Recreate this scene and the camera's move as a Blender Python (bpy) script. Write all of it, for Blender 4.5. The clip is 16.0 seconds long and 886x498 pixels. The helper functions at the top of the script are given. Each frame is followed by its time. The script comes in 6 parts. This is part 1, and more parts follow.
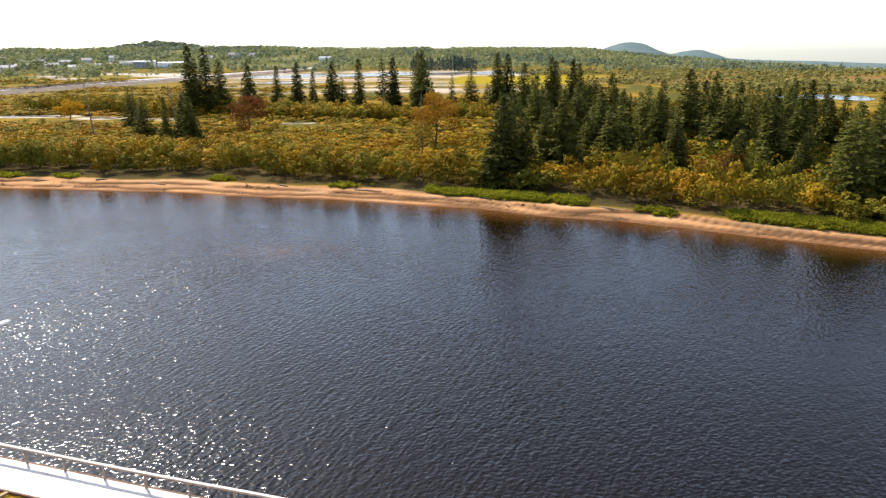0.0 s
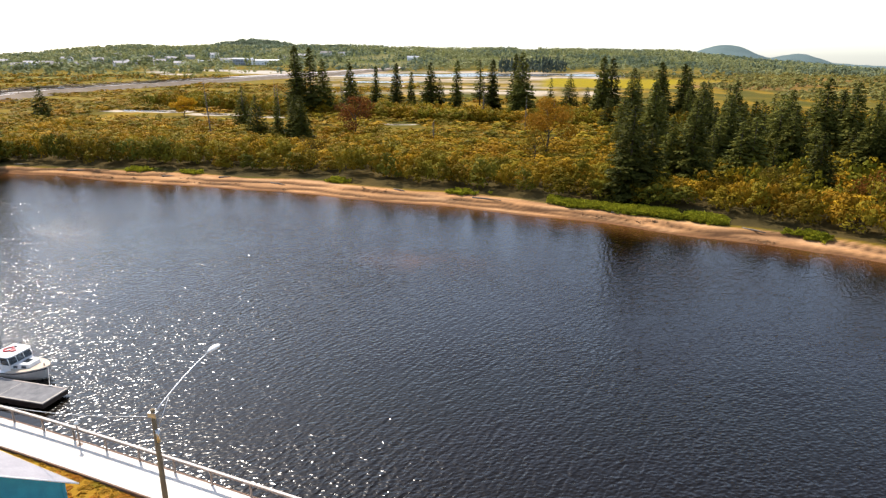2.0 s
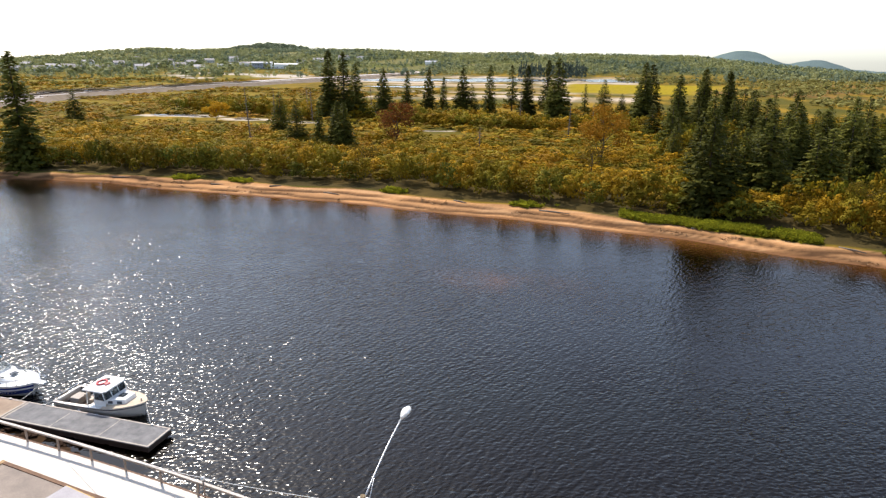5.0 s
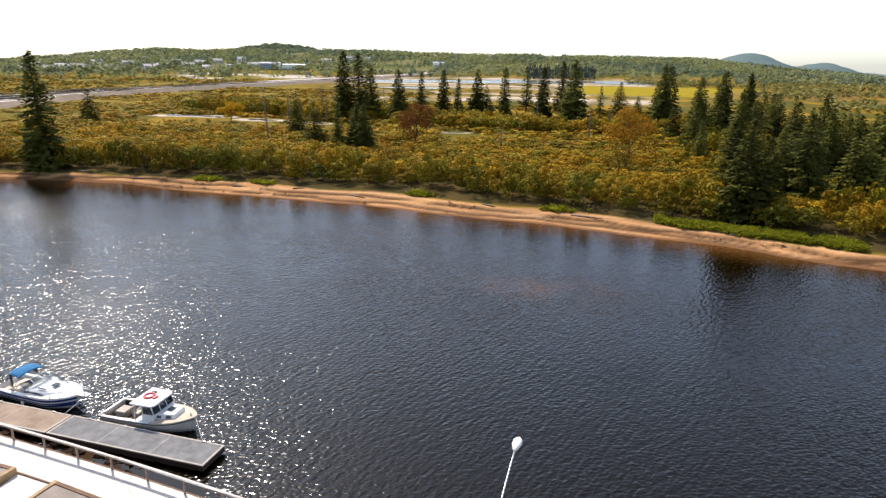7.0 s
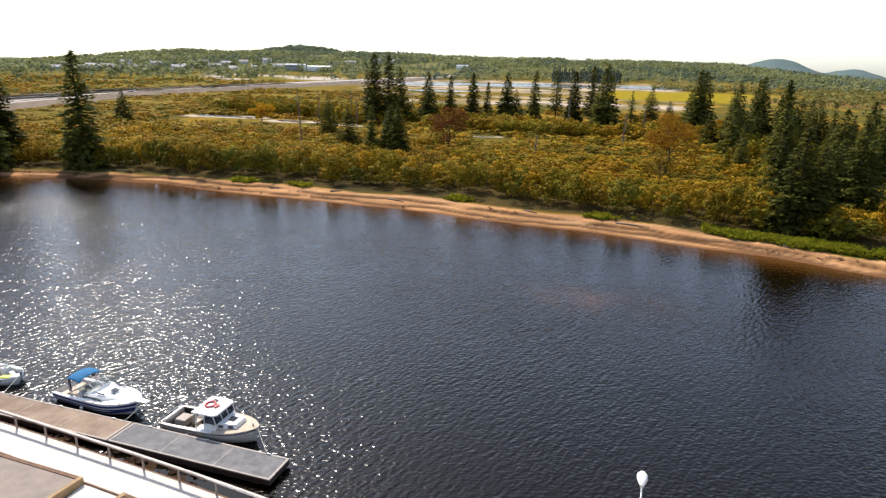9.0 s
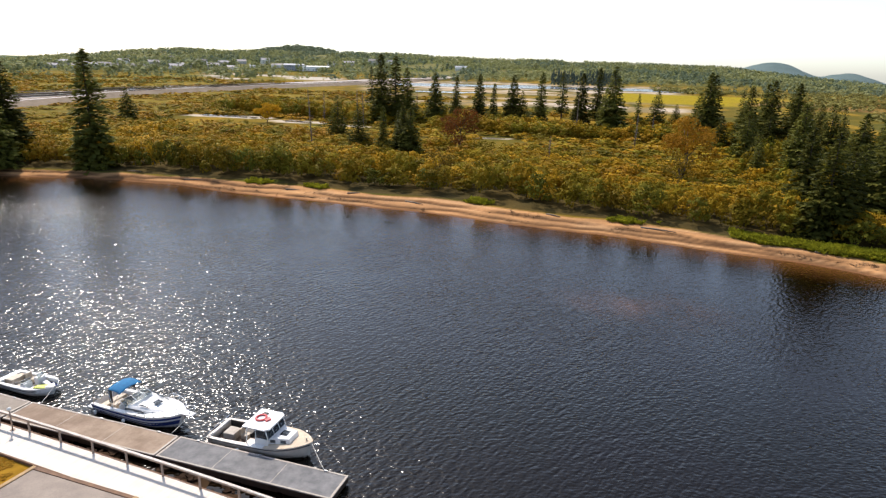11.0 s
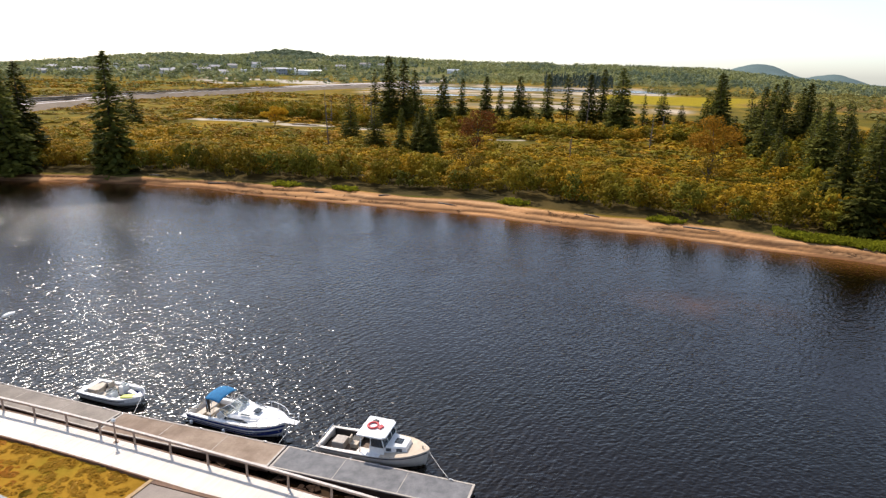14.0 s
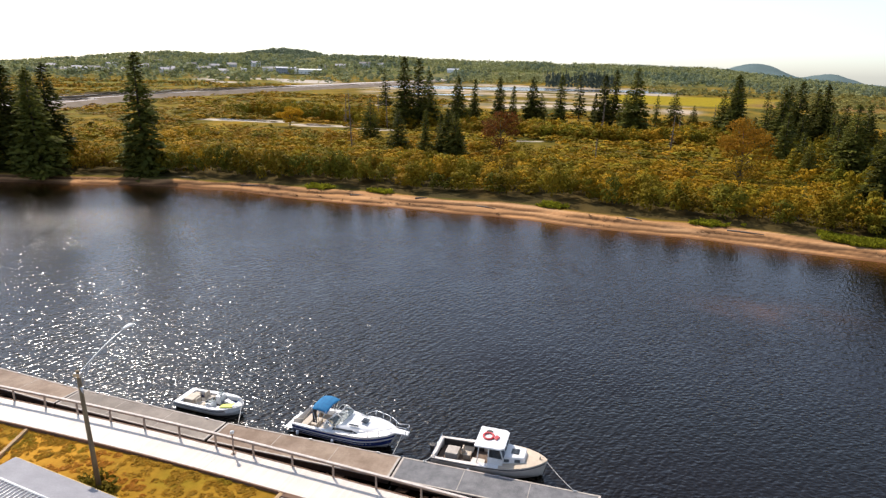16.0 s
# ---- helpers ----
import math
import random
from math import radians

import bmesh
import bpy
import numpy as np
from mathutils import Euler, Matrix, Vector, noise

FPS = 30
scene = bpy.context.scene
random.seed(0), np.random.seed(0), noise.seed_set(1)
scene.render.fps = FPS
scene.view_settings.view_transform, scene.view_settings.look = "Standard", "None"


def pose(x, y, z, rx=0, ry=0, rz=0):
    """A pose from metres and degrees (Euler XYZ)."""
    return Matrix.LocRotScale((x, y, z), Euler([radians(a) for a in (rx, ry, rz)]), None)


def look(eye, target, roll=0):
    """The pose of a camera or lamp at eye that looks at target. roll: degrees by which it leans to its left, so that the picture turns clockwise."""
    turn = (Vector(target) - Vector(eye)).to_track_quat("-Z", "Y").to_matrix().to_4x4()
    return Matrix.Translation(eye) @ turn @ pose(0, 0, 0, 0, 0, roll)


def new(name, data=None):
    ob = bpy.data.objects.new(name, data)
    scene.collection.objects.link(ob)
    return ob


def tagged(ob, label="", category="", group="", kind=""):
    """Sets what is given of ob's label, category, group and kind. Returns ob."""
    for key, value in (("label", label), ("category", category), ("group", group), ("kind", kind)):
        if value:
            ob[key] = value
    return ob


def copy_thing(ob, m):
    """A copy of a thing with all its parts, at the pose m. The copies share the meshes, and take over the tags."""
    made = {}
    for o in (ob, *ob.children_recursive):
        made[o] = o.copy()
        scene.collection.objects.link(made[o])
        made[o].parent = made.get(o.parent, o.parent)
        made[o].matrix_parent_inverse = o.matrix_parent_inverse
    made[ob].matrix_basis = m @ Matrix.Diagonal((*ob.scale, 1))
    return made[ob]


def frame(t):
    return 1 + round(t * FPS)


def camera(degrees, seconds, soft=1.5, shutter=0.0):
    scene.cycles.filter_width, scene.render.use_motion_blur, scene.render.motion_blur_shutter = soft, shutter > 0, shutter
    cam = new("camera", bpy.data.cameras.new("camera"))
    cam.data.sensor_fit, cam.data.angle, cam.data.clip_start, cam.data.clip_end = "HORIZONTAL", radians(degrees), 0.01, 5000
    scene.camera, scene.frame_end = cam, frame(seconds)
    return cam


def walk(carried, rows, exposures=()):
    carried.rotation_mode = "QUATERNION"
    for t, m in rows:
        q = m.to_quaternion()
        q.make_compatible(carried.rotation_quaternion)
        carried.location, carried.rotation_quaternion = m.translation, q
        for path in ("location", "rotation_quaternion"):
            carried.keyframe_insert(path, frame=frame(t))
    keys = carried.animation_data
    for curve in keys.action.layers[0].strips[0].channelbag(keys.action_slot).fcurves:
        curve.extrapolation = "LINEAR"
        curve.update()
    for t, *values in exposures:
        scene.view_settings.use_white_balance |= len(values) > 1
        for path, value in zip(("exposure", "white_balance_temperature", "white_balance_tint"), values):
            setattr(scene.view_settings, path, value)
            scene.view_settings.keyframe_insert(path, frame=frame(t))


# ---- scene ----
cam = camera(70.0, 16.0, soft=1.32)
# seconds, place, turn (degrees)
ROWS = [
    (0.0, -0.00, 0.00, 24.66, 72.93, 0.52, 2.53),
    (0.5, -2.10, 0.79, 24.88, 73.02, 0.33, 6.51),
    (1.0, -4.21, 1.57, 25.21, 72.99, -0.09, 9.24),
    (1.5, -6.24, 2.16, 25.45, 72.89, -0.22, 9.58),
    (2.0, -8.03, 2.74, 25.54, 72.96, -0.17, 9.73),
    (2.5, -9.78, 3.27, 25.72, 73.00, -0.09, 9.76),
    (3.0, -11.51, 3.83, 25.91, 73.00, -0.10, 9.72),
    (3.5, -13.24, 4.48, 26.02, 73.02, -0.27, 9.76),
    (4.0, -15.01, 5.03, 25.99, 73.12, -0.34, 10.09),
    (6.5, -21.60, 7.21, 25.67, 73.47, -0.53, 11.45),
    (7.0, -22.65, 7.42, 25.79, 73.42, -0.66, 11.33),
    (7.5, -23.60, 7.83, 25.83, 73.50, -0.68, 11.26),
    (8.0, -24.63, 8.10, 25.89, 73.54, -1.00, 12.45),
    (8.5, -25.61, 8.17, 25.87, 73.50, -1.33, 13.49),
    (9.0, -26.62, 8.24, 25.78, 73.64, -1.15, 13.23),
    (11.5, -32.67, 9.01, 25.53, 73.79, -1.60, 12.87),
    (12.0, -33.89, 8.92, 25.25, 73.89, -1.51, 12.93),
    (12.5, -35.19, 8.80, 24.96, 73.99, -1.30, 12.62),
    (13.0, -36.76, 8.70, 24.75, 74.03, -1.35, 12.05),
    (13.5, -38.34, 8.61, 24.72, 74.07, -1.25, 11.72),
    (14.0, -39.91, 8.36, 24.85, 74.06, -1.25, 11.80),
    (14.5, -41.70, 8.05, 24.99, 74.02, -1.22, 11.57),
    (15.0, -43.60, 7.82, 25.17, 73.98, -1.40, 11.86),
    (15.5, -45.60, 7.51, 25.27, 73.95, -1.35, 11.67),
    (16.0, -47.68, 7.12, 25.33, 73.98, -1.33, 11.43),
]
walk(cam, [(t, pose(x, y, z, rx, ry, rz)) for t, x, y, z, rx, ry, rz in ROWS], [(0.0, 0.93, 6600, 14), (2.0, 0.82, 6600, 14), (5.0, 0.72, 6600, 14), (9.0, 0.60, 6600, 14), (16.0, 0.50, 6600, 15)])

# ---- light ----
SUN_EL, SUN_AZ = 49.0, 42.0          # degrees up, degrees to the left of +y
world = bpy.data.worlds.new("sky")
scene.world = world
world.use_nodes = True
wn = world.node_tree.nodes
sky = wn.new("ShaderNodeTexSky")
sky.sky_type = "NISHITA"
sky.sun_disc = False
sky.sun_elevation = radians(SUN_EL)
sky.sun_rotation = radians(-SUN_AZ)
sky.altitude = 0
sky.air_density, sky.dust_density, sky.ozone_density = 0.9, 0.9, 2.6
haze = wn.new("ShaderNodeHueSaturation")       # a hazy, whitish summer sky
haze.inputs["Saturation"].default_value = 0.72
world.node_tree.links.new(sky.outputs[0], haze.inputs["Color"])
cool = wn.new("ShaderNodeMix")
cool.data_type, cool.blend_type = "RGBA", "MULTIPLY"
cool.inputs[0].default_value = 1.0
cool.inputs[7].default_value = (0.94, 1.0, 1.01, 1)
world.node_tree.links.new(haze.outputs[0], cool.inputs[6])
world.node_tree.links.new(cool.outputs[2], wn["Background"].inputs[0])
wn["Background"].inputs[1].default_value = 0.15
sun_data = bpy.data.lights.new("sun", "SUN")
sun_data.energy, sun_data.angle, sun_data.color = 3.8, radians(0.5), (1.0, 0.93, 0.82)
sun = new("sun", sun_data)
sun_dir = Vector((-math.sin(radians(SUN_AZ)) * math.cos(radians(SUN_EL)), math.cos(radians(SUN_AZ)) * math.cos(radians(SUN_EL)), math.sin(radians(SUN_EL))))
sun.matrix_world = look(sun_dir * 400, (0, 0, 0))

# ---- materials ----
def material(name):
    m = bpy.data.materials.new(name)
    m.use_nodes = True
    nt = m.node_tree
    return m, nt, nt.nodes["Principled BSDF"]


def node(nt, kind, **inputs):
    n = nt.nodes.new(kind)
    for k, v in inputs.items():
        n.inputs[k.replace("_", " ")].default_value = v
    return n


def surface(name, a, b, scale=3.0, rough=0.8, metal=0.0, bump=0.15, fine=30.0, stretch=(1, 1, 1), attr="", rand=0.0, island=0.0, spec=0.5):
    """Two colours mixed by broad noise, darkened and raised by fine noise; attr: a colour attribute that takes the place of a."""
    m, nt, bs = material(name)
    L = nt.links.new
    geo = nt.nodes.new("ShaderNodeNewGeometry")
    tex = nt.nodes.new("ShaderNodeTexCoord")
    mp = nt.nodes.new("ShaderNodeMapping")
    mp.inputs["Scale"].default_value = stretch
    L(tex.outputs["Object"], mp.inputs[0])
    n1 = node(nt, "ShaderNodeTexNoise", Scale=scale, Detail=4.0, Roughness=0.6)
    n2 = node(nt, "ShaderNodeTexNoise", Scale=fine, Detail=3.0, Roughness=0.7)
    L(mp.outputs[0], n1.inputs[0]); L(mp.outputs[0], n2.inputs[0])
    ramp = nt.nodes.new("ShaderNodeMapRange")
    ramp.inputs["From Min"].default_value, ramp.inputs["From Max"].default_value = 0.35, 0.65
    L(n1.outputs["Fac"], ramp.inputs[0])
    mix = nt.nodes.new("ShaderNodeMix"); mix.data_type = "RGBA"
    mix.inputs[6].default_value, mix.inputs[7].default_value = (*a, 1), (*b, 1)
    L(ramp.outputs[0], mix.inputs[0])
    if attr:
        at = nt.nodes.new("ShaderNodeAttribute"); at.attribute_name = attr
        mul = nt.nodes.new("ShaderNodeMix"); mul.data_type, mul.blend_type = "RGBA", "MULTIPLY"
        mul.inputs[0].default_value = 1.0
        L(at.outputs["Color"], mul.inputs[6]); L(mix.outputs[2], mul.inputs[7])
        col = mul.outputs[2]
    else:
        col = mix.outputs[2]
    hsv = nt.nodes.new("ShaderNodeHueSaturation")
    L(col, hsv.inputs["Color"])
    val = nt.nodes.new("ShaderNodeMapRange")
    val.inputs["To Min"].default_value, val.inputs["To Max"].default_value = 0.72, 1.28
    L(n2.outputs["Fac"], val.inputs[0])
    src = val.outputs[0]
    for amount, out in ((rand, "obj"), (island, "isl")):
        if amount:
            if out == "obj":
                o = nt.nodes.new("ShaderNodeObjectInfo").outputs["Random"]
            else:
                o = geo.outputs["Random Per Island"]
            r = nt.nodes.new("ShaderNodeMapRange")
            r.inputs["To Min"].default_value, r.inputs["To Max"].default_value = 1 - amount, 1 + amount
            L(o, r.inputs[0])
            mm = nt.nodes.new("ShaderNodeMath"); mm.operation = "MULTIPLY"
            L(src, mm.inputs[0]); L(r.outputs[0], mm.inputs[1])
            src = mm.outputs[0]
    L(src, hsv.inputs["Value"])
    L(hsv.outputs[0], bs.inputs["Base Color"])
    bs.inputs["Roughness"].default_value, bs.inputs["Metallic"].default_value = rough, metal
    bs.inputs["Specular IOR Level"].default_value = spec
    if bump:
        bp = node(nt, "ShaderNodeBump", Strength=bump, Distance=0.05)
        L(n2.outputs["Fac"], bp.inputs["Height"]); L(bp.outputs[0], bs.inputs["Normal"])
    return m


def leaf_material(name, a, b, attr="tint", glow=0.35, vary=0.35, c=None):
    """Foliage: a colour per leaf between a and b, times the plant's own tint, with light passing through."""
    m, nt, bs = material(name)
    L = nt.links.new
    geo = nt.nodes.new("ShaderNodeNewGeometry")
    ramp = nt.nodes.new("ShaderNodeValToRGB")
    ramp.color_ramp.elements[0].color, ramp.color_ramp.elements[1].color = (*a, 1), (*b, 1)
    if c:
        e = ramp.color_ramp.elements.new(0.85); e.color = (*b, 1)
        ramp.color_ramp.elements[2].color = (*c, 1)
    L(geo.outputs["Random Per Island"], ramp.inputs[0])
    col = ramp.outputs[0]
    if attr:
        at = nt.nodes.new("ShaderNodeAttribute"); at.attribute_name = attr
        mul = nt.nodes.new("ShaderNodeMix"); mul.data_type, mul.blend_type = "RGBA", "MULTIPLY"
        mul.inputs[0].default_value = 1.0
        L(at.outputs["Color"], mul.inputs[6]); L(col, mul.inputs[7])
        col = mul.outputs[2]
    else:
        oi = nt.nodes.new("ShaderNodeObjectInfo")
        r = nt.nodes.new("ShaderNodeMapRange")
        r.inputs["To Min"].default_value, r.inputs["To Max"].default_value = 1 - vary, 1 + vary
        L(oi.outputs["Random"], r.inputs[0])
        hs = nt.nodes.new("ShaderNodeHueSaturation")
        L(col, hs.inputs["Color"]); L(r.outputs[0], hs.inputs["Value"])
        col = hs.outputs[0]
    L(col, bs.inputs["Base Color"])
    bs.inputs["Roughness"].default_value = 0.65
    bs.inputs["Specular IOR Level"].default_value = 0.03
    tr = nt.nodes.new("ShaderNodeBsdfTranslucent")
    L(col, tr.inputs[0])
    mx = nt.nodes.new("ShaderNodeMixShader"); mx.inputs[0].default_value = glow
    L(bs.outputs[0], mx.inputs[1]); L(tr.outputs[0], mx.inputs[2])
    L(mx.outputs[0], nt.nodes["Material Output"].inputs[0])
    return m


def water_material(name, deep, shallow, attr="", wave=1.0, rough=0.165):
    m, nt, bs = material(name)
    L = nt.links.new
    tex = nt.nodes.new("ShaderNodeTexCoord")
    mix = nt.nodes.new("ShaderNodeMix"); mix.data_type = "RGBA"
    mix.inputs[0].default_value = 0.0
    mix.inputs[6].default_value, mix.inputs[7].default_value = (*deep, 1), (*shallow, 1)
    if attr:
        at = nt.nodes.new("ShaderNodeAttribute"); at.attribute_name = attr
        L(at.outputs["Fac"], mix.inputs[0])
    L(mix.outputs[2], bs.inputs["Base Color"])
    bs.inputs["Roughness"].default_value, bs.inputs["IOR"].default_value = rough, 1.33
    mp = nt.nodes.new("ShaderNodeMapping")
    mp.vector_type = "TEXTURE"
    mp.inputs["Rotation"].default_value = (0, 0, radians(66))
    mp.inputs["Scale"].default_value = (0.92, 0.36, 1)
    L(tex.outputs["Object"], mp.inputs[0])
    big = node(nt, "ShaderNodeTexNoise", Scale=0.9, Detail=0.6, Roughness=0.4, Distortion=0.5)
    small = node(nt, "ShaderNodeTexNoise", Scale=2.1, Detail=0.0, Roughness=0.5, Distortion=0.4)
    calm = node(nt, "ShaderNodeTexNoise", Scale=0.035, Detail=2.0)
    chop = nt.nodes.new("ShaderNodeMapping")
    chop.vector_type = "TEXTURE"
    chop.inputs["Rotation"].default_value = (0, 0, radians(20))
    chop.inputs["Scale"].default_value = (0.80, 0.52, 1)
    L(tex.outputs["Object"], chop.inputs[0])
    L(mp.outputs[0], big.inputs[0]); L(chop.outputs[0], small.inputs[0]); L(tex.outputs["Object"], calm.inputs[0])
    cr = nt.nodes.new("ShaderNodeMapRange")
    cr.inputs["From Min"].default_value, cr.inputs["From Max"].default_value = 0.35, 0.65
    cr.inputs["To Min"].default_value, cr.inputs["To Max"].default_value = 0.55 * wave, 1.1 * wave
    L(calm.outputs["Fac"], cr.inputs[0])
    if attr:
        lee = nt.nodes.new("ShaderNodeAttribute"); lee.attribute_name = "lee"
        ml = nt.nodes.new("ShaderNodeMath"); ml.operation = "MULTIPLY"
        L(cr.outputs[0], ml.inputs[0]); L(lee.outputs["Fac"], ml.inputs[1])
        strength = ml.outputs[0]
        gl = nt.nodes.new("ShaderNodeMath"); gl.operation = "MULTIPLY"
        gl.inputs[1].default_value = rough
        L(lee.outputs["Fac"], gl.inputs[0]); L(gl.outputs[0], bs.inputs["Roughness"])
    else:
        strength = cr.outputs[0]
    b1 = node(nt, "ShaderNodeBump", Distance=0.108)
    b2 = node(nt, "ShaderNodeBump", Distance=0.068)
    tiny = node(nt, "ShaderNodeTexNoise", Scale=6.5, Detail=0.0, Roughness=0.5, Distortion=0.3)
    b3 = node(nt, "ShaderNodeBump", Distance=0.001)
    L(mp.outputs[0], tiny.inputs[0])
    L(big.outputs["Fac"], b1.inputs["Height"]); L(strength, b1.inputs["Strength"])
    L(small.outputs["Fac"], b2.inputs["Height"]); L(strength, b2.inputs["Strength"])
    L(b1.outputs[0], b2.inputs["Normal"]); L(tiny.outputs["Fac"], b3.inputs["Height"]); L(strength, b3.inputs["Strength"])
    L(b2.outputs[0], b3.inputs["Normal"]); L(b3.outputs[0], bs.inputs["Normal"])
    return m


M_GROUND = surface("ground_cover", (0.85, 0.85, 0.85), (1.15, 1.12, 1.05), scale=0.25, fine=2.2, rough=0.95, bump=0.6, attr="col", spec=0.02)
M_WATER = water_material("river_water", (0.0044, 0.0024, 0.0004), (0.095, 0.036, 0.010), "shallow", 1.0)
M_POND = water_material("still_water", (0.10, 0.10, 0.10), (0.2, 0.2, 0.2), "", 0.1)
M_SHRUB = leaf_material("shrub_leaves", (0.232, 0.146, 0.012), (0.268, 0.165, 0.013), glow=0.22)
M_SPRUCE = leaf_material("spruce_needles", (0.060, 0.066, 0.015), (0.142, 0.136, 0.025), attr="", glow=0.3)
# distant leaves are paler: haze is mixed into their colour
M_FAR = leaf_material("hazed_far_foliage", (0.225, 0.236, 0.122), (0.280, 0.286, 0.152), glow=0.3)
M_BARK = surface("bark", (0.10, 0.075, 0.055), (0.05, 0.04, 0.03), scale=6, fine=40, rough=0.95, bump=0.4)
M_SNAG = surface("dead_wood", (0.20, 0.16, 0.125), (0.11, 0.085, 0.065), scale=6, fine=40, rough=0.95)
M_DECK = surface("weathered_boards", (0.71, 0.645, 0.565), (0.63, 0.565, 0.49), scale=0.8, fine=18, rough=0.8, stretch=(1, 1, 1), rand=0.06, island=0.05)
M_TIMBER = surface("brown_timber", (0.20, 0.105, 0.055), (0.12, 0.065, 0.04), scale=2, fine=25, rough=0.85, island=0.12)
M_DARKTIMBER = surface("wet_timber", (0.06, 0.035, 0.022), (0.03, 0.018, 0.012), scale=2, fine=20, rough=0.6)
M_RAIL = surface("rail_wood", (0.34, 0.25, 0.19), (0.24, 0.17, 0.13), scale=3, fine=30, rough=0.8)
M_PALERAIL = surface("pale_rail", (0.60, 0.53, 0.47), (0.46, 0.39, 0.34), scale=3, fine=30, rough=0.7)
M_POSTW = surface("pole_wood", (0.23, 0.17, 0.09), (0.14, 0.10, 0.06), scale=4, fine=30, rough=0.9, stretch=(1, 1, 0.1))
M_GREYMETAL = surface("galvanised", (0.55, 0.56, 0.57), (0.42, 0.43, 0.44), scale=5, fine=40, rough=0.45, metal=0.7, bump=0.02)
M_LAMPHEAD = surface("lamp_head", (0.75, 0.75, 0.73), (0.62, 0.62, 0.60), scale=5, fine=40, rough=0.45, bump=0.02)
M_FLOATGREY = surface("grey_decking", (0.205, 0.20, 0.20), (0.12, 0.12, 0.122), scale=1.2, fine=14, rough=0.85, island=0.02)
M_FLOATBROWN = surface("brown_decking", (0.33, 0.245, 0.175), (0.20, 0.135, 0.09), scale=0.6, fine=10, rough=0.85, island=0.025)
M_FLOATTAN = surface("tan_grey_decking", (0.29, 0.245, 0.20), (0.185, 0.155, 0.125), scale=0.6, fine=10, rough=0.85, island=0.025)
M_TRIM = surface("pale_edge_board", (0.46, 0.41, 0.35), (0.36, 0.31, 0.26), scale=3, fine=20, rough=0.8)
M_CONCRETE = surface("concrete", (0.30, 0.245, 0.20), (0.22, 0.18, 0.15), scale=0.7, fine=12, rough=0.9)
M_ROADFAR = surface("asphalt_pale", (0.48, 0.42, 0.38), (0.40, 0.35, 0.31), scale=0.05, fine=1, rough=0.95, spec=0.1)
M_EMBANK = surface("embankment_gravel", (0.29, 0.225, 0.165), (0.21, 0.165, 0.115), scale=0.1, fine=1, rough=0.95, spec=0.1)
M_WHITE = surface("white_gelcoat", (0.80, 0.79, 0.77), (0.72, 0.71, 0.69), scale=2, fine=30, rough=0.25, bump=0.0)
M_CREAM = surface("cream_paint", (0.68, 0.61, 0.54), (0.58, 0.52, 0.46), scale=2, fine=30, rough=0.45, bump=0.02)
M_NAVY = surface("navy_hull", (0.035, 0.055, 0.22), (0.025, 0.04, 0.15), scale=2, fine=30, rough=0.25, bump=0.0)
M_BLUECANVAS = surface("blue_canvas", (0.004, 0.16, 0.34), (0.003, 0.11, 0.26), scale=4, fine=50, rough=0.85)
M_COCKPIT = surface("cockpit_floor", (0.17, 0.115, 0.08), (0.10, 0.07, 0.05), scale=4, fine=30, rough=0.8)
M_DARK = surface("dark_interior", (0.035, 0.03, 0.028), (0.02, 0.018, 0.016), scale=4, fine=30, rough=0.6)
M_BEIGE = surface("beige_vinyl", (0.50, 0.42, 0.32), (0.40, 0.33, 0.25), scale=4, fine=30, rough=0.6)
M_LIME = surface("lime_vinyl", (0.55, 0.60, 0.06), (0.45, 0.52, 0.05), scale=4, fine=30, rough=0.5)
M_RED = surface("red_paint", (0.55, 0.05, 0.05), (0.42, 0.04, 0.05), scale=6, fine=30, rough=0.5)
M_ROPE = surface("rope", (0.6, 0.58, 0.52), (0.45, 0.43, 0.4), scale=10, fine=80, rough=0.9)
M_ROOFGREY = surface("grey_roof", (0.245, 0.24, 0.255), (0.20, 0.195, 0.21), scale=1, fine=12, rough=0.6)
M_ROOFPALE = surface("pale_roof", (0.33, 0.31, 0.325), (0.28, 0.265, 0.28), scale=1, fine=12, rough=0.7)
M_TEAL = surface("turquoise_paint", (0.02, 0.30, 0.42), (0.018, 0.24, 0.35), scale=1.5, fine=20, rough=0.6)
M_HOUSE = surface("house_wall", (0.74, 0.71, 0.67), (0.62, 0.60, 0.57), scale=0.3, fine=3, rough=0.8, rand=0.4)
M_WHITEWALL = surface("white_wall", (0.88, 0.87, 0.85), (0.82, 0.81, 0.79), scale=0.3, fine=3, rough=0.7)
M_GREYWALL = surface("blue_grey_wall", (0.36, 0.38, 0.42), (0.30, 0.32, 0.36), scale=0.3, fine=3, rough=0.7)
M_HOUSEROOF = surface("house_roof", (0.30, 0.27, 0.26), (0.22, 0.20, 0.19), scale=0.3, fine=3, rough=0.8, rand=0.4)
M_GLASS, _nt, _bs = material("tinted_glass")
_bs.inputs["Base Color"].default_value = (0.10, 0.12, 0.14, 1)
_bs.inputs["Roughness"].default_value, _bs.inputs["Transmission Weight"].default_value = 0.03, 0.7
_bs.inputs["IOR"].default_value = 1.3
M_CHROME, _nt, _bs = material("stainless")
_bs.inputs["Base Color"].default_value = (0.7, 0.7, 0.7, 1)
_bs.inputs["Roughness"].default_value, _bs.inputs["Metallic"].default_value = 0.2, 1.0

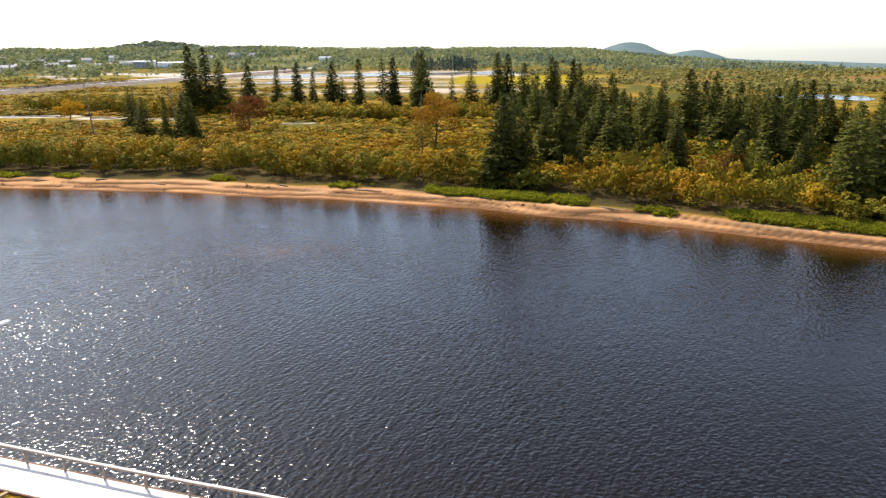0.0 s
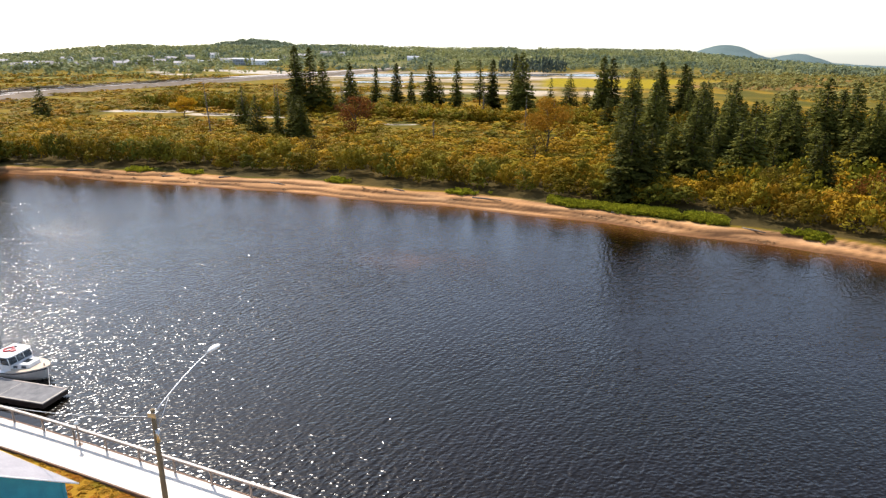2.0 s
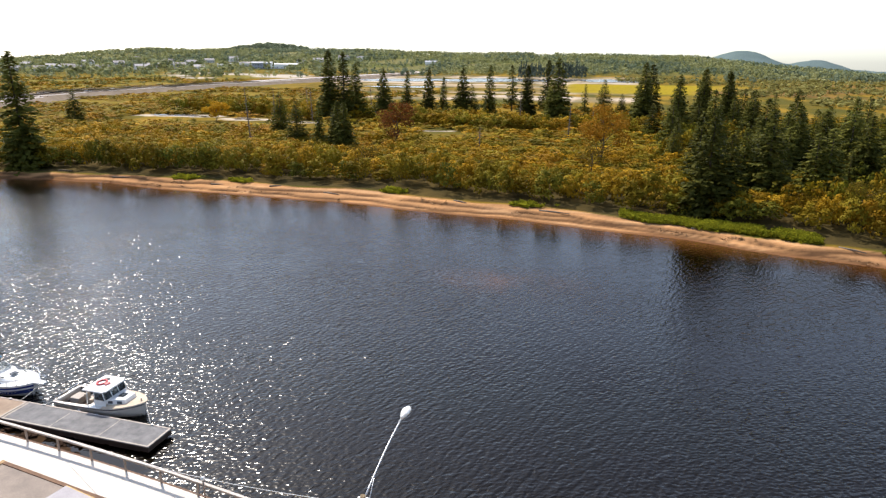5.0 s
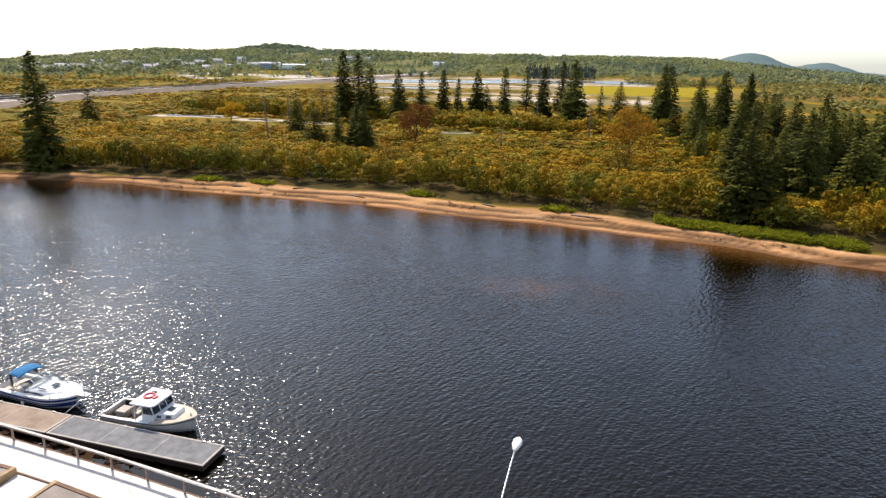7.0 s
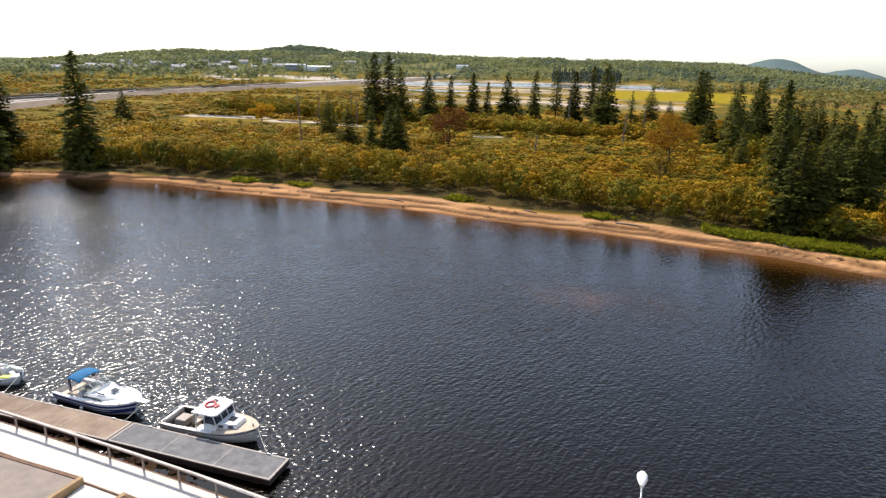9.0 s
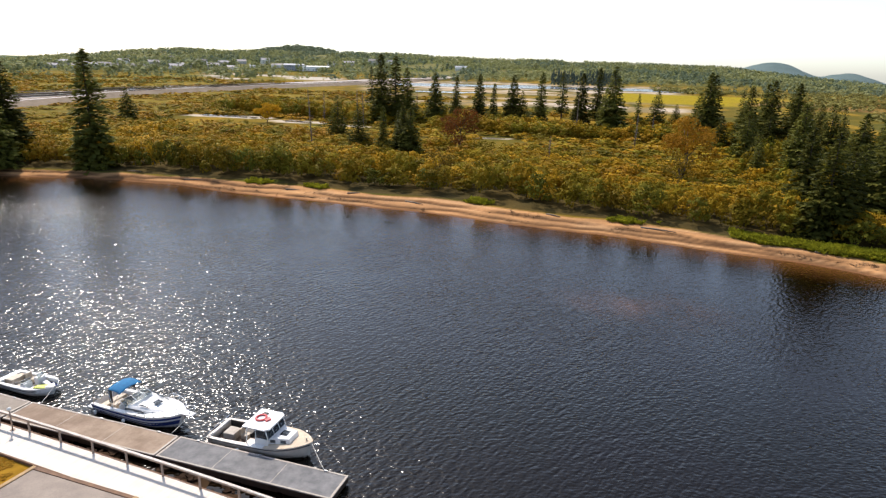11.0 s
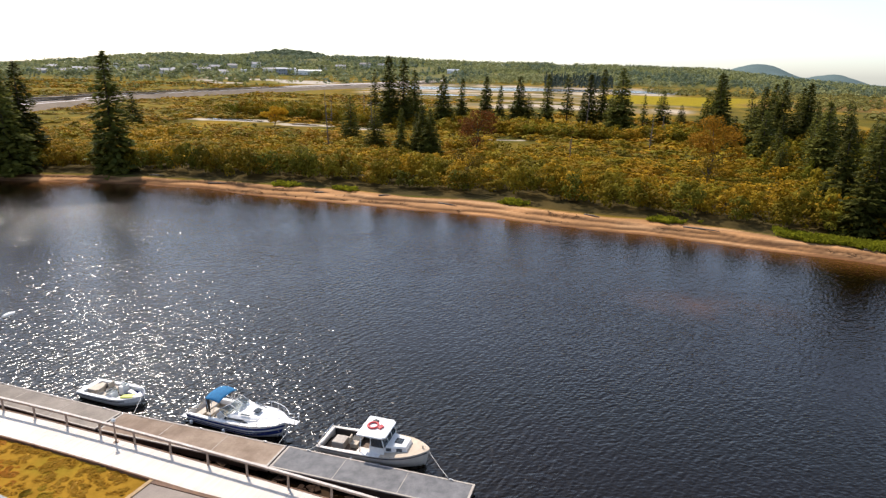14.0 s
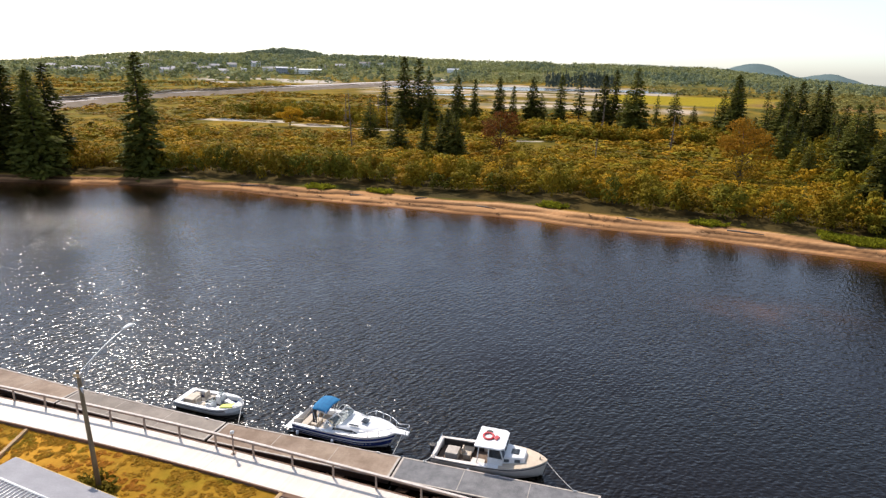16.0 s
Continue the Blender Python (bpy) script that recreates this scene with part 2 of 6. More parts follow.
# ---- building helpers ----
def link_mesh(name, bm, mat, parent=None, label=""):
    me = bpy.data.meshes.new(name)
    bm.normal_update()
    bm.to_mesh(me)
    bm.free()
    for m in (mat if isinstance(mat, (list, tuple)) else [mat]):
        me.materials.append(m)
    ob = new(name, me)
    if parent is not None:
        ob.parent = parent
    if label:
        ob["label"] = label
    return ob


def part(name, bm, mat, parent, label=""):
    return link_mesh(name, bm, mat, parent, label)


def thing(name, label, category, m=None, group="", kind=""):
    ob = new(name)
    ob.empty_display_size = 0.3
    if m is not None:
        ob.matrix_world = m
    return tagged(ob, label, category, group, kind)


def box(bm, x0, x1, y0, y1, z0, z1, bevel=0.0, m=None):
    vs = [bm.verts.new((x, y, z)) for z in (z0, z1) for y in (y0, y1) for x in (x0, x1)]
    fs = [bm.faces.new([vs[i] for i in f]) for f in ((0, 2, 3, 1), (4, 5, 7, 6), (0, 1, 5, 4), (2, 6, 7, 3), (0, 4, 6, 2), (1, 3, 7, 5))]
    if bevel:
        r = bmesh.ops.bevel(bm, geom=list({e for f in fs for e in f.edges}), offset=bevel, segments=2, affect="EDGES", profile=0.6)
        vs = list({v for f in r["faces"] for v in f.verts} | {v for v in vs if v.is_valid})
    if m is not None:
        for v in vs:
            v.co = m @ v.co
    return vs


def tube(bm, pts, radii, sides=8, caps=True):
    """A tapering tube along points."""
    pts = [Vector(p) for p in pts]
    if not isinstance(radii, (list, tuple)):
        radii = [radii] * len(pts)
    rings = []
    for i, p in enumerate(pts):
        d = (pts[min(i + 1, len(pts) - 1)] - pts[max(i - 1, 0)]).normalized()
        a = d.orthogonal().normalized() if abs(d.z) > 0.95 else d.cross(Vector((0, 0, 1))).normalized()
        b = d.cross(a)
        rings.append([bm.verts.new(p + radii[i] * (math.cos(k * math.tau / sides) * a + math.sin(k * math.tau / sides) * b)) for k in range(sides)])
    for r0, r1 in zip(rings, rings[1:]):
        for k in range(sides):
            f = bm.faces.new((r0[k], r0[(k + 1) % sides], r1[(k + 1) % sides], r1[k])); f.smooth = True
    if caps:
        bm.faces.new(rings[0][::-1]); bm.faces.new(rings[-1])


def loft(bm, sections, close=False, smooth=True):
    """Faces between rows of points."""
    rows = [[bm.verts.new(p) for p in s] for s in sections]
    n = len(rows[0])
    for r0, r1 in zip(rows, rows[1:]):
        for k in range(n if close else n - 1):
            f = bm.faces.new((r0[k], r0[(k + 1) % n], r1[(k + 1) % n], r1[k])); f.smooth = smooth
    return rows


def curve_at(points, x):
    """Smooth height of a line through points, sorted by x."""
    P = points
    x = np.asarray(x, float)
    px, py = np.array([p[0] for p in P]), np.array([p[1] for p in P])
    sl = np.gradient(py, px)
    i = np.clip(np.searchsorted(px, x) - 1, 0, len(px) - 2)
    h = px[i + 1] - px[i]
    t = (x - px[i]) / h
    inside = (t >= 0) & (t <= 1)
    t2, t3 = t * t, t * t * t
    y = (2 * t3 - 3 * t2 + 1) * py[i] + (t3 - 2 * t2 + t) * h * sl[i] + (-2 * t3 + 3 * t2) * py[i + 1] + (t3 - t2) * h * sl[i + 1]
    lin = np.where(x < px[0], py[0] + (x - px[0]) * sl[0], py[-1] + (x - px[-1]) * sl[-1])
    return np.where(inside, y, lin)


def vnoise(x, y, s, seed=0):
    """Smooth value noise, 0 to 1, cells of s metres."""
    x, y = np.asarray(x, float) / s, np.asarray(y, float) / s
    xi, yi = np.floor(x).astype(np.int64), np.floor(y).astype(np.int64)
    fx, fy = x - xi, y - yi
    fx, fy = fx * fx * (3 - 2 * fx), fy * fy * (3 - 2 * fy)

    def h(a, b):
        n = (a * 374761393 + b * 668265263 + seed * 982451653) & 0x7FFFFFFF
        n = ((n ^ (n >> 13)) * 1274126177) & 0x7FFFFFFF
        return ((n ^ (n >> 16)) & 0xFFFF) / 65535.0

    return (h(xi, yi) * (1 - fx) + h(xi + 1, yi) * fx) * (1 - fy) + (h(xi, yi + 1) * (1 - fx) + h(xi + 1, yi + 1) * fx) * fy


def smooth01(v):
    v = np.clip(v, 0, 1)
    return v * v * (3 - 2 * v)


# ---- plan ----
FAR_SHORE = [(-330, 104), (-230, 111), (-165, 118), (-150, 120.4), (-140, 122.6), (-130, 124.4), (-120, 124.0), (-110, 122.8), (-100, 120.6), (-88, 119.3), (-70, 117.6), (-60, 116.4), (-50, 114.4), (-40, 112.5), (-30, 110.8), (-20, 108.6), (-10, 105.8), (0, 103.0), (10, 99.5), (20, 95.8), (32, 90), (53, 80.5), (90, 66), (150, 50)]
DECK_EDGE = [(-150, 44.5), (-115, 43), (-100, 42.3), (-87, 41.3), (-73, 39.9), (-58.5, 37.8), (-43, 35.1), (-28, 31.7), (-18, 29.3), (-8.7, 27.2), (5, 23.6), (40, 13), (90, -5)]
BEACH = [(-330, 3.0), (-172, 3.4), (-158, 4.2), (-146, 4.6), (-138, 3.8), (-130, 2.8), (-120, 3.4), (-110, 4.8), (-100, 6.6), (-90, 7.9), (-70, 6.9), (-60, 7.3), (-50, 8.4), (-40, 6.2), (-30, 6.5), (-20, 7.2), (-10, 6.5), (0, 5.4), (10, 5.0), (20, 5.0), (30, 5.8), (45, 5.0), (80, 4.6), (150, 4.0)]
DECK_Z = 1.45
far_shore = lambda x: curve_at(FAR_SHORE, x)
deck_edge = lambda x: curve_at(DECK_EDGE, x)
beach_wide = lambda x: np.clip(curve_at(BEACH, x), 2.6, 10.0)
# the distant rise: degrees right of +y, degrees above eye level
SKYLINE = [(-70, -0.6), (-46, -0.25), (-40, 0.32), (-35, 0.76), (-30, 0.74), (-22, 0.86), (-15.5, 0.82), (-8, 0.68), (0, 0.60), (5, 0.56), (11, 0.40), (14, 0.1), (17, -0.25), (20, -0.42), (23, -0.72), (27, -1.0), (31, -1.6), (40, -2.2), (70, -2.2)]
RIDGE = 1800.0


def ledges(x, w):
    """How far up the beach its two eroded steps run."""
    return 0.30 * w + 1.5 * (vnoise(x, 0 * x, 9, 14) - 0.5) + 0.5 * (vnoise(x, 0 * x, 2.5, 16) - 0.5), 0.66 * w + 1.9 * (vnoise(x, 0 * x, 13, 15) - 0.5) + 0.6 * (vnoise(x, 0 * x, 3, 17) - 0.5)


def ground_height(x, y):
    x, y = np.asarray(x, float), np.asarray(y, float)
    d = y - far_shore(x) + 2.2 * (vnoise(x, y, 14, 3) - 0.5) + 0.8 * (vnoise(x, y, 4, 4) - 0.5)
    w = beach_wide(x)
    l1, l2 = ledges(x, w)
    ramp = 0.62 * np.clip(d / w, 0, 1.1) + 0.17 * smooth01((d - l1) / 0.5) + 0.25 * smooth01((d - l2) / 0.5) + 0.10 * (vnoise(x, y, 1.8, 13) - 0.5) * np.clip(d, 0, 1)
    beach = np.where(d < 0, np.maximum(-1.6, d * 0.09), ramp)
    marsh = 1.25 + 0.5 * (vnoise(x, y, 16, 5) - 0.5) + 0.25 * (vnoise(x, y, 3, 6) - 0.5)
    k = smooth01((d - w) / 1.2)
    z = beach * (1 - k) + marsh * k
    r = np.hypot(x + 20, y)
    az = np.degrees(np.arctan2(x + 20, y))
    top = 25 + RIDGE * np.tan(np.radians(curve_at(SKYLINE, az))) - 9.5
    rise = smooth01((r - 850) / (RIDGE - 850))
    z = z + rise * (top - 1.25) * (1 + 0.06 * (vnoise(x, y, 140, 8) - 0.5))
    z = z - smooth01((r - 1900) / 700) * 25
    for a0, wid, el, rr in ((-25.2, 5.6, 0.93, 3000), (13.4, 2.6, 0.84, 3700), (18.8, 1.9, 0.26, 3900), (9.2, 3.0, 0.42, 3500), (24.5, 3.0, -0.25, 3700)):
        hill = 25 + rr * math.tan(radians(el))
        z = np.maximum(z, np.where(r > 2000, hill * np.exp(-np.abs((az - a0) / wid) ** 2.2) * np.exp(-((r - rr) / 620) ** 2) + 9 * (vnoise(x, y, 45, 9) - 0.5) - 5.0 * np.clip(az - 17, 0, 30), z))
    e = deck_edge(x)
    near = 1.28 + 0.10 * (vnoise(x, y, 5, 11) - 0.5)
    kn = smooth01((y - (e - 1.4)) / 1.0)
    bank = np.clip(0.42 - 0.24 * (y - e) + 0.5 * (vnoise(x, y, 0.9, 12) - 0.5), -1.6, 0.6)
    mb = smooth01((-45 - x) / 5)
    foot = -1.6 * (1 - mb) + bank * mb
    z = np.where((y < (e + far_shore(x)) / 2), near * (1 - kn) + foot * kn, z)
    return z

def np_mesh(name, verts, faces, mat, parent=None, label="", attrs=None, smooth=False, normals=None):
    """A mesh object from arrays; attrs: name to a colour per vertex."""
    me = bpy.data.meshes.new(name)
    verts, faces = np.asarray(verts, np.float32), np.asarray(faces, np.int32)
    k = faces.shape[1]
    me.vertices.add(len(verts)); me.vertices.foreach_set("co", verts.ravel())
    me.loops.add(faces.size); me.loops.foreach_set("vertex_index", faces.ravel())
    me.polygons.add(len(faces))
    me.polygons.foreach_set("loop_start", np.arange(0, faces.size, k, dtype=np.int32))
    me.polygons.foreach_set("use_smooth", np.full(len(faces), smooth))
    me.update(calc_edges=True)
    for an, vals in (attrs or {}).items():
        vals = np.asarray(vals, np.float32)
        if vals.ndim == 1:
            at = me.attributes.new(an, "FLOAT", "POINT"); at.data.foreach_set("value", vals)
        else:
            at = me.attributes.new(an, "FLOAT_COLOR", "POINT")
            at.data.foreach_set("color", np.hstack([vals[:, :3], np.ones((len(vals), 1), np.float32)]).ravel())
    if normals is not None:
        me.normals_split_custom_set_from_vertices(normals)
    me.materials.append(mat)
    ob = new(name, me)
    if parent is not None:
        ob.parent = parent
    if label:
        ob["label"] = label
    return ob


def grid_faces(rows, cols):
    i = np.arange(rows - 1)[:, None] * cols + np.arange(cols - 1)[None, :]
    i = i.ravel()
    return np.stack([i, i + 1, i + cols + 1, i + cols], 1)


# ---- ground: one sheet from the near bank to the hills ----
ys = list(np.arange(-420, -20, 25.0)) + list(np.arange(-20, 20, 2.0)) + list(np.arange(20, 48, 0.7)) + list(np.arange(48, 63, 3.0)) + list(np.arange(63, 138, 0.42))
step = 0.8
while ys[-1] < 4700:
    ys.append(ys[-1] + step); step = min(step * 1.022, 40)
ys = np.array(ys)
us = np.linspace(-1, 1, 400)
wide = np.where(ys < 140, 240, 240 + (ys - 140) * 1.1)
GX = -50 + us[None, :] * wide[:, None] + 0 * ys[:, None]
GY = np.repeat(ys[:, None], len(us), 1)
gx, gy = GX.ravel(), GY.ravel()
gz = ground_height(gx, gy)
# colour by cover, with some shade and haze mixed in
dd = gy - far_shore(gx) + 2.2 * (vnoise(gx, gy, 14, 3) - 0.5) + 0.8 * (vnoise(gx, gy, 4, 4) - 0.5)
rr = np.hypot(gx + 20, gy)
aa = np.degrees(np.arctan2(gx + 20, gy))
n5, n20, n60 = vnoise(gx, gy, 5, 21), vnoise(gx, gy, 22, 22), vnoise(gx, gy, 70, 23)


def lay(col, c, mask):
    return col * (1 - mask[:, None]) + np.array(c)[None, :] * mask[:, None]


col = np.tile(np.array([[0.165, 0.110, 0.015]]), (len(gx), 1))
col = lay(col, (0.205, 0.135, 0.018), smooth01((n20 - 0.45) * 4))
col = lay(col, (0.095, 0.085, 0.016), smooth01((n60 - 0.5) * 4) * 0.6)
col = lay(col, (0.085, 0.075, 0.014), smooth01((vnoise(gx, gy, 9, 24) - 0.5) * 5) * 0.7)
col = lay(col, (0.27, 0.165, 0.02), smooth01((vnoise(gx, gy * 0.3, 8, 106) - 0.58) * 6) * 0.8)
col = lay(col, (0.07, 0.07, 0.015), smooth01((vnoise(gx, gy * 0.3, 9, 107) - 0.6) * 6) * 0.85)
# sand, with darker wet foot; wrack lines are deepened by painted ledge shade
bw = beach_wide(gx)
led1, led2 = ledges(gx, bw)
sand = smooth01((bw + 1.2 * (n5 - 0.5) - dd) / 0.6)
col = lay(col, (0.49, 0.262, 0.118), sand)
col = lay(col, (0.42, 0.222, 0.106), sand * smooth01((n20 - 0.5) * 5) * 0.6)
for k_, sc in ((0.55, 0.8), (0.5, 1.5)):
    streak = smooth01((vnoise(gx * 0.10, dd, sc, 76 + int(sc * 10)) - k_) * 5) * sand * smooth01((dd - 1.0) / 1.0)
    col = lay(col, (0.27, 0.15, 0.075), streak * 0.40)
col = lay(col, (0.58, 0.345, 0.18), sand * smooth01((vnoise(gx * 0.15, dd, 1.1, 79) - 0.62) * 6) * 0.6)
wr = np.exp(-((dd - led1 + 0.1) / 0.55) ** 2) * smooth01((n5 - 0.12) * 5)
wr2 = np.exp(-((dd - led2 + 0.1) / 0.60) ** 2) * smooth01((vnoise(gx, gy, 7, 31) - 0.15) * 5)
col = lay(col, (0.085, 0.045, 0.024), np.clip(wr * 0.95 + wr2 * 0.98, 0, 0.96) * sand)
col = lay(col, (0.17, 0.085, 0.04), smooth01((1.3 - dd) / 0.7))
col = lay(col, (0.09, 0.05, 0.02), smooth01((-0.5 - dd) / 3))
# leaf litter below the thicket, its brown deepened by the bushes' painted shade
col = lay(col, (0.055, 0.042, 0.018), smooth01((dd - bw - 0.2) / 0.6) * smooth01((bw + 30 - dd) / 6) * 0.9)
# bright sedge at the foot of the spruces and in spots along the bank
strip_of = lambda x: np.clip(smooth01((x + 8.5) / 2) * smooth01((19.5 - x) / 2) * (1 - 0.9 * smooth01((x - 11.5) / 1) * smooth01((14.5 - x) / 1)) + smooth01((x - 38) / 2) * smooth01((62 - x) / 3), 0, 1)
sedge = smooth01((dd - bw + 0.5 - 1.2 * (n5 - 0.5)) / 0.6) * smooth01((bw + 4.2 - dd) / 1.0) * np.clip(strip_of(gx) + smooth01((vnoise(gx, gy, 12, 41) - 0.78) * 12), 0, 1)
col = lay(col, (0.085, 0.105, 0.012), sedge)
# salt flats, yellow field, far woods
flat = smooth01((rr - 375 - 50 * n60) / 20) * smooth01((1000 - rr) / 60) * smooth01((aa + 21.5 + 4 * (n60 - .5)) / 2) * smooth01((7.5 - aa) / 2)
col = lay(col, (0.43, 0.36, 0.28), flat * smooth01((vnoise(gx * 0.3, gy, 26, 25) - 0.30) * 7) * (0.25 + 0.75 * smooth01((n20 - 0.35) * 4)) * (1 - 0.5 * smooth01((rr - 500) / 30) * smooth01((690 - rr) / 40) * smooth01((n60 - 0.2) * 6)))
field = smooth01((rr - 520) / 30) * smooth01((760 - rr) / 40) * smooth01((aa + 0.5) / 1.2) * smooth01((16 - aa) / 3)
col = lay(col, (0.27, 0.205, 0.012), field)
col = lay(col, (0.20, 0.12, 0.04), smooth01((rr - 520) / 60) * smooth01((900 - rr) / 60) * smooth01((aa - 9) / 3) * smooth01((n60 - 0.4) * 4))
meadow = smooth01((rr - 330) / 60) * smooth01((1050 - rr) / 120) * smooth01((-22 - aa) / 3)
col = lay(col, (0.195, 0.140, 0.022), meadow)
col = lay(col, (0.20, 0.165, 0.035), meadow * smooth01((n60 - 0.5) * 5))
col = lay(col, (0.075, 0.085, 0.022), meadow * smooth01((n20 - 0.62) * 6))
woods = smooth01((rr - 1000) / 200)
col = lay(col, (0.11, 0.12, 0.035), woods)
lots = smooth01((rr - 820) / 30) * smooth01((1050 - rr) / 40) * smooth01((aa + 34) / 2) * smooth01((-21 - aa) / 2) * smooth01((vnoise(gx * 0.5, gy, 40, 26) - 0.55) * 8)
col = lay(col, (0.46, 0.41, 0.35), lots)
col = lay(col, (0.16, 0.15, 0.06), woods * smooth01((vnoise(gx, gy, 90, 51) - 0.66) * 10) * smooth01((2000 - rr) / 200))
# blue of the farthest hills: air haze laid into the ground colour
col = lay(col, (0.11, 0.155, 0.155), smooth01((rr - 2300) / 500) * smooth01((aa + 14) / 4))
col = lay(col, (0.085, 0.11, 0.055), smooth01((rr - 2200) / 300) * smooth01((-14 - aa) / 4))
# pale mud round the marsh pools
for px, py, w, dpt in ((-184, 263, 23, 8), (-150, 256, 13, 5.5), (-122, 249, 9, 4), (-64, 233, 7, 1.6)):
    e2 = ((gx - px) / w) ** 2 + ((gy - py) / dpt) ** 2 + 0.7 * (n5 - 0.5)
    col = lay(col, (0.44, 0.38, 0.30), smooth01((1.15 - e2) / 0.3))
# near bank: dry lawn
lawn = (gy < deck_edge(gx) + 0.5)
lc = lay(np.tile(np.array([[0.30, 0.165, 0.020]]), (len(gx), 1)), (0.42, 0.215, 0.03), smooth01((n5 - 0.35) * 3))
lc = lay(lc, (0.24, 0.175, 0.018), smooth01((vnoise(gx, gy, 3, 61) - 0.6) * 5) * 0.6)
col[lawn] = lc[lawn]
mud = (gy > deck_edge(gx) - 0.3) & (gy < deck_edge(gx) + 9)
col[mud] = np.array([0.05, 0.03, 0.017]) * (0.6 + 0.8 * n5[mud])[:, None]
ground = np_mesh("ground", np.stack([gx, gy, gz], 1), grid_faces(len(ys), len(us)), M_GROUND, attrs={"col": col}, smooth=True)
tagged(ground, "sandy river banks, marsh and wooded hills", "ground", kind="structure")

# ---- river ----
wx = np.concatenate([np.linspace(-900, -262, 40), np.arange(-260, 160, 1.6), np.linspace(162, 700, 40)])
vs_ = np.concatenate([np.linspace(0, 0.16, 14), np.linspace(0.16, 0.6, 16)[1:], np.linspace(0.6, 1.0, 60)[1:]])
WX = np.repeat(wx[:, None], len(vs_), 1)
lo, hi = deck_edge(WX) - 1.0, far_shore(WX) + 6.0
WY = lo + (hi - lo) * vs_[None, :]
fx, fy = WX.ravel(), WY.ravel()
dsh = far_shore(fx) - fy
shallow = np.clip(1 - dsh / 9.0, 0, 1) ** 1.4 * (0.6 + 0.4 * vnoise(fx, fy, 6, 71))
bar = np.exp(-(((fx + 24.6) / 6.5) ** 2 + ((fy - 78.8) / 3.4) ** 2)) * smooth01((vnoise(fx, fy, 2.5, 72) - 0.2) * 2)
shallow = np.clip(shallow + 0.50 * bar, 0, 1)
lee = 1 - 0.58 * np.exp(-(np.clip(dsh, 0, None) / (16.0 + 5.0 * smooth01((fx + 95) / 70))) ** 2)
# sheltered water between the docks and the bank
dock_in = curve_at([(-130, 49.5), (-110, 47.0), (-83, 42.9), (-70, 41.1), (-57, 40.0), (-44, 38.9), (-30, 37)], fx)
lee = lee * (1 - 0.88 * smooth01((dock_in - fy) / 0.8) * smooth01((fx + 128) / 4) * smooth01((-42.5 - fx) / 2.0))
river = np_mesh("water", np.stack([fx, fy, np.zeros_like(fx)], 1), grid_faces(len(wx), len(vs_))[:, ::-1], M_WATER, attrs={"shallow": shallow, "lee": lee}, smooth=True)
tagged(river, "dark tea-coloured rippled river water with sun glitter", "water", kind="structure")


def pond(x, y, lx, ly, rot, seed, z=None):
    """A pool with an uneven outline, flush in the flat."""
    rnd = random.Random(seed)
    ph = [rnd.uniform(0, 6.28) for _ in range(4)]
    bm = bmesh.new()
    n = 40
    pts = []
    for k in range(n):
        a = k * math.tau / n
        r = 1 + 0.22 * math.sin(2 * a + ph[0]) + 0.16 * math.sin(3 * a + ph[1]) + 0.1 * math.sin(5 * a + ph[2]) + 0.06 * math.sin(9 * a + ph[3])
        px, py = lx * r * math.cos(a), ly * r * math.sin(a)
        c, s = math.cos(radians(rot)), math.sin(radians(rot))
        pts.append((x + c * px - s * py, y + s * px + c * py))
    if z is None:
        z = float(np.percentile(ground_height([p[0] for p in pts], [p[1] for p in pts]), 96)) + 0.02
    bm.faces.new([bm.verts.new((a, b, z)) for a, b in pts])
    ob = link_mesh("water", bm, M_POND)
    return tagged(ob, "shallow pale pool in the salt marsh", "water", kind="structure")


for i, (x, y, lx, ly, rot) in enumerate(((-184, 263, 12, 3.6, -8), (-150, 256, 7, 2.4, -5), (-122, 249, 4.5, 1.5, -5), (-64, 233, 4.5, 0.7, 4), (-215, 800, 75, 55, 8), (-95, 830, 90, 60, 0), (40, 860, 70, 50, 0), (185, 352, 20, 26, -20), (-165, 590, 30, 16, 0))):
    pond(x, y, lx, ly, rot, 100 + i)


# ---- foliage ----
def leaf_quads(centres, normals, sizes, rng, aspect=0.7):
    """Four-cornered leaf clumps with the given normals."""
    n = len(centres)
    nn = normals / np.linalg.norm(normals, axis=1, keepdims=True)
    t = np.cross(nn, rng.normal(size=(n, 3)))
    t /= np.linalg.norm(t, axis=1, keepdims=True)
    b = np.cross(nn, t)
    s = sizes[:, None]
    q = np.stack([centres - t * s * 0.5, centres - b * s * 0.5 * aspect + nn * s * 0.08, centres + t * s * 0.5, centres + b * s * 0.5 * aspect + nn * s * 0.08], 1)
    return q.reshape(-1, 3)


def quad_index(n):
    return np.arange(n * 4, dtype=np.int32).reshape(n, 4)


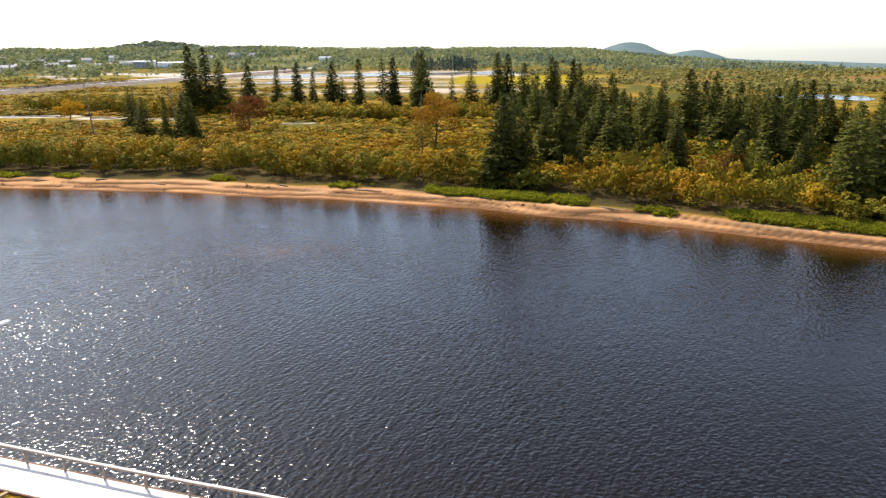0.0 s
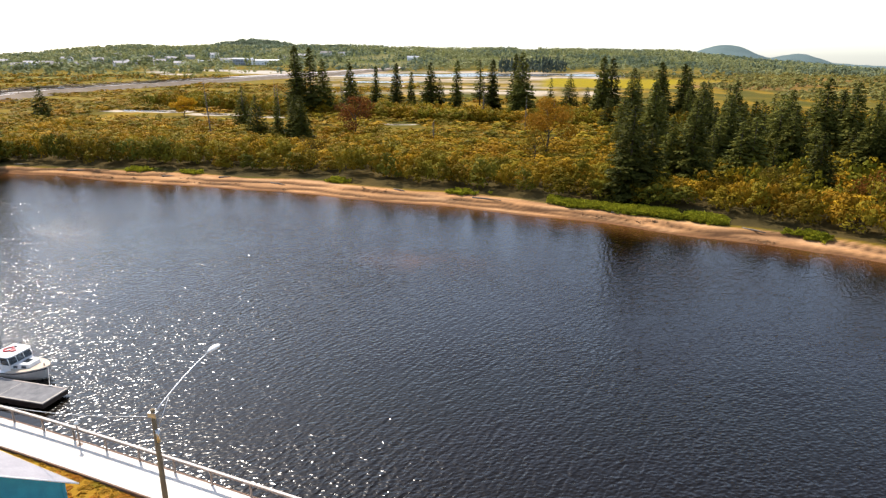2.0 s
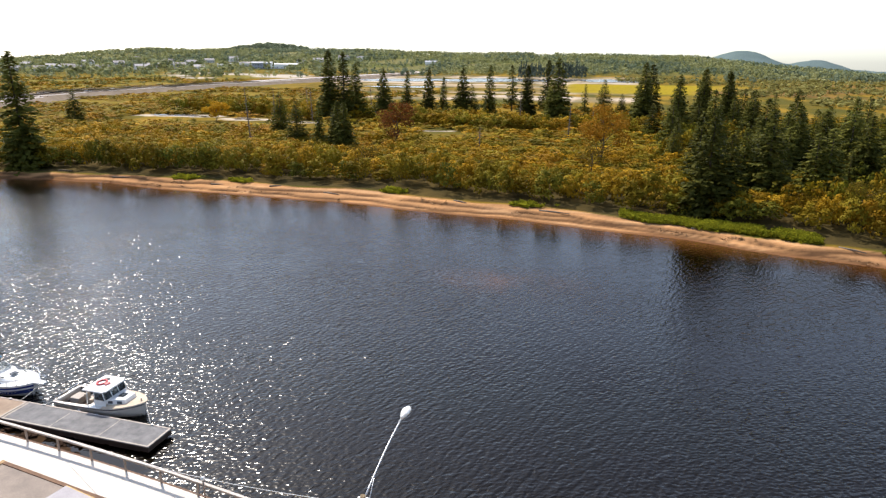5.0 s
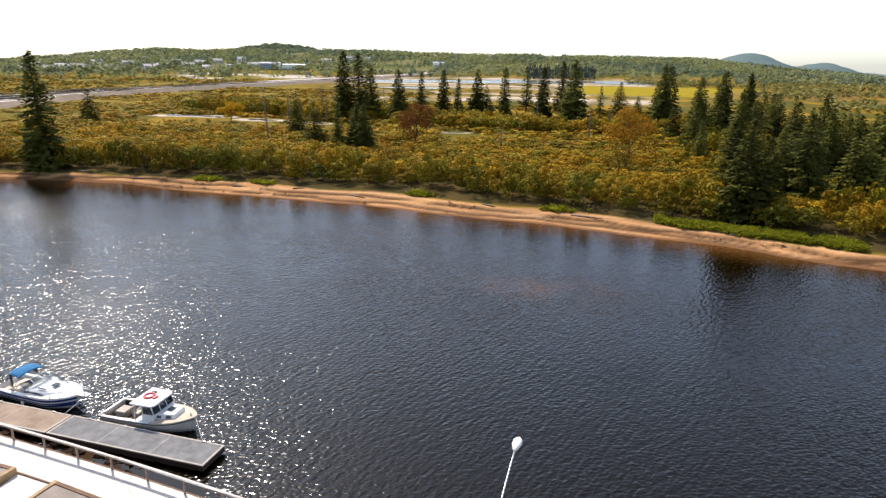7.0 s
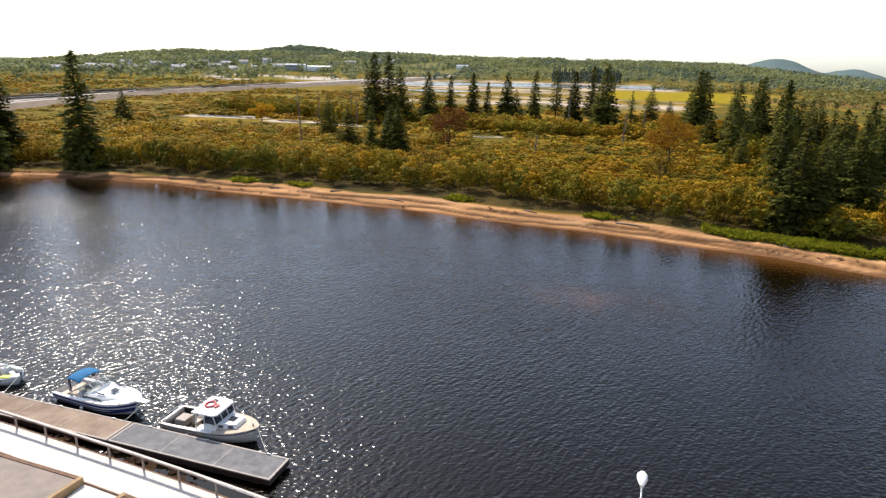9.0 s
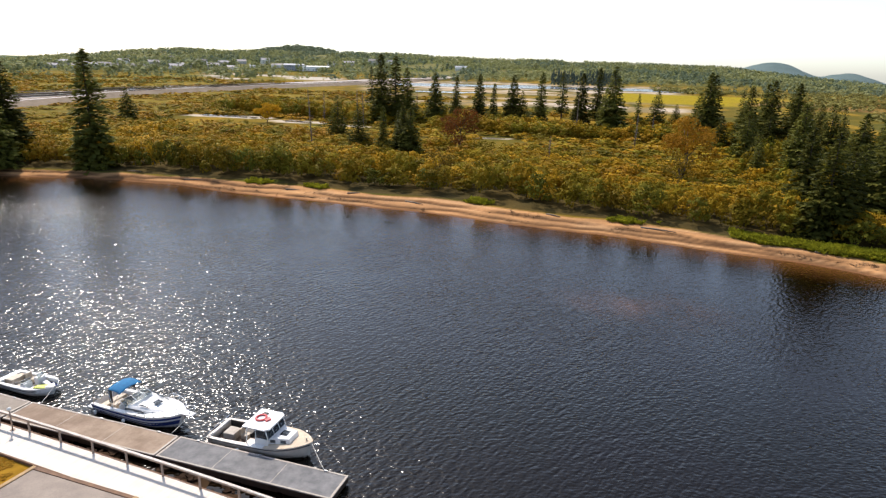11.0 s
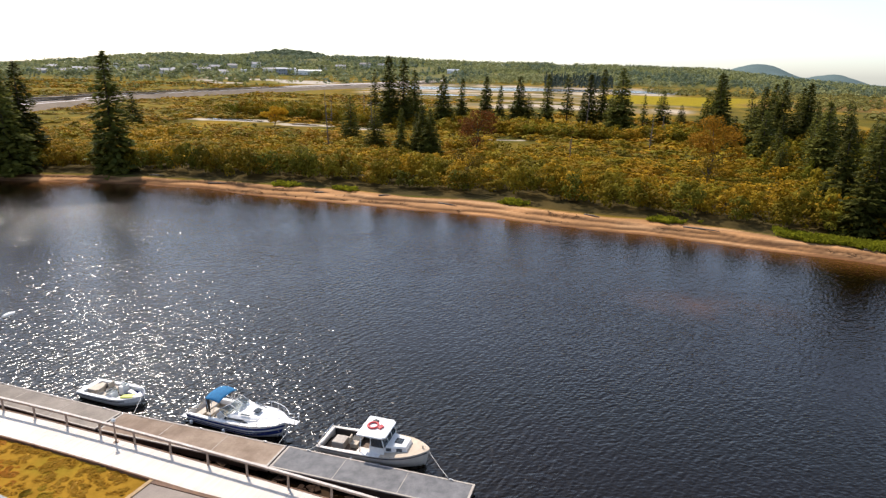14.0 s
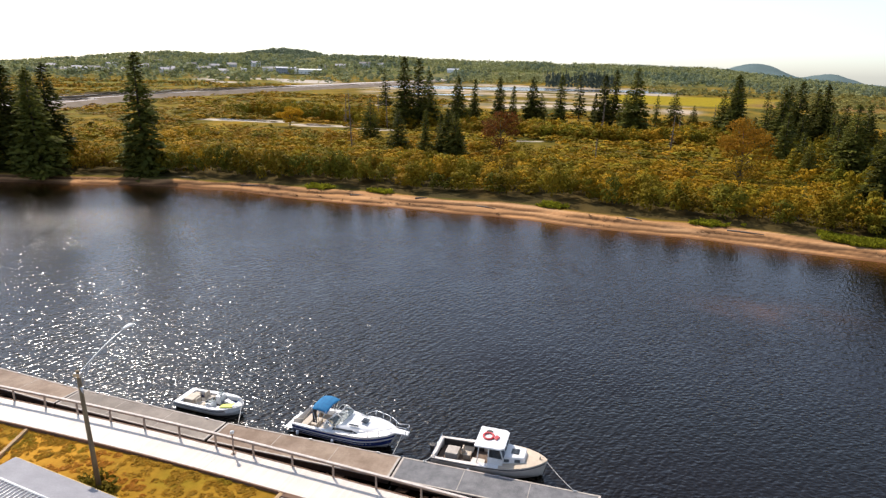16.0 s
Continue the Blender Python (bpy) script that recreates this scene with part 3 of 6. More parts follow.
def shrub_shape(rng, leaves, size):
    """Leaf clumps of a rounded, many-stemmed bush, 1 m wide and high."""
    n = 13
    lobes = rng.uniform(-0.36, 0.36, (n, 3))
    lobes[:, 2] = rng.uniform(0.20, 0.86, n) * (1.15 - 1.0 * np.hypot(lobes[:, 0], lobes[:, 1]))
    radii = rng.uniform(0.11, 0.20, n)
    which = rng.choice(n, leaves, p=radii ** 2 / np.sum(radii ** 2))
    d = rng.normal(size=(leaves, 3)); d /= np.linalg.norm(d, axis=1, keepdims=True)
    d[:, 2] = np.where(d[:, 2] < -0.4, -d[:, 2], d[:, 2])
    c = lobes[which] + d * radii[which][:, None] * rng.uniform(0.80, 1.06, (leaves, 1))
    c[:, 2] = np.maximum(c[:, 2], 0.03)
    nrm = d + rng.normal(size=(leaves, 3)) * 0.30 + np.array([0, 0, 0.12])
    crown = 0.75 * d + 0.9 * (c - np.array([0, 0, 0.30]))
    return leaf_quads(c, nrm, rng.uniform(0.6, 1.4, leaves) * size, rng), np.repeat(crown / np.linalg.norm(crown, axis=1, keepdims=True), 4, 0)


rng = np.random.default_rng(7)
SHAPES_NEAR = [shrub_shape(rng, 430, 0.084) for _ in range(8)]
SHAPES_MID = [shrub_shape(rng, 185, 0.122) for _ in range(6)]
SHAPES_THIN = [shrub_shape(rng, 50, 0.22) for _ in range(6)]
SHAPES_FAR = [shrub_shape(rng, 26, 0.34) for _ in range(6)]
TINTS = np.array([(1, 1, 1), (1.12, 1.06, 0.9), (0.72, 0.90, 0.95), (1.16, 1.08, 0.8), (0.86, 1.0, 1.0), (1.05, 0.90, 0.8), (0.62, 0.84, 1.0)])


def scatter(name, xs, ys_, widths, heights, shapes, mat, label, tints, category="shrubs", sink=0.0):
    V, T, N = [], [], []
    zs = ground_height(xs, ys_) - sink
    for x, y, w, h, tint, z in zip(xs, ys_, widths, heights, tints, zs):
        sh = shapes[int(rng.integers(len(shapes)))]
        a = rng.uniform(0, 6.28)
        c, s = math.cos(a), math.sin(a)
        if isinstance(sh, tuple):
            sh, nn = sh
            nv = np.stack([(c * nn[:, 0] - s * nn[:, 1]) / w, (s * nn[:, 0] + c * nn[:, 1]) / w, nn[:, 2] / h], 1)
            N.append(nv / np.linalg.norm(nv, axis=1, keepdims=True))
        v = np.stack([x + w * (c * sh[:, 0] - s * sh[:, 1]), y + w * (s * sh[:, 0] + c * sh[:, 1]), z + h * sh[:, 2]], 1)
        V.append(v); T.append(np.tile(tint, (len(v), 1)))
    V, T = np.concatenate(V), np.concatenate(T)
    ob = np_mesh(name, V, quad_index(len(V) // 4), mat, attrs={"tint": T}, normals=np.concatenate(N) if N else None)
    return tagged(ob, label, category, kind="stuff")


def forest_mask(x, y):
    """1 where the spruce wood stands: from the bank between the tall spruces, spreading inland."""
    d = y - far_shore(x)
    return smooth01((x - 2 - 0.04 * d + 10 * (vnoise(x, y, 18, 81) - 0.5)) / 6) * smooth01((d - 20) / 8)


def bush_field(d0, d1, x0, x1, gap):
    """Jittered places between d0 and d1 metres behind the shore."""
    xs, ds = [], []
    x = x0
    while x < x1:
        d = d0
        while d < d1:
            xs.append(x + rng.uniform(-0.5, 0.5) * gap); ds.append(d + rng.uniform(-0.5, 0.5) * gap)
            d += gap
        x += gap
    xs, ds = np.array(xs), np.array(ds)
    return xs, far_shore(xs) + ds


def pick_tints(x, y):
    k = np.clip((vnoise(x, y, 20, 91) * 5 + rng.uniform(0, 2.4, len(x))).astype(int), 0, 6)
    return TINTS[k] * rng.uniform(0.68, 1.28, (len(x), 1)) * (0.85 + 0.5 * vnoise(x, y, 6, 96))[:, None]


def pool_view(x, y):
    """Low sedge round the pools of the marsh, without shrubs."""
    o = np.zeros(len(x), bool)
    for px, py, w in ((-184, 262, 22), (-150, 255, 12), (-122, 248, 8), (-64, 233, 8)):
        o |= (np.abs(x - px + 0.35 * (y - py)) < w) & (y > py - 36 + 8 * vnoise(x, y, 9, 99)) & (y < py + 7)
    return o


# the alder thicket along the bank
bx, by = bush_field(4.0, 32, -215, 76, 3.5)
by = by + beach_wide(bx)
bd = by - far_shore(bx) - beach_wide(bx)
keep = bd > 3.6 + 1.0 * strip_of(bx)
bx, by, bd = bx[keep], by[keep], bd[keep]
bh = 2.7 + 3.4 * vnoise(bx, by, 8, 92) + rng.uniform(-1.0, 1.9, len(bx))
bh += 1.6 * smooth01((9 - bd) / 4) * vnoise(bx, by, 6, 101)
bh *= 1 - 0.35 * smooth01((bd - 16) / 12)
for px, py, pr in ((5.5, 115, 6), (18, 128, 5), (57, 96, 7), (61, 124, 8), (39, 124, 4)):
    bh *= 1 - 0.55 * np.exp(-((bx - px) / pr) ** 2 - ((by - py + 5) / 7) ** 2)
# front bushes: greener leaves, with the shade on their faces put into the tint
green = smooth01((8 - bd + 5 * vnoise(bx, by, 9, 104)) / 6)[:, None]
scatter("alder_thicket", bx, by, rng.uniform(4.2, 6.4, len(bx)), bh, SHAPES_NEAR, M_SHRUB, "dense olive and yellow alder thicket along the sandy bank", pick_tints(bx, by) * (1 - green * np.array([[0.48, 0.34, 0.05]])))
bx, by = bush_field(36, 84, -260, 95, 4.1)
keep = (bx > -226) & (vnoise(bx, by, 13, 93) > 0.10) & ~pool_view(bx, by)
bx, by = bx[keep], by[keep]
bh = 1.4 + 2.3 * vnoise(bx, by, 14, 94) + rng.uniform(-0.3, 1.0, len(bx))
scatter("marsh_shrubs", bx, by, rng.uniform(4.4, 7.2, len(bx)), bh, SHAPES_MID, M_SHRUB, "low yellow-green and rust marsh shrubs behind the bank", pick_tints(bx, by))
bx, by = bush_field(84, 250, -345, 150, 4.8)
keep = ((bx > -236 + 26 * vnoise(bx, by, 25, 102)) | ((bx > -300) & (by < 400) & (vnoise(bx, by, 11, 103) > 0.42))) & (vnoise(bx, by, 30, 95) > 0.17) & ~pool_view(bx, by)
bx, by = bx[keep], by[keep]
scatter("far_marsh_shrubs", bx, by, rng.uniform(5.0, 8.0, len(bx)), rng.uniform(1.0, 2.6, len(bx)) * np.where(bx < -225, 0.5, 1.0), SHAPES_THIN, M_SHRUB, "scattered olive shrubs on the open marsh", pick_tints(bx, by))


# a belt of taller alders behind the open marsh
BELT = [(-214, 291), (-190, 284), (-150, 268), (-122, 259), (-86, 255), (-55, 241), (-22, 240), (12, 232), (60, 220)]
bx = rng.uniform(-208, 24, 560)
by = curve_at(BELT, bx) + rng.uniform(0, 1, 560) ** 1.3 * 34 + 6 * (vnoise(bx, bx * 0, 18, 109) - 0.5)
keep = vnoise(bx, by, 16, 110) > 0.2
bx, by = bx[keep], by[keep]
scatter("alder_belt", bx, by, rng.uniform(5.0, 7.6, len(bx)), rng.uniform(3.8, 6.2, len(bx)) + 1.4 * smooth01((-110 - bx) / 20), SHAPES_MID, M_SHRUB, "belt of olive alders between the open marsh and the flats", pick_tints(bx, by) * np.array([[0.88, 0.95, 0.95]]))


# tussocks and reeds on the flat below the highway
bx, by = rng.uniform(-312, -96, 1300), rng.uniform(270, 520, 1300)
keep = (vnoise(bx, by, 24, 111) > 0.34) & (bx < -150 + 0.2 * (by - 300)) & ~pool_view(bx, by)
bx, by = bx[keep], by[keep]
scatter("marsh_tussocks", bx, by, rng.uniform(4.5, 8.5, len(bx)), rng.uniform(0.7, 2.2, len(bx)), SHAPES_FAR, M_SHRUB, "golden tussocks and reeds on the flat below the highway", pick_tints(bx, by) * np.array([[1.0, 0.98, 0.9]]))


bx, by = bush_field(250, 600, -760, -100, 8.5)
keep = (vnoise(bx, by, 34, 97) > 0.40) & (np.degrees(np.arctan2(bx + 20, by)) < -23) & (bx < -352)
bx, by = bx[keep], by[keep]
scatter("meadow_shrubs", bx, by, rng.uniform(6, 10, len(bx)), rng.uniform(1.5, 3.6, len(bx)), SHAPES_FAR, M_SHRUB, "olive and golden shrubs spread over the far meadow", pick_tints(bx, by))


# sedge tufts, and wrack on the beach
def blade_shape(n):
    a = rng.uniform(0, 6.28, n)
    c = np.stack([rng.uniform(-0.4, 0.4, n), rng.uniform(-0.4, 0.4, n), rng.uniform(0.25, 0.7, n)], 1)
    nrm = np.stack([np.cos(a), np.sin(a), 0.45 + 0 * a], 1)
    return leaf_quads(c, nrm, rng.uniform(0.5, 1.0, n), rng, 0.35)


BLADES = [blade_shape(16) for _ in range(5)]
M_SEDGE = leaf_material("sedge_blades", (0.17, 0.178, 0.014), (0.27, 0.265, 0.020), glow=0.5)
sx = rng.uniform(-10, 64, 4200)
sd = beach_wide(sx) + rng.uniform(-0.4, 3.6, 4200) + 0.9 * (vnoise(sx, sx * 0, 4, 108) - 0.5)
keep = rng.uniform(0, 1, 4200) < strip_of(sx)
sx, sd = sx[keep], sd[keep]
tx_ = np.concatenate([c_ + rng.normal(size=70) * 1.3 for c_ in (-24, -50, -84, -97, 29)])
td_ = beach_wide(tx_) + 0.1 + rng.normal(size=len(tx_)) * 0.5
sx, sd = np.concatenate([sx, tx_]), np.concatenate([sd, td_])
scatter("sedge", sx, far_shore(sx) + sd, rng.uniform(0.7, 1.3, len(sx)), rng.uniform(0.4, 1.0, len(sx)), BLADES, M_SEDGE, "bright green sedge between the sand and the trees", rng.uniform(0.75, 1.25, (len(sx), 1)) * np.ones((1, 3)), "grass")


def litter_shape(n):
    c = np.stack([rng.normal(size=n) * 0.5, rng.normal(size=n) * 0.16, rng.uniform(0.02, 0.25, n)], 1)
    return leaf_quads(c, np.array([0, 0, 1.0]) + rng.normal(size=(n, 3)) * 0.5, rng.uniform(0.2, 0.55, n), rng, 0.45)


LITTER = [litter_shape(9) for _ in range(6)]
M_WRACK = leaf_material("wrack", (0.13, 0.072, 0.036), (0.28, 0.165, 0.085), glow=0.0)
lx = rng.uniform(-200, 70, 1000)
ll1, ll2 = ledges(lx, beach_wide(lx))
ld = np.where(rng.uniform(0, 1, 1000) < 0.5, ll1, ll2) + rng.normal(size=1000) * 0.22
keep = vnoise(lx, ld * 4, 6, 35) > 0.7
lx, ld = lx[keep], ld[keep]
scatter("beach_wrack", lx, far_shore(lx) + ld, rng.uniform(0.6, 1.5, len(lx)), rng.uniform(0.3, 0.9, len(lx)), LITTER, M_WRACK, "dark lines of wrack and twigs along the sandy beach", rng.uniform(0.7, 1.3, (len(lx), 1)) * np.ones((1, 3)), "wrack", sink=0.02)


# ---- far woods ----
def conifer_shape(leaves):
    h = rng.uniform(0.08, 1, leaves) ** 0.8
    a = rng.uniform(0, 6.28, leaves)
    r = (1.02 - h) * 0.24 * rng.uniform(0.4, 1.1, leaves)
    c = np.stack([r * np.cos(a), r * np.sin(a), h], 1)
    nrm = np.stack([np.cos(a), np.sin(a), np.full(leaves, 0.9)], 1) + rng.normal(size=(leaves, 3)) * 0.12
    return leaf_quads(c, nrm, 0.13 + 0.22 * (1 - h), rng, 1.0)


def round_shape(leaves):
    d = rng.normal(size=(leaves, 3)); d /= np.linalg.norm(d, axis=1, keepdims=True)
    c = d * np.array([0.30, 0.30, 0.36]) * rng.uniform(0.6, 1.1, (leaves, 1)) + np.array([0, 0, 0.55])
    return leaf_quads(c, d + rng.normal(size=(leaves, 3)) * 0.15 + np.array([0, 0, 0.6]), rng.uniform(0.22, 0.42, leaves), rng, 1.0)


FAR_SHAPES = [conifer_shape(12) for _ in range(5)] + [round_shape(11) for _ in range(8)]
az_ = rng.uniform(-49, 40, 18500)
r_ = 820 + 1150 * rng.uniform(0, 1, 18500) ** 0.8
fxx, fyy = -20 + r_ * np.sin(np.radians(az_)), r_ * np.cos(np.radians(az_))
clear = vnoise(fxx, fyy, 90, 51) > 0.78
keep = ~clear & (rng.uniform(0, 1, 18500) < np.clip((r_ - 800) / 260, 0.12, 1)) & ~((az_ < -17) & (r_ < 1250) & (rng.uniform(0, 1, 18500) < 0.6)) & ~((np.abs(az_ + 20) < 7) & (r_ < 1300) & (rng.uniform(0, 1, 18500) < 0.45)) & ~((az_ > -20) & (az_ < 8) & (r_ < 930 + 90 * (az_ > -8)))
fxx, fyy = fxx[keep], fyy[keep]
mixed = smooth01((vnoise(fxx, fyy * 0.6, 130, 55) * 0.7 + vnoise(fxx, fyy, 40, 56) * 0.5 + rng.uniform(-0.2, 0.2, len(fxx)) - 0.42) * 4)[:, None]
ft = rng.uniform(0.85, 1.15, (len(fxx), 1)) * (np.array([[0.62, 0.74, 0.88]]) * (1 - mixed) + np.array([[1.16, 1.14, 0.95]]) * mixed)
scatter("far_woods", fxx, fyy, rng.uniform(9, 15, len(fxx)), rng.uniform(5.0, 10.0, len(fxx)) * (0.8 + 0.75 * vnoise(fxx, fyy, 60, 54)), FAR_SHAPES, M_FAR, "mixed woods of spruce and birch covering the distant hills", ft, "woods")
az_ = rng.uniform(-47, -17, 460); r_ = rng.uniform(860, 1300, 460)
fxx, fyy = -20 + r_ * np.sin(np.radians(az_)), r_ * np.cos(np.radians(az_))
keep = (vnoise(fxx, fyy, 60, 57) > 0.36) & ~((az_ > -29) & (az_ < -22) & (r_ < 1000))
fxx, fyy, n_ = fxx[keep], fyy[keep], int(keep.sum())
scatter("town_trees", fxx, fyy, rng.uniform(13, 21, n_), rng.uniform(8, 15, n_), FAR_SHAPES, M_FAR, "large trees standing among the houses beyond the highway", rng.uniform(0.6, 1.1, (n_, 1)) * np.array([[0.92, 0.98, 0.85]]), "woods")
az_ = rng.uniform(-31, -20, 1500); r_ = rng.uniform(2350, 3050, 1500)
fxx, fyy = -20 + r_ * np.sin(np.radians(az_)), r_ * np.cos(np.radians(az_))
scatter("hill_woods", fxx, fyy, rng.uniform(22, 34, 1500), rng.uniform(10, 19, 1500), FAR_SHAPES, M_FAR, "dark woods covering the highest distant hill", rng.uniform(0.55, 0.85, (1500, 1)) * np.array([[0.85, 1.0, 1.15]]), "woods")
az_ = rng.uniform(-4.2, 1.6, 150); r_ = rng.uniform(905, 1000, 150)
fxx, fyy = -20 + r_ * np.sin(np.radians(az_)), r_ * np.cos(np.radians(az_))
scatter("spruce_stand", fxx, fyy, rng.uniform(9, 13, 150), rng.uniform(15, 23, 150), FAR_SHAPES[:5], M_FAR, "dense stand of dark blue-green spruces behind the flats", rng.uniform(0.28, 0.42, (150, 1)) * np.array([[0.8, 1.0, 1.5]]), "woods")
az_ = rng.uniform(4, 42, 3600); r_ = rng.uniform(400, 950, 3600)
fxx, fyy = -20 + r_ * np.sin(np.radians(az_)), r_ * np.cos(np.radians(az_))
keep = (vnoise(fxx, fyy, 60, 52) > 0.40) & ((r_ > 760) | (az_ > 13)) & ~((np.hypot(fxx - 185, fyy - 352)) < 40)
fxx, fyy = fxx[keep], fyy[keep]
scatter("plain_woods", fxx, fyy, rng.uniform(6, 11, len(fxx)), rng.uniform(2.5, 6, len(fxx)), FAR_SHAPES, M_FAR, "small spruces and bushes dotted over the marsh plain", rng.uniform(0.6, 1.2, (len(fxx), 1)) * np.array([[1.0, 0.88, 0.5]]), "woods")
az_ = rng.uniform(-48, -20, 700); r_ = rng.uniform(420, 1000, 700)
fxx, fyy = -20 + r_ * np.sin(np.radians(az_)), r_ * np.cos(np.radians(az_))
keep = (vnoise(fxx, fyy, 70, 53) > 0.6) & (fxx < -370)
fxx, fyy = fxx[keep], fyy[keep]
scatter("meadow_bushes", fxx, fyy, rng.uniform(5, 9, len(fxx)), rng.uniform(2.5, 6, len(fxx)), FAR_SHAPES, M_FAR, "bushes and small trees dotted over the far meadow", rng.uniform(0.6, 1.2, (len(fxx), 1)) * np.array([[1.0, 0.95, 0.6]]), "woods")


# taller birches and alders among the spruces of the wood
ux, uy = rng.uniform(6, 120, 620), rng.uniform(90, 250, 620)
keep = (rng.uniform(0, 1, 620) < forest_mask(ux, uy)) & (uy - far_shore(ux) > 13) & (ux < 32 + 0.6 * (uy - 60))
ux, uy = ux[keep], uy[keep]
scatter("wood_understorey", ux, uy, rng.uniform(3.5, 6.0, len(ux)), rng.uniform(3.5, 7.0, len(ux)), SHAPES_MID, M_SHRUB, "olive birches and alders filling the spruce wood", pick_tints(ux, uy) * np.array([[0.66, 0.82, 0.9]]), "undergrowth")


# ---- spruces ----
def spruce_mesh(seed, boughs, spread, ragged, bare, pitch, size):
    """Crown of a spruce 1 m high: drooping boughs at uneven heights, each a row of flat sprays that fan out."""
    g = np.random.default_rng(seed)
    C, A, B = [], [], []
    lean = g.uniform(-0.012, 0.012, 2)
    gap = g.uniform(0.6, 1.35, 40)
    for k in range(boughs):
        f = ((k + g.uniform(0, 1)) / boughs) ** 1.12
        h = bare + (0.985 - bare) * f
        a = k * 2.39996 + g.uniform(-0.5, 0.5)
        tier = gap[int(f * 26 + 2.0 * math.sin(a * 2 + seed)) % 40]
        L = 1.12 * (spread * (1 - f) ** 0.68 * (0.85 + 0.15 * min(1, f / 0.12))) * (1 + ragged * (tier - 1)) * g.uniform(0.78, 1.10) + 0.018
        droop = g.uniform(0.25, 0.55) * (1.1 - 0.9 * f)
        n = max(3, int(L / pitch * (0.55 + L / 0.22)))
        q = ((np.arange(n) + g.uniform(0.2, 0.8, n)) / n) ** 0.75
        r = L * (0.10 + 0.90 * q)
        side = g.normal(size=n) * 0.30 * r * (1 - 0.5 * q)
        z = h - droop * r + 0.42 * droop * r * q + g.normal(size=n) * 0.004
        d = np.array([math.cos(a), math.sin(a), 0]); e = np.array([-d[1], d[0], 0])
        c = d * r[:, None] + e * side[:, None]
        c[:, 2] = z
        c[:, :2] += lean * h
        fan = np.clip(side / (0.12 * L + 1e-6), -1.2, 1.2) * 0.6 + g.normal(size=n) * 0.3
        ln = size * g.uniform(0.75, 1.35, n) * (1.15 - 0.35 * f)
        ax = d * np.cos(fan)[:, None] + e * np.sin(fan)[:, None] + np.array([0, 0, 1.0]) * (-droop * (1 - 0.6 * q) + g.normal(size=n) * 0.22)[:, None]
        ax /= np.linalg.norm(ax, axis=1, keepdims=True)
        up = np.array([0, 0, 1.0]) + d * 0.35 + g.normal(size=(n, 3)) * 0.38
        bx_ = np.cross(up, ax); bx_ /= np.linalg.norm(bx_, axis=1, keepdims=True)
        C.append(c); A.append(ax * ln[:, None] * 0.5); B.append(bx_ * ln[:, None] * 0.33)
    top = np.array([[lean[0], lean[1], 0.985 - 0.008 * i] for i in range(5)])
    C.append(top); A.append(np.tile([[0.0, 0.002, 0.022]], (5, 1)))
    ang = np.arange(5) * 1.3
    B.append(np.stack([np.cos(ang), np.sin(ang), 0 * ang], 1) * 0.006)
    C, A, B = np.concatenate(C), np.concatenate(A), np.concatenate(B)
    sag = np.array([0, 0, -0.10]) * np.linalg.norm(A, axis=1, keepdims=True)
    return np.stack([C - A, C - B + sag, C + A, C + B + sag], 1).reshape(-1, 3)


def spruce_proto(i, boughs, spread, ragged, bare=0.03, pitch=0.018, size=0.051):
    v = spruce_mesh(400 + i, boughs, spread, ragged, bare, pitch, size)
    ob = thing("spruce_tree", "tall dark green spruce with drooping boughs", "tree")
    np_mesh("crown", v, quad_index(len(v) // 4), M_SPRUCE, ob)
    bm = bmesh.new()
    tube(bm, [(0, 0, -0.03), (0, 0, 0.4), (0, 0, 0.97)], [0.017, 0.012, 0.002], 7)
    part("trunk", bm, M_BARK, ob)
    return ob


# slender, middling, broad, thin, young and half-bare spruces; then plainer ones for the depth of the wood
PROTOS = [spruce_proto(0, 300, 0.165, 0.5), spruce_proto(1, 280, 0.20, 0.5), spruce_proto(2, 260, 0.235, 0.5), spruce_proto(3, 230, 0.14, 0.7, 0.08), spruce_proto(4, 240, 0.29, 0.4, 0.01, 0.022, 0.046), spruce_proto(5, 110, 0.15, 0.8, 0.18),
          spruce_proto(6, 140, 0.20, 0.5, 0.03, 0.026, 0.062), spruce_proto(7, 140, 0.24, 0.5, 0.02, 0.028, 0.066), spruce_proto(8, 130, 0.28, 0.45, 0.01, 0.030, 0.070)]
USED = set()


def spruce(x, y, h, kind=0, turn=None, wide_=1.0, label=""):
    p = PROTOS[kind]
    turn = random.uniform(0, 360) if turn is None else turn
    wide_ *= 1.06 if h > 19 else 1.03
    z = float(ground_height(x, y)) - 0.05
    m = pose(x, y, z, random.uniform(-1.2, 1.2), random.uniform(-1.2, 1.2), turn)
    if kind not in USED:
        USED.add(kind); ob = p
        ob.matrix_world = m
    else:
        ob = copy_thing(p, m)
    ob.scale = (h * wide_, h * wide_, h)
    ob["group"] = "spruces on the far bank"
    if label:
        ob["label"] = label
    return ob


# tall spruces at the bank upstream
for x, y, h, k in ((-139.2, 130.8, 26.1, 0), (-165.0, 133.6, 23.3, 1), (-164.0, 126.8, 21.3, 2), (-168.0, 125.3, 23.1, 0), (-176.0, 131.0, 22.0, 1), (-181.0, 126.5, 21.0, 2), (-174.0, 138.0, 22.0, 2), (-158.8, 122.9, 22.4, 1), (-146.8, 343.1, 22.6, 5)):
    spruce(x, y, h, k)
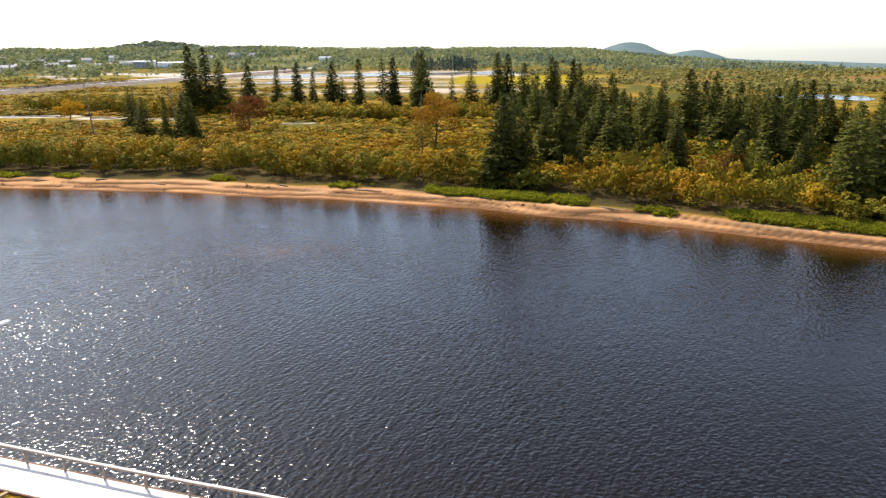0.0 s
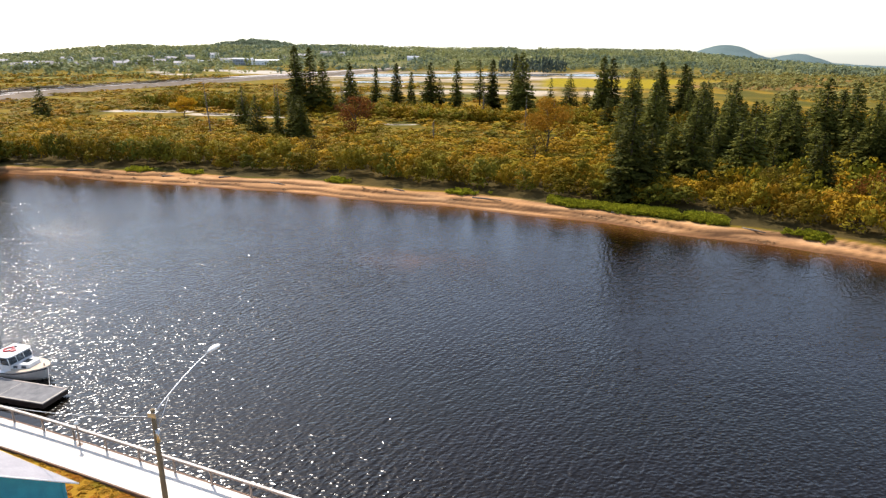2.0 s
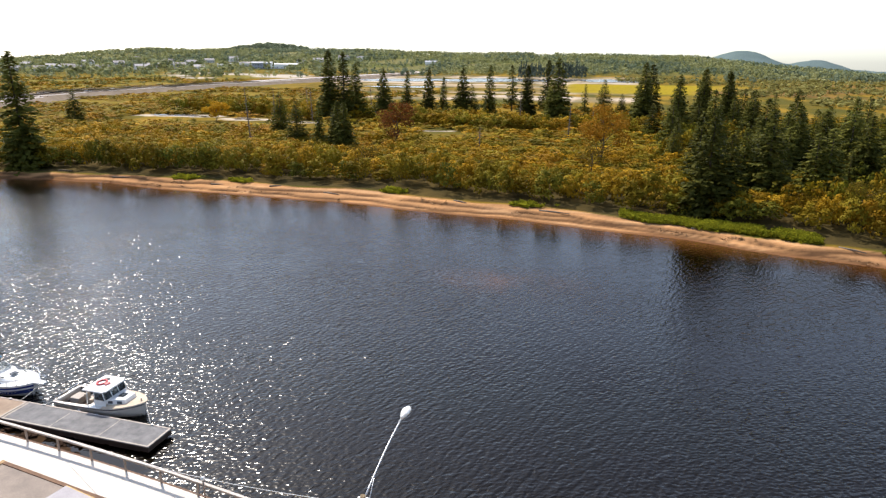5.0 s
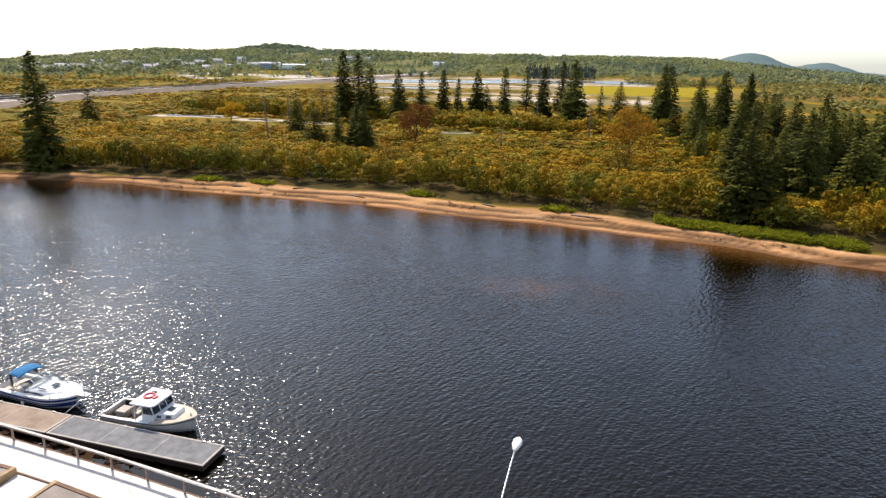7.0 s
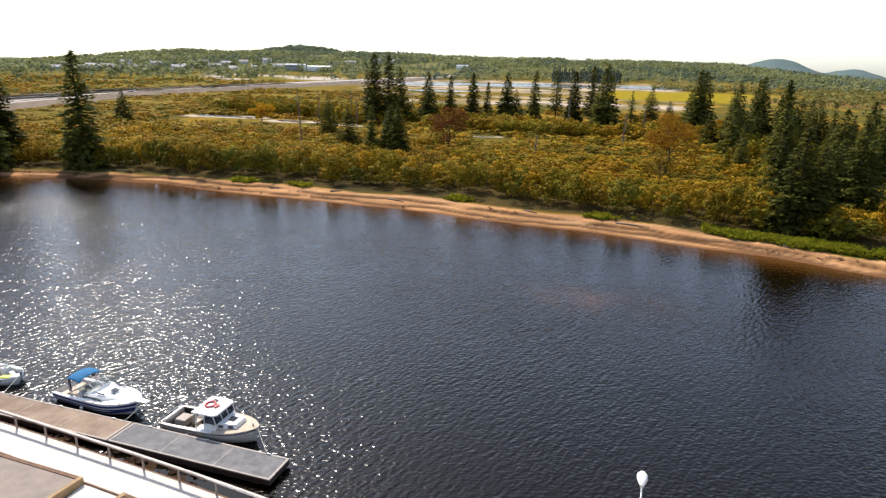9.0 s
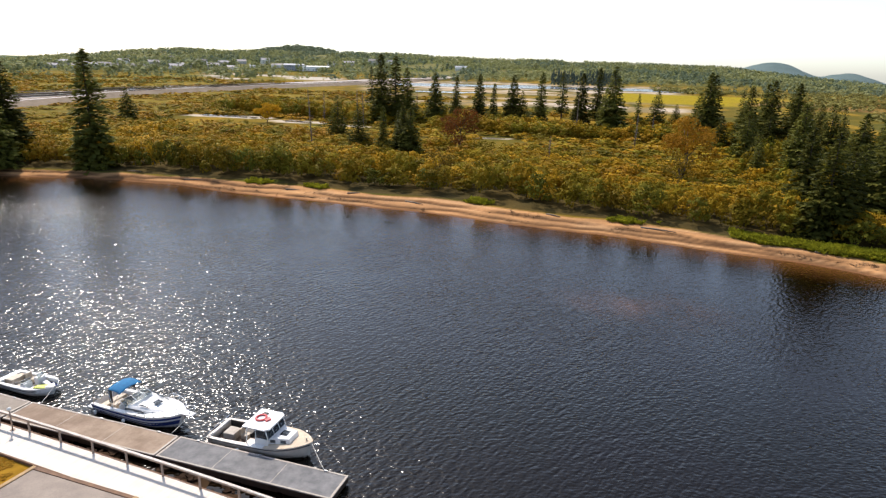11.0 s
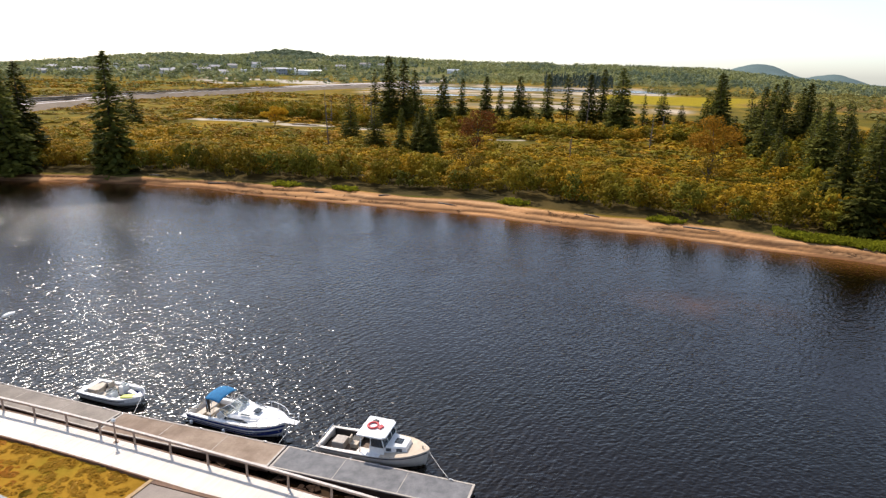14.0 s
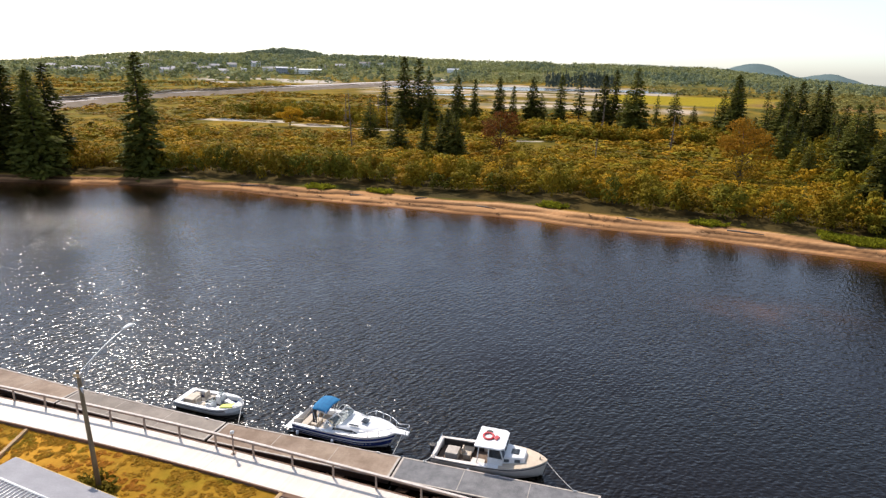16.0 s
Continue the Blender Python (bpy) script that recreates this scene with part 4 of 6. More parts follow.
# the row before the salt flats
for x, y, h, k in ((-114.6, 262.4, 28.4, 0), (-110.0, 264.9, 27.7, 3), (-107.1, 273.1, 23.0, 1), (-94.8, 273.1, 21.5, 1), (-93.2, 306.7, 19.4, 3), (-79.9, 294.9, 20.8, 0), (-74.5, 301.6, 17.0, 3), (-66.4, 306.1, 21.3, 1), (-62.1, 308.4, 13.9, 4), (-53.6, 305.6, 22.4, 3), (-44.7, 326.1, 22.7, 5), (-37.7, 318.1, 14.3, 3), (-35.1, 288.4, 22.7, 0), (-28.1, 335.5, 25.2, 3), (-21.9, 289.0, 25.9, 1), (-25.0, 300.1, 16.5, 2), (-0.8, 327.0, 16.2, 4), (7.5, 324.1, 10.0, 4), (-9.8, 318.4, 14.4, 5), (10.4, 279.7, 16.8, 2), (15.0, 276.8, 23.6, 1), (10.0, 256.5, 24.2, 0)):
    spruce(x, y, h, k)
# single trees in the thicket
for x, y, h, k in ((-96.3, 185.1, 12.5, 4), (-82.9, 179.0, 12.1, 3), (-77.4, 173.2, 13.6, 2), (8.7, 173.3, 9.2, 4), (6.5, 130.8, 16.0, 1), (5.5, 115.4, 16.8, 2), (9.0, 118.5, 13.5, 2), (18.2, 128.6, 17.0, 2), (14.6, 131.0, 13.5, 1), (18.1, 230.9, 20.7, 1), (17.3, 171.2, 18.5, 2), (-111.7, 207.0, 14.0, 4), (-87.0, 178.7, 13.0, 3), (-79.9, 175.7, 13.9, 2)):
    spruce(x, y, h, k)
# front of the spruce wood
for x, y, h, k in ((35.2, 151.4, 15.2, 2), (30.6, 153.6, 16.4, 2), (40.9, 153.3, 16.3, 4), (53.8, 163.9, 19.8, 1), (39.4, 124.4, 11.8, 2), (57.1, 96.4, 16.2, 4), (63.6, 101.5, 16.4, 4), (68.5, 98.0, 15.5, 2), (62.4, 169.7, 18.8, 1), (58.6, 145.1, 17.7, 1), (54.4, 141.6, 15.6, 2), (58.8, 138.9, 15.1, 4), (57.3, 124.5, 17.3, 1), (63.4, 127.5, 16.2, 1), (80.5, 157.5, 16.9, 0), (65.3, 136.3, 16.9, 2), (78.0, 144.1, 13.5, 2), (66.7, 113.6, 15.1, 4), (74.9, 120.9, 13.5, 2), (81.0, 144.0, 14.7, 1), (42.2, 148.3, 14.7, 2), (26.7, 164.7, 17.3, 2), (94.3, 152.1, 14.7, 1)):
    spruce(x, y, h, k)
# inside the spruce wood
for x, y, h, k in ((25.4, 274.7, 17.5, 5), (36.0, 284.6, 20.7, 1), (46.2, 284.4, 19.7, 2), (52.3, 287.3, 14.7, 4), (50.4, 267.8, 14.5, 2), (30.5, 255.4, 22.4, 1), (39.0, 254.8, 21.7, 0), (38.4, 218.9, 16.5, 4), (38.1, 179.8, 18.4, 1), (52.6, 183.5, 16.4, 1), (61.9, 176.2, 16.6, 1)):
    spruce(x, y, h, k)

# more of the wood, where the single trees merge
made = 0
while made < 120:
    x, y = random.uniform(10, 135), random.uniform(95, 270)
    if random.random() < float(forest_mask(x, y)) * 0.9 and y - float(far_shore(x)) > 26 and x < 30 + 0.55 * (y - 60) :
        spruce(x, y, random.uniform(7, 14), random.choice((6, 7, 7, 8)))
        made += 1

# ---- boardwalk, rail and bank wall ----
def along(x0, x1, gap):
    """Places, headings along the deck's outer edge at even steps."""
    pts, x = [], x0
    while x < x1:
        h = math.atan2(float(deck_edge(x + 0.2) - deck_edge(x - 0.2)), 0.4)
        pts.append((x, float(deck_edge(x)), h))
        x += gap * math.cos(h)
    return pts


DECK_WIDE = 2.25
V, F = [], []
NEAR_PLANKS = []
for x, y, h in along(-118, 14, 0.145):
    if -73.5 < x < -32.0:
        NEAR_PLANKS.append((x, y, h))
        continue
    c, s = math.cos(h), math.sin(h)
    jit = random.uniform(-0.012, 0.012)
    b = len(V)
    for dz in (-0.045, 0.0):
        for u, w in ((-0.068, 0.06), (0.068, 0.06), (0.068, -DECK_WIDE), (-0.068, -DECK_WIDE)):
            V.append((x + c * u - s * w, y + s * u + c * w, DECK_Z + dz + jit * 0.3))
    F += [(b + 4, b + 7, b + 6, b + 5), (b, b + 1, b + 5, b + 4), (b + 1, b + 2, b + 6, b + 5), (b + 2, b + 3, b + 7, b + 6), (b + 3, b, b + 4, b + 7)]
F = [f[::-1] for f in F]
boardwalk = thing("boardwalk", "sun-bleached plank boardwalk along the river bank", "boardwalk", kind="structure")
np_mesh("planking", V, F, M_DECK, boardwalk)["kind"] = "stuff"
bm = bmesh.new(); box(bm, -0.068, 0.068, -DECK_WIDE, 0.06, -0.045, 0.0)
first = part("plank", bm, M_DECK, boardwalk)
for i, (x, y, h) in enumerate(NEAR_PLANKS):
    ob = first if i == 0 else new("plank", first.data)
    ob.parent = boardwalk
    ob.matrix_world = pose(x, y, DECK_Z + random.uniform(-0.004, 0.004), 0, 0, math.degrees(h))


def strip(name, x0, x1, off0, off1, z0, z1, mat, parent, label="", gap=1.5):
    """A beam that follows the deck's edge: offsets outward, heights."""
    bm = bmesh.new()
    rows = []
    for x, y, h in along(x0, x1, gap):
        nx, ny = -math.sin(h), math.cos(h)
        rows.append([(x + nx * o, y + ny * o, z) for o, z in ((off0, z0), (off1, z0), (off1, z1), (off0, z1))])
    r = loft(bm, rows, True, False)
    bm.faces.new(r[0]); bm.faces.new(r[-1][::-1])
    bmesh.ops.recalc_face_normals(bm, faces=bm.faces)
    return part(name, bm, mat, parent, label)


strip("inner_edge_beam", -118, 14, -DECK_WIDE - 0.10, -DECK_WIDE, DECK_Z - 0.3, DECK_Z + 0.03, M_TIMBER, boardwalk, "brown timber edge beam")
strip("outer_edge_beam", -118, 14, 0.065, 0.16, DECK_Z - 0.3, DECK_Z + 0.02, M_TIMBER, boardwalk, "brown timber edge beam")
wall = thing("retaining_wall", "dark timber crib wall below the boardwalk", "wall", kind="structure")
for i in range(6):
    strip("wall_timber", -118, 14, 0.10 + 0.09 * (5 - i), 0.36 + 0.09 * (5 - i), -0.75 + 0.31 * i, -0.45 + 0.31 * i, M_TIMBER if i > 2 else M_DARKTIMBER, wall, gap=2.4)

rail = thing("railing", "weathered timber railing with pale top rail", "railing", kind="structure")
strip("top_rail", -118, 14, -0.10, 0.06, DECK_Z + 1.02, DECK_Z + 1.07, M_PALERAIL, rail, "pale flat top rail")
strip("under_rail", -118, 14, -0.03, 0.02, DECK_Z + 0.86, DECK_Z + 1.015, M_RAIL, rail)
bm = bmesh.new()
box(bm, -0.05, 0.05, -0.05, 0.05, 0, 1.02, 0.008)
post = part("post", bm, M_RAIL, rail)
for i, (x, y, h) in enumerate(along(-116.85, 13, 2.85)):
    o = post if i == 0 else new("post", post.data)
    o.parent = rail
    o.matrix_world = pose(x, y, DECK_Z, 0, 0, math.degrees(h))


def rail_lamp(x):
    """A taller post in the rail with a foot plate and a pale cap."""
    h = math.atan2(float(deck_edge(x + 0.2) - deck_edge(x - 0.2)), 0.4)
    ob = thing("tall_rail_post", "tall rail post with a pale cap and foot plate", "post", pose(x, float(deck_edge(x)) - 0.2, DECK_Z, 0, 0, math.degrees(h)), "tall rail posts")
    bm = bmesh.new(); tube(bm, [(0, 0, 0.02), (0, 0, 1.45)], 0.05, 10); part("shaft", bm, M_RAIL, ob)
    bm = bmesh.new(); tube(bm, [(0, 0, 0.003), (0, 0, 0.03)], 0.16, 14); part("foot_plate", bm, M_RAIL, ob)
    bm = bmesh.new(); tube(bm, [(0, 0, 1.44), (0, 0, 1.5), (0, 0, 1.62), (0, 0, 1.68)], [0.06, 0.13, 0.13, 0.04], 12); part("cap", bm, M_LAMPHEAD, ob, "pale rounded cap")


for x in (-37.0, -67.1, -97.0, -7.0):
    rail_lamp(x)

# ---- floating docks ----
def float_dock(x0, y0, x1, y1, wide_, mat, label, seams=3):
    """A float with a plank deck, edge boards and dark billets below; from its far corner line."""
    L = math.hypot(x1 - x0, y1 - y0)
    a = math.degrees(math.atan2(y1 - y0, x1 - x0))
    ob = thing("floating_dock", label, "dock", pose(x0, y0, 0, 0, 0, a), "floating docks")
    V, F = [], []
    n = int((L - 0.3) / 0.142)
    for k in range(n):
        u = 0.15 + (k + 0.5) * (L - 0.3) / n
        b = len(V)
        z = 0.60 + random.uniform(-0.001, 0.001)
        for zz in (z - 0.04, z):
            V += [(u - 0.0685, -wide_ + 0.1, zz), (u + 0.0685, -wide_ + 0.1, zz), (u + 0.0685, -0.1, zz), (u - 0.0685, -0.1, zz)]
        F += [(b + 4, b + 5, b + 6, b + 7), (b, b + 1, b + 5, b + 4), (b + 1, b + 2, b + 6, b + 5), (b + 2, b + 3, b + 7, b + 6), (b + 3, b, b + 4, b + 7)]
    np_mesh("decking", V, F, mat, ob)["kind"] = "stuff"
    for nm, bx in (("edge_board", (0, L, -0.1, 0.02, 0.53, 0.625)), ("edge_board", (0, L, -wide_ - 0.02, -wide_ + 0.1, 0.53, 0.625)), ("end_board", (0.0, 0.15, -wide_ + 0.1, -0.1, 0.53, 0.622)), ("end_board", (L - 0.15, L, -wide_ + 0.1, -0.1, 0.53, 0.622))):
        bm = bmesh.new(); box(bm, *bx, 0.012); part(nm, bm, M_TRIM, ob, "pale worn edge board")
    bm = bmesh.new(); box(bm, 0.02, L - 0.02, -wide_, 0.0, 0.16, 0.528); part("skirt", bm, M_DARKTIMBER, ob, "dark wet timber skirt")
    for k in range(4):
        bm = bmesh.new(); u = 0.5 + k * (L - 1) / 4
        box(bm, u, u + (L - 1) / 4 - 0.35, -wide_ + 0.12, -0.12, -0.25, 0.158, 0.03); part("float_billet", bm, M_DARKTIMBER, ob, "dark wet float")
    for k in range(1, seams):
        bm = bmesh.new(); u = k * L / seams
        box(bm, u - 0.018, u + 0.018, -wide_ + 0.1, -0.1, 0.595, 0.608); part("seam_batten", bm, M_TRIM, ob)
    for k in (0.12, 0.5, 0.88):
        bm = bmesh.new(); u = k * L
        box(bm, u - 0.13, u + 0.13, -0.09, -0.03, 0.66, 0.70, 0.01); box(bm, u - 0.05, u + 0.05, -0.08, -0.04, 0.62, 0.67)
        part("cleat", bm, M_GREYMETAL, ob, "galvanised mooring cleat")
    return ob


DOCK_LINE = [(-123.5, 50.9), (-110.0, 49.2), (-96.7, 47.3), (-83.4, 45.1), (-70.1, 43.35), (-56.9, 42.25), (-44.1, 41.15)]
for i, (mat, lab) in enumerate(((M_FLOATTAN, "tan-grey plank floating dock"), (M_FLOATGREY, "grey plank floating dock"), (M_FLOATBROWN, "worn brown plank floating dock"), (M_FLOATTAN, "tan-grey plank floating dock"), (M_FLOATBROWN, "reddish brown plank floating dock with worn edges"), (M_FLOATGREY, "dark grey plank floating dock with pale edge boards"))):
    (x0, y0), (x1, y1) = DOCK_LINE[i], DOCK_LINE[i + 1]
    float_dock(x0, y0, x1 - 0.12, y1, 2.35, mat, lab)

# ---- lamps on wooden poles ----
def street_lamp(x, y, top, arm, label, lean=(0.0, 0.0)):
    g = 1.25
    ob = thing("street_lamp", label, "street lamp", pose(x, y, g), "street lamps")
    u, v = lean
    bm = bmesh.new(); tube(bm, [(u, v, -0.2), (u * 0.6, v * 0.6, 3), (0, 0, top - g)], [0.15, 0.13, 0.10], 12); part("pole", bm, M_POSTW, ob)
    ax, ay, az = arm
    bm = bmesh.new(); h = top - g - 0.25
    pts = [(0, 0.1, h)]
    for k in range(1, 9):
        q = k / 8
        pts.append((ax * q, 0.1 + (ay - 0.1) * q, h + az * (1.55 * q - 0.55 * q * q)))
    tube(bm, pts, 0.035, 8); part("arm", bm, M_GREYMETAL, ob, "slim curved metal arm")
    bm = bmesh.new(); tube(bm, [(0.0, 0.12, h - 0.9), (ax * 0.28, ay * 0.28, h + az * 0.36)], 0.02, 6); part("brace", bm, M_GREYMETAL, ob)
    d = Vector((ax, ay, 0)).normalized()
    tip = Vector((ax, ay, h + az))
    hd = part_head(tip, d, ob)
    bm = bmesh.new(); box(bm, -0.2, 0.2, -0.12, 0.12, h - 0.12, h + 0.12, 0.02); part("bracket", bm, M_GREYMETAL, ob)
    bm = bmesh.new(); tube(bm, [(0.14, -0.05, h - 1.3), (0.14, -0.05, h - 0.7)], 0.09, 8); part("insulator_box", bm, M_GREYMETAL, ob)
    return ob


def part_head(tip, d, parent):
    side = Vector((-d.y, d.x, 0))
    bm = bmesh.new()
    secs = []
    for q, w, up, dn in ((-0.1, 0.05, 0.05, 0.04), (0.1, 0.12, 0.10, 0.06), (0.35, 0.19, 0.13, 0.08), (0.62, 0.19, 0.11, 0.09), (0.8, 0.10, 0.06, 0.06)):
        c = tip + d * q
        secs.append([c + side * (w * math.cos(a)) + Vector((0, 0, (up if math.sin(a) > 0 else dn) * math.sin(a))) for a in [k * math.tau / 12 for k in range(12)]])
    r = loft(bm, secs, True)
    bm.faces.new(r[0][::-1]); bm.faces.new(r[-1])
    hd = part("lamp_head", bm, M_LAMPHEAD, parent, "pale cobra-head luminaire")
    bm = bmesh.new()
    secs = []
    for q, w in ((0.3, 0.9), (0.7, 0.5), (1.0, 0.05)):
        c = tip + d * 0.42 + Vector((0, 0, -0.07 - 0.1 * q))
        secs.append([c + d * (0.2 * w * math.cos(a)) + side * (0.14 * w * math.sin(a)) for a in [k * math.tau / 12 for k in range(12)]])
    loft(bm, secs, True)
    part("lens_bowl", bm, M_GLASS, hd)
    return hd


street_lamp(-24.3, 24.2, 11.0, (0.4, 4.1, 1.0), "wooden pole street lamp with long curved arm on the lawn")
street_lamp(-73.5, 34.4, 8.7, (0.0, 4.0, 1.1), "wooden pole street lamp beside the boardwalk", (0.65, -0.35))

# overhead cable between the poles
bm = bmesh.new()
a_, b_ = Vector((-24.3, 24.1, 10.7)), Vector((-48.3, 36.05, 2.55))
tube(bm, [a_.lerp(b_, k / 24) - Vector((0, 0, 0.5 * 4 * (k / 24) * (1 - k / 24))) for k in range(25)], 0.018, 5)
tagged(link_mesh("overhead_cable", bm, M_GREYMETAL), "thin grey service cable strung from the lamp pole to the railing", "cable")


# driftwood and a pale boulder on the far beach
def driftwood(x, d, L, a):
    y = float(far_shore(x)) + d
    z = float(ground_height(x, y))
    bm = bmesh.new(); tube(bm, [(-L / 2, 0, 0.1), (0, 0.1, 0.13), (L / 2, -0.05, 0.1)], [0.16, 0.13, 0.06], 7)
    ob = link_mesh("driftwood_log", bm, M_SNAG)
    ob.matrix_world = pose(x, y, z, 0, 0, a)
    tagged(ob, "grey driftwood log stranded on the sandy beach", "log", "driftwood")


for x, d, L, a in ((-19, 5.0, 5.5, -16), (-62, 4.4, 4.0, -20), (-88, 5.2, 3.2, 5), (-112, 4.0, 4.5, 12), (-36, 5.6, 3.0, -30), (4, 4.8, 3.8, -10), (22, 4.2, 3.5, -40), (-128, 4.6, 3.0, 8), (-75, 5.8, 2.4, 30)):
    driftwood(x, d, L, a)


# rubble at the foot of the bank wall
def rock_shape(seed):
    g = np.random.default_rng(seed)
    v = np.array([(x, y, z) for x in (-1, 1) for y in (-1, 1) for z in (-1, 1)], float) * 0.5
    v += g.uniform(-0.22, 0.22, v.shape)
    return v


ROCK_F = np.array([(0, 1, 3, 2), (4, 6, 7, 5), (0, 4, 5, 1), (2, 3, 7, 6), (0, 2, 6, 4), (1, 5, 7, 3)])
V, F = [], []
for k in range(420):
    x = random.uniform(-112, -44.5)
    o = random.uniform(0.3, 2.6)
    y = float(deck_edge(x)) + o
    s = random.uniform(0.15, 0.5)
    v = rock_shape(k) * np.array([s, s * 0.8, s * 0.6])
    a = random.uniform(0, 6.28)
    c, q = math.cos(a), math.sin(a)
    z = float(ground_height(x, y)) + s * 0.12
    F.append(ROCK_F + 8 * len(V))
    V.append(np.stack([x + c * v[:, 0] - q * v[:, 1], y + q * v[:, 0] + c * v[:, 1], z + v[:, 2]], 1))
# wet stones, with the shade between wall and docks put into their colour
M_RUBBLE = surface("wet_shaded_rubble", (0.040, 0.024, 0.015), (0.020, 0.012, 0.008), scale=2, fine=15, rough=0.95, spec=0.05, island=0.4)
rub = np_mesh("bank_rubble", np.concatenate(V), np.concatenate(F), M_RUBBLE)
tagged(rub, "wet rubble between the boardwalk and the docks, darkened for their shade", "rocks", kind="stuff")

# ---- boats ----
def half_beam(q, B, bow=0.62):
    """Half breadth at q of the length from the stern."""
    if q < bow:
        return B / 2 * (0.90 + 0.10 * math.sin(q / bow * math.pi / 2))
    u = (q - bow) / (1 - bow)
    return B / 2 * max(0.0, (1 - u ** 2.1)) ** 0.8


def hull_shell(parent, L, B, zs, zb, mat, stripe=None, label="", chine=0.78, n=26, rake=0.35):
    """Outer skin from keel to sheer with a raked stem, and its stripe just below the sheer."""
    def sheer(q):
        return zs + (zb - zs) * q ** 1.8
    def row(q, levels):
        out = []
        for f, zf in levels:
            z = -0.28 + (sheer(q) + 0.28) * zf
            x = q * L + rake * (zf - 1) * smooth_one((q - 0.55) / 0.45)
            out.append((x, half_beam(q, B) * f, z))
        return out
    levels = [(0.0, 0.0), (0.55 * chine, 0.12), (chine, 0.30), (0.90, 0.55), (0.97, 0.80), (1.0, 1.0)]
    bm = bmesh.new()
    for side in (1, -1):
        rows = [[(x, y * side, z) for x, y, z in row(i / n, levels)] for i in range(n + 1)]
        loft(bm, rows)
    tr = row(0, levels)
    bm.faces.new([bm.verts.new((x, y, z)) for x, y, z in tr] + [bm.verts.new((x, -y, z)) for x, y, z in tr[::-1] if y > 0])
    bmesh.ops.remove_doubles(bm, verts=bm.verts, dist=0.0015)
    bmesh.ops.recalc_face_normals(bm, faces=bm.faces)
    hull = part("hull", bm, mat, parent, label)
    if stripe:
        for s_mat, f0, f1, nm in stripe:
            bm = bmesh.new()
            for side in (1, -1):
                rows = []
                for i in range(n + 1):
                    q = i / n * 0.985
                    a, b = [], []
                    for zf in (f0, f1):
                        k = max(0, min(len(levels) - 2, sum(1 for lv in levels if lv[1] <= zf) - 1))
                        t = (zf - levels[k][1]) / (levels[k + 1][1] - levels[k][1])
                        f = levels[k][0] + (levels[k + 1][0] - levels[k][0]) * t
                        z = -0.28 + (sheer(q) + 0.28) * zf
                        a.append((q * L + rake * (zf - 1) * smooth_one((q - 0.55) / 0.45) + 0.004, (half_beam(q, B) * f + 0.012) * side, z))
                    rows.append(a)
                loft(bm, rows)
            bmesh.ops.recalc_face_normals(bm, faces=bm.faces)
            part(nm, bm, s_mat, hull)
    return sheer


def smooth_one(v):
    v = min(1.0, max(0.0, v))
    return v * v * (3 - 2 * v)


def deck_piece(name, parent, L, B, sheer, q0, q1, inner, mat, drop=0.0, crown=0.04, label="", n=18):
    """Deck between two stations; inner: half width of an opening as a share, or 0 for a full deck."""
    bm = bmesh.new()
    if inner == 0:
        rows = []
        for i in range(n + 1):
            q = q0 + (q1 - q0) * i / n
            hb = half_beam(q, B) * 0.985
            rows.append([(q * L, hb * f, sheer(q) - drop + crown * (1 - f * f)) for f in (-1, -0.6, -0.2, 0.2, 0.6, 1)])
        loft(bm, rows)
    else:
        for side in (1, -1):
            if side < 0:
                bmesh.ops.recalc_face_normals(bm, faces=bm.faces)
                part(name, bm, mat, parent, label)
                bm = bmesh.new()
            rows = []
            for i in range(n + 1):
                q = q0 + (q1 - q0) * i / n
                hb = half_beam(q, B)
                w = min(hb, B / 2 * inner)
                rows.append([(q * L, side * w, sheer(q) + 0.015 - 0.35), (q * L, side * w, sheer(q) + 0.02), (q * L, side * (hb + 0.03), sheer(q) + 0.02), (q * L, side * (hb + 0.03), sheer(q) - 0.05)])
            loft(bm, rows, smooth=False)
    bmesh.ops.recalc_face_normals(bm, faces=bm.faces)
    return part(name, bm, mat, parent, label)


def slab(name, parent, corners, z0, z1, mat, label="", bevel=0.03):
    """A solid from an outline (counter-clockwise) and two heights."""
    bm = bmesh.new()
    lo = [bm.verts.new((x, y, z0)) for x, y in corners]
    hi = [bm.verts.new((x, y, z1)) for x, y in corners]
    bm.faces.new(lo[::-1]); bm.faces.new(hi)
    for k in range(len(lo)):
        j = (k + 1) % len(lo)
        bm.faces.new((lo[k], lo[j], hi[j], hi[k]))
    if bevel:
        bmesh.ops.bevel(bm, geom=list(bm.edges), offset=bevel, segments=2, affect="EDGES", profile=0.6)
    return part(name, bm, mat, parent, label)


def rect(x0, x1, y):
    return [(x0, -y), (x1, -y), (x1, y), (x0, y)]


def taper(x0, x1, y0, y1):
    return [(x0, -y0), (x1, -y1), (x1, y1), (x0, y0)]


def frustum(name, parent, low, high, z0, z1, mat, label="", bevel=0.03):
    bm = bmesh.new()
    lo = [bm.verts.new((x, y, z0)) for x, y in low]
    hi = [bm.verts.new((x, y, z1)) for x, y in high]
    bm.faces.new(lo[::-1]); bm.faces.new(hi)
    for k in range(len(lo)):
        j = (k + 1) % len(lo)
        bm.faces.new((lo[k], lo[j], hi[j], hi[k]))
    if bevel:
        bmesh.ops.bevel(bm, geom=list(bm.edges), offset=bevel, segments=2, affect="EDGES", profile=0.6)
    return part(name, bm, mat, parent, label)


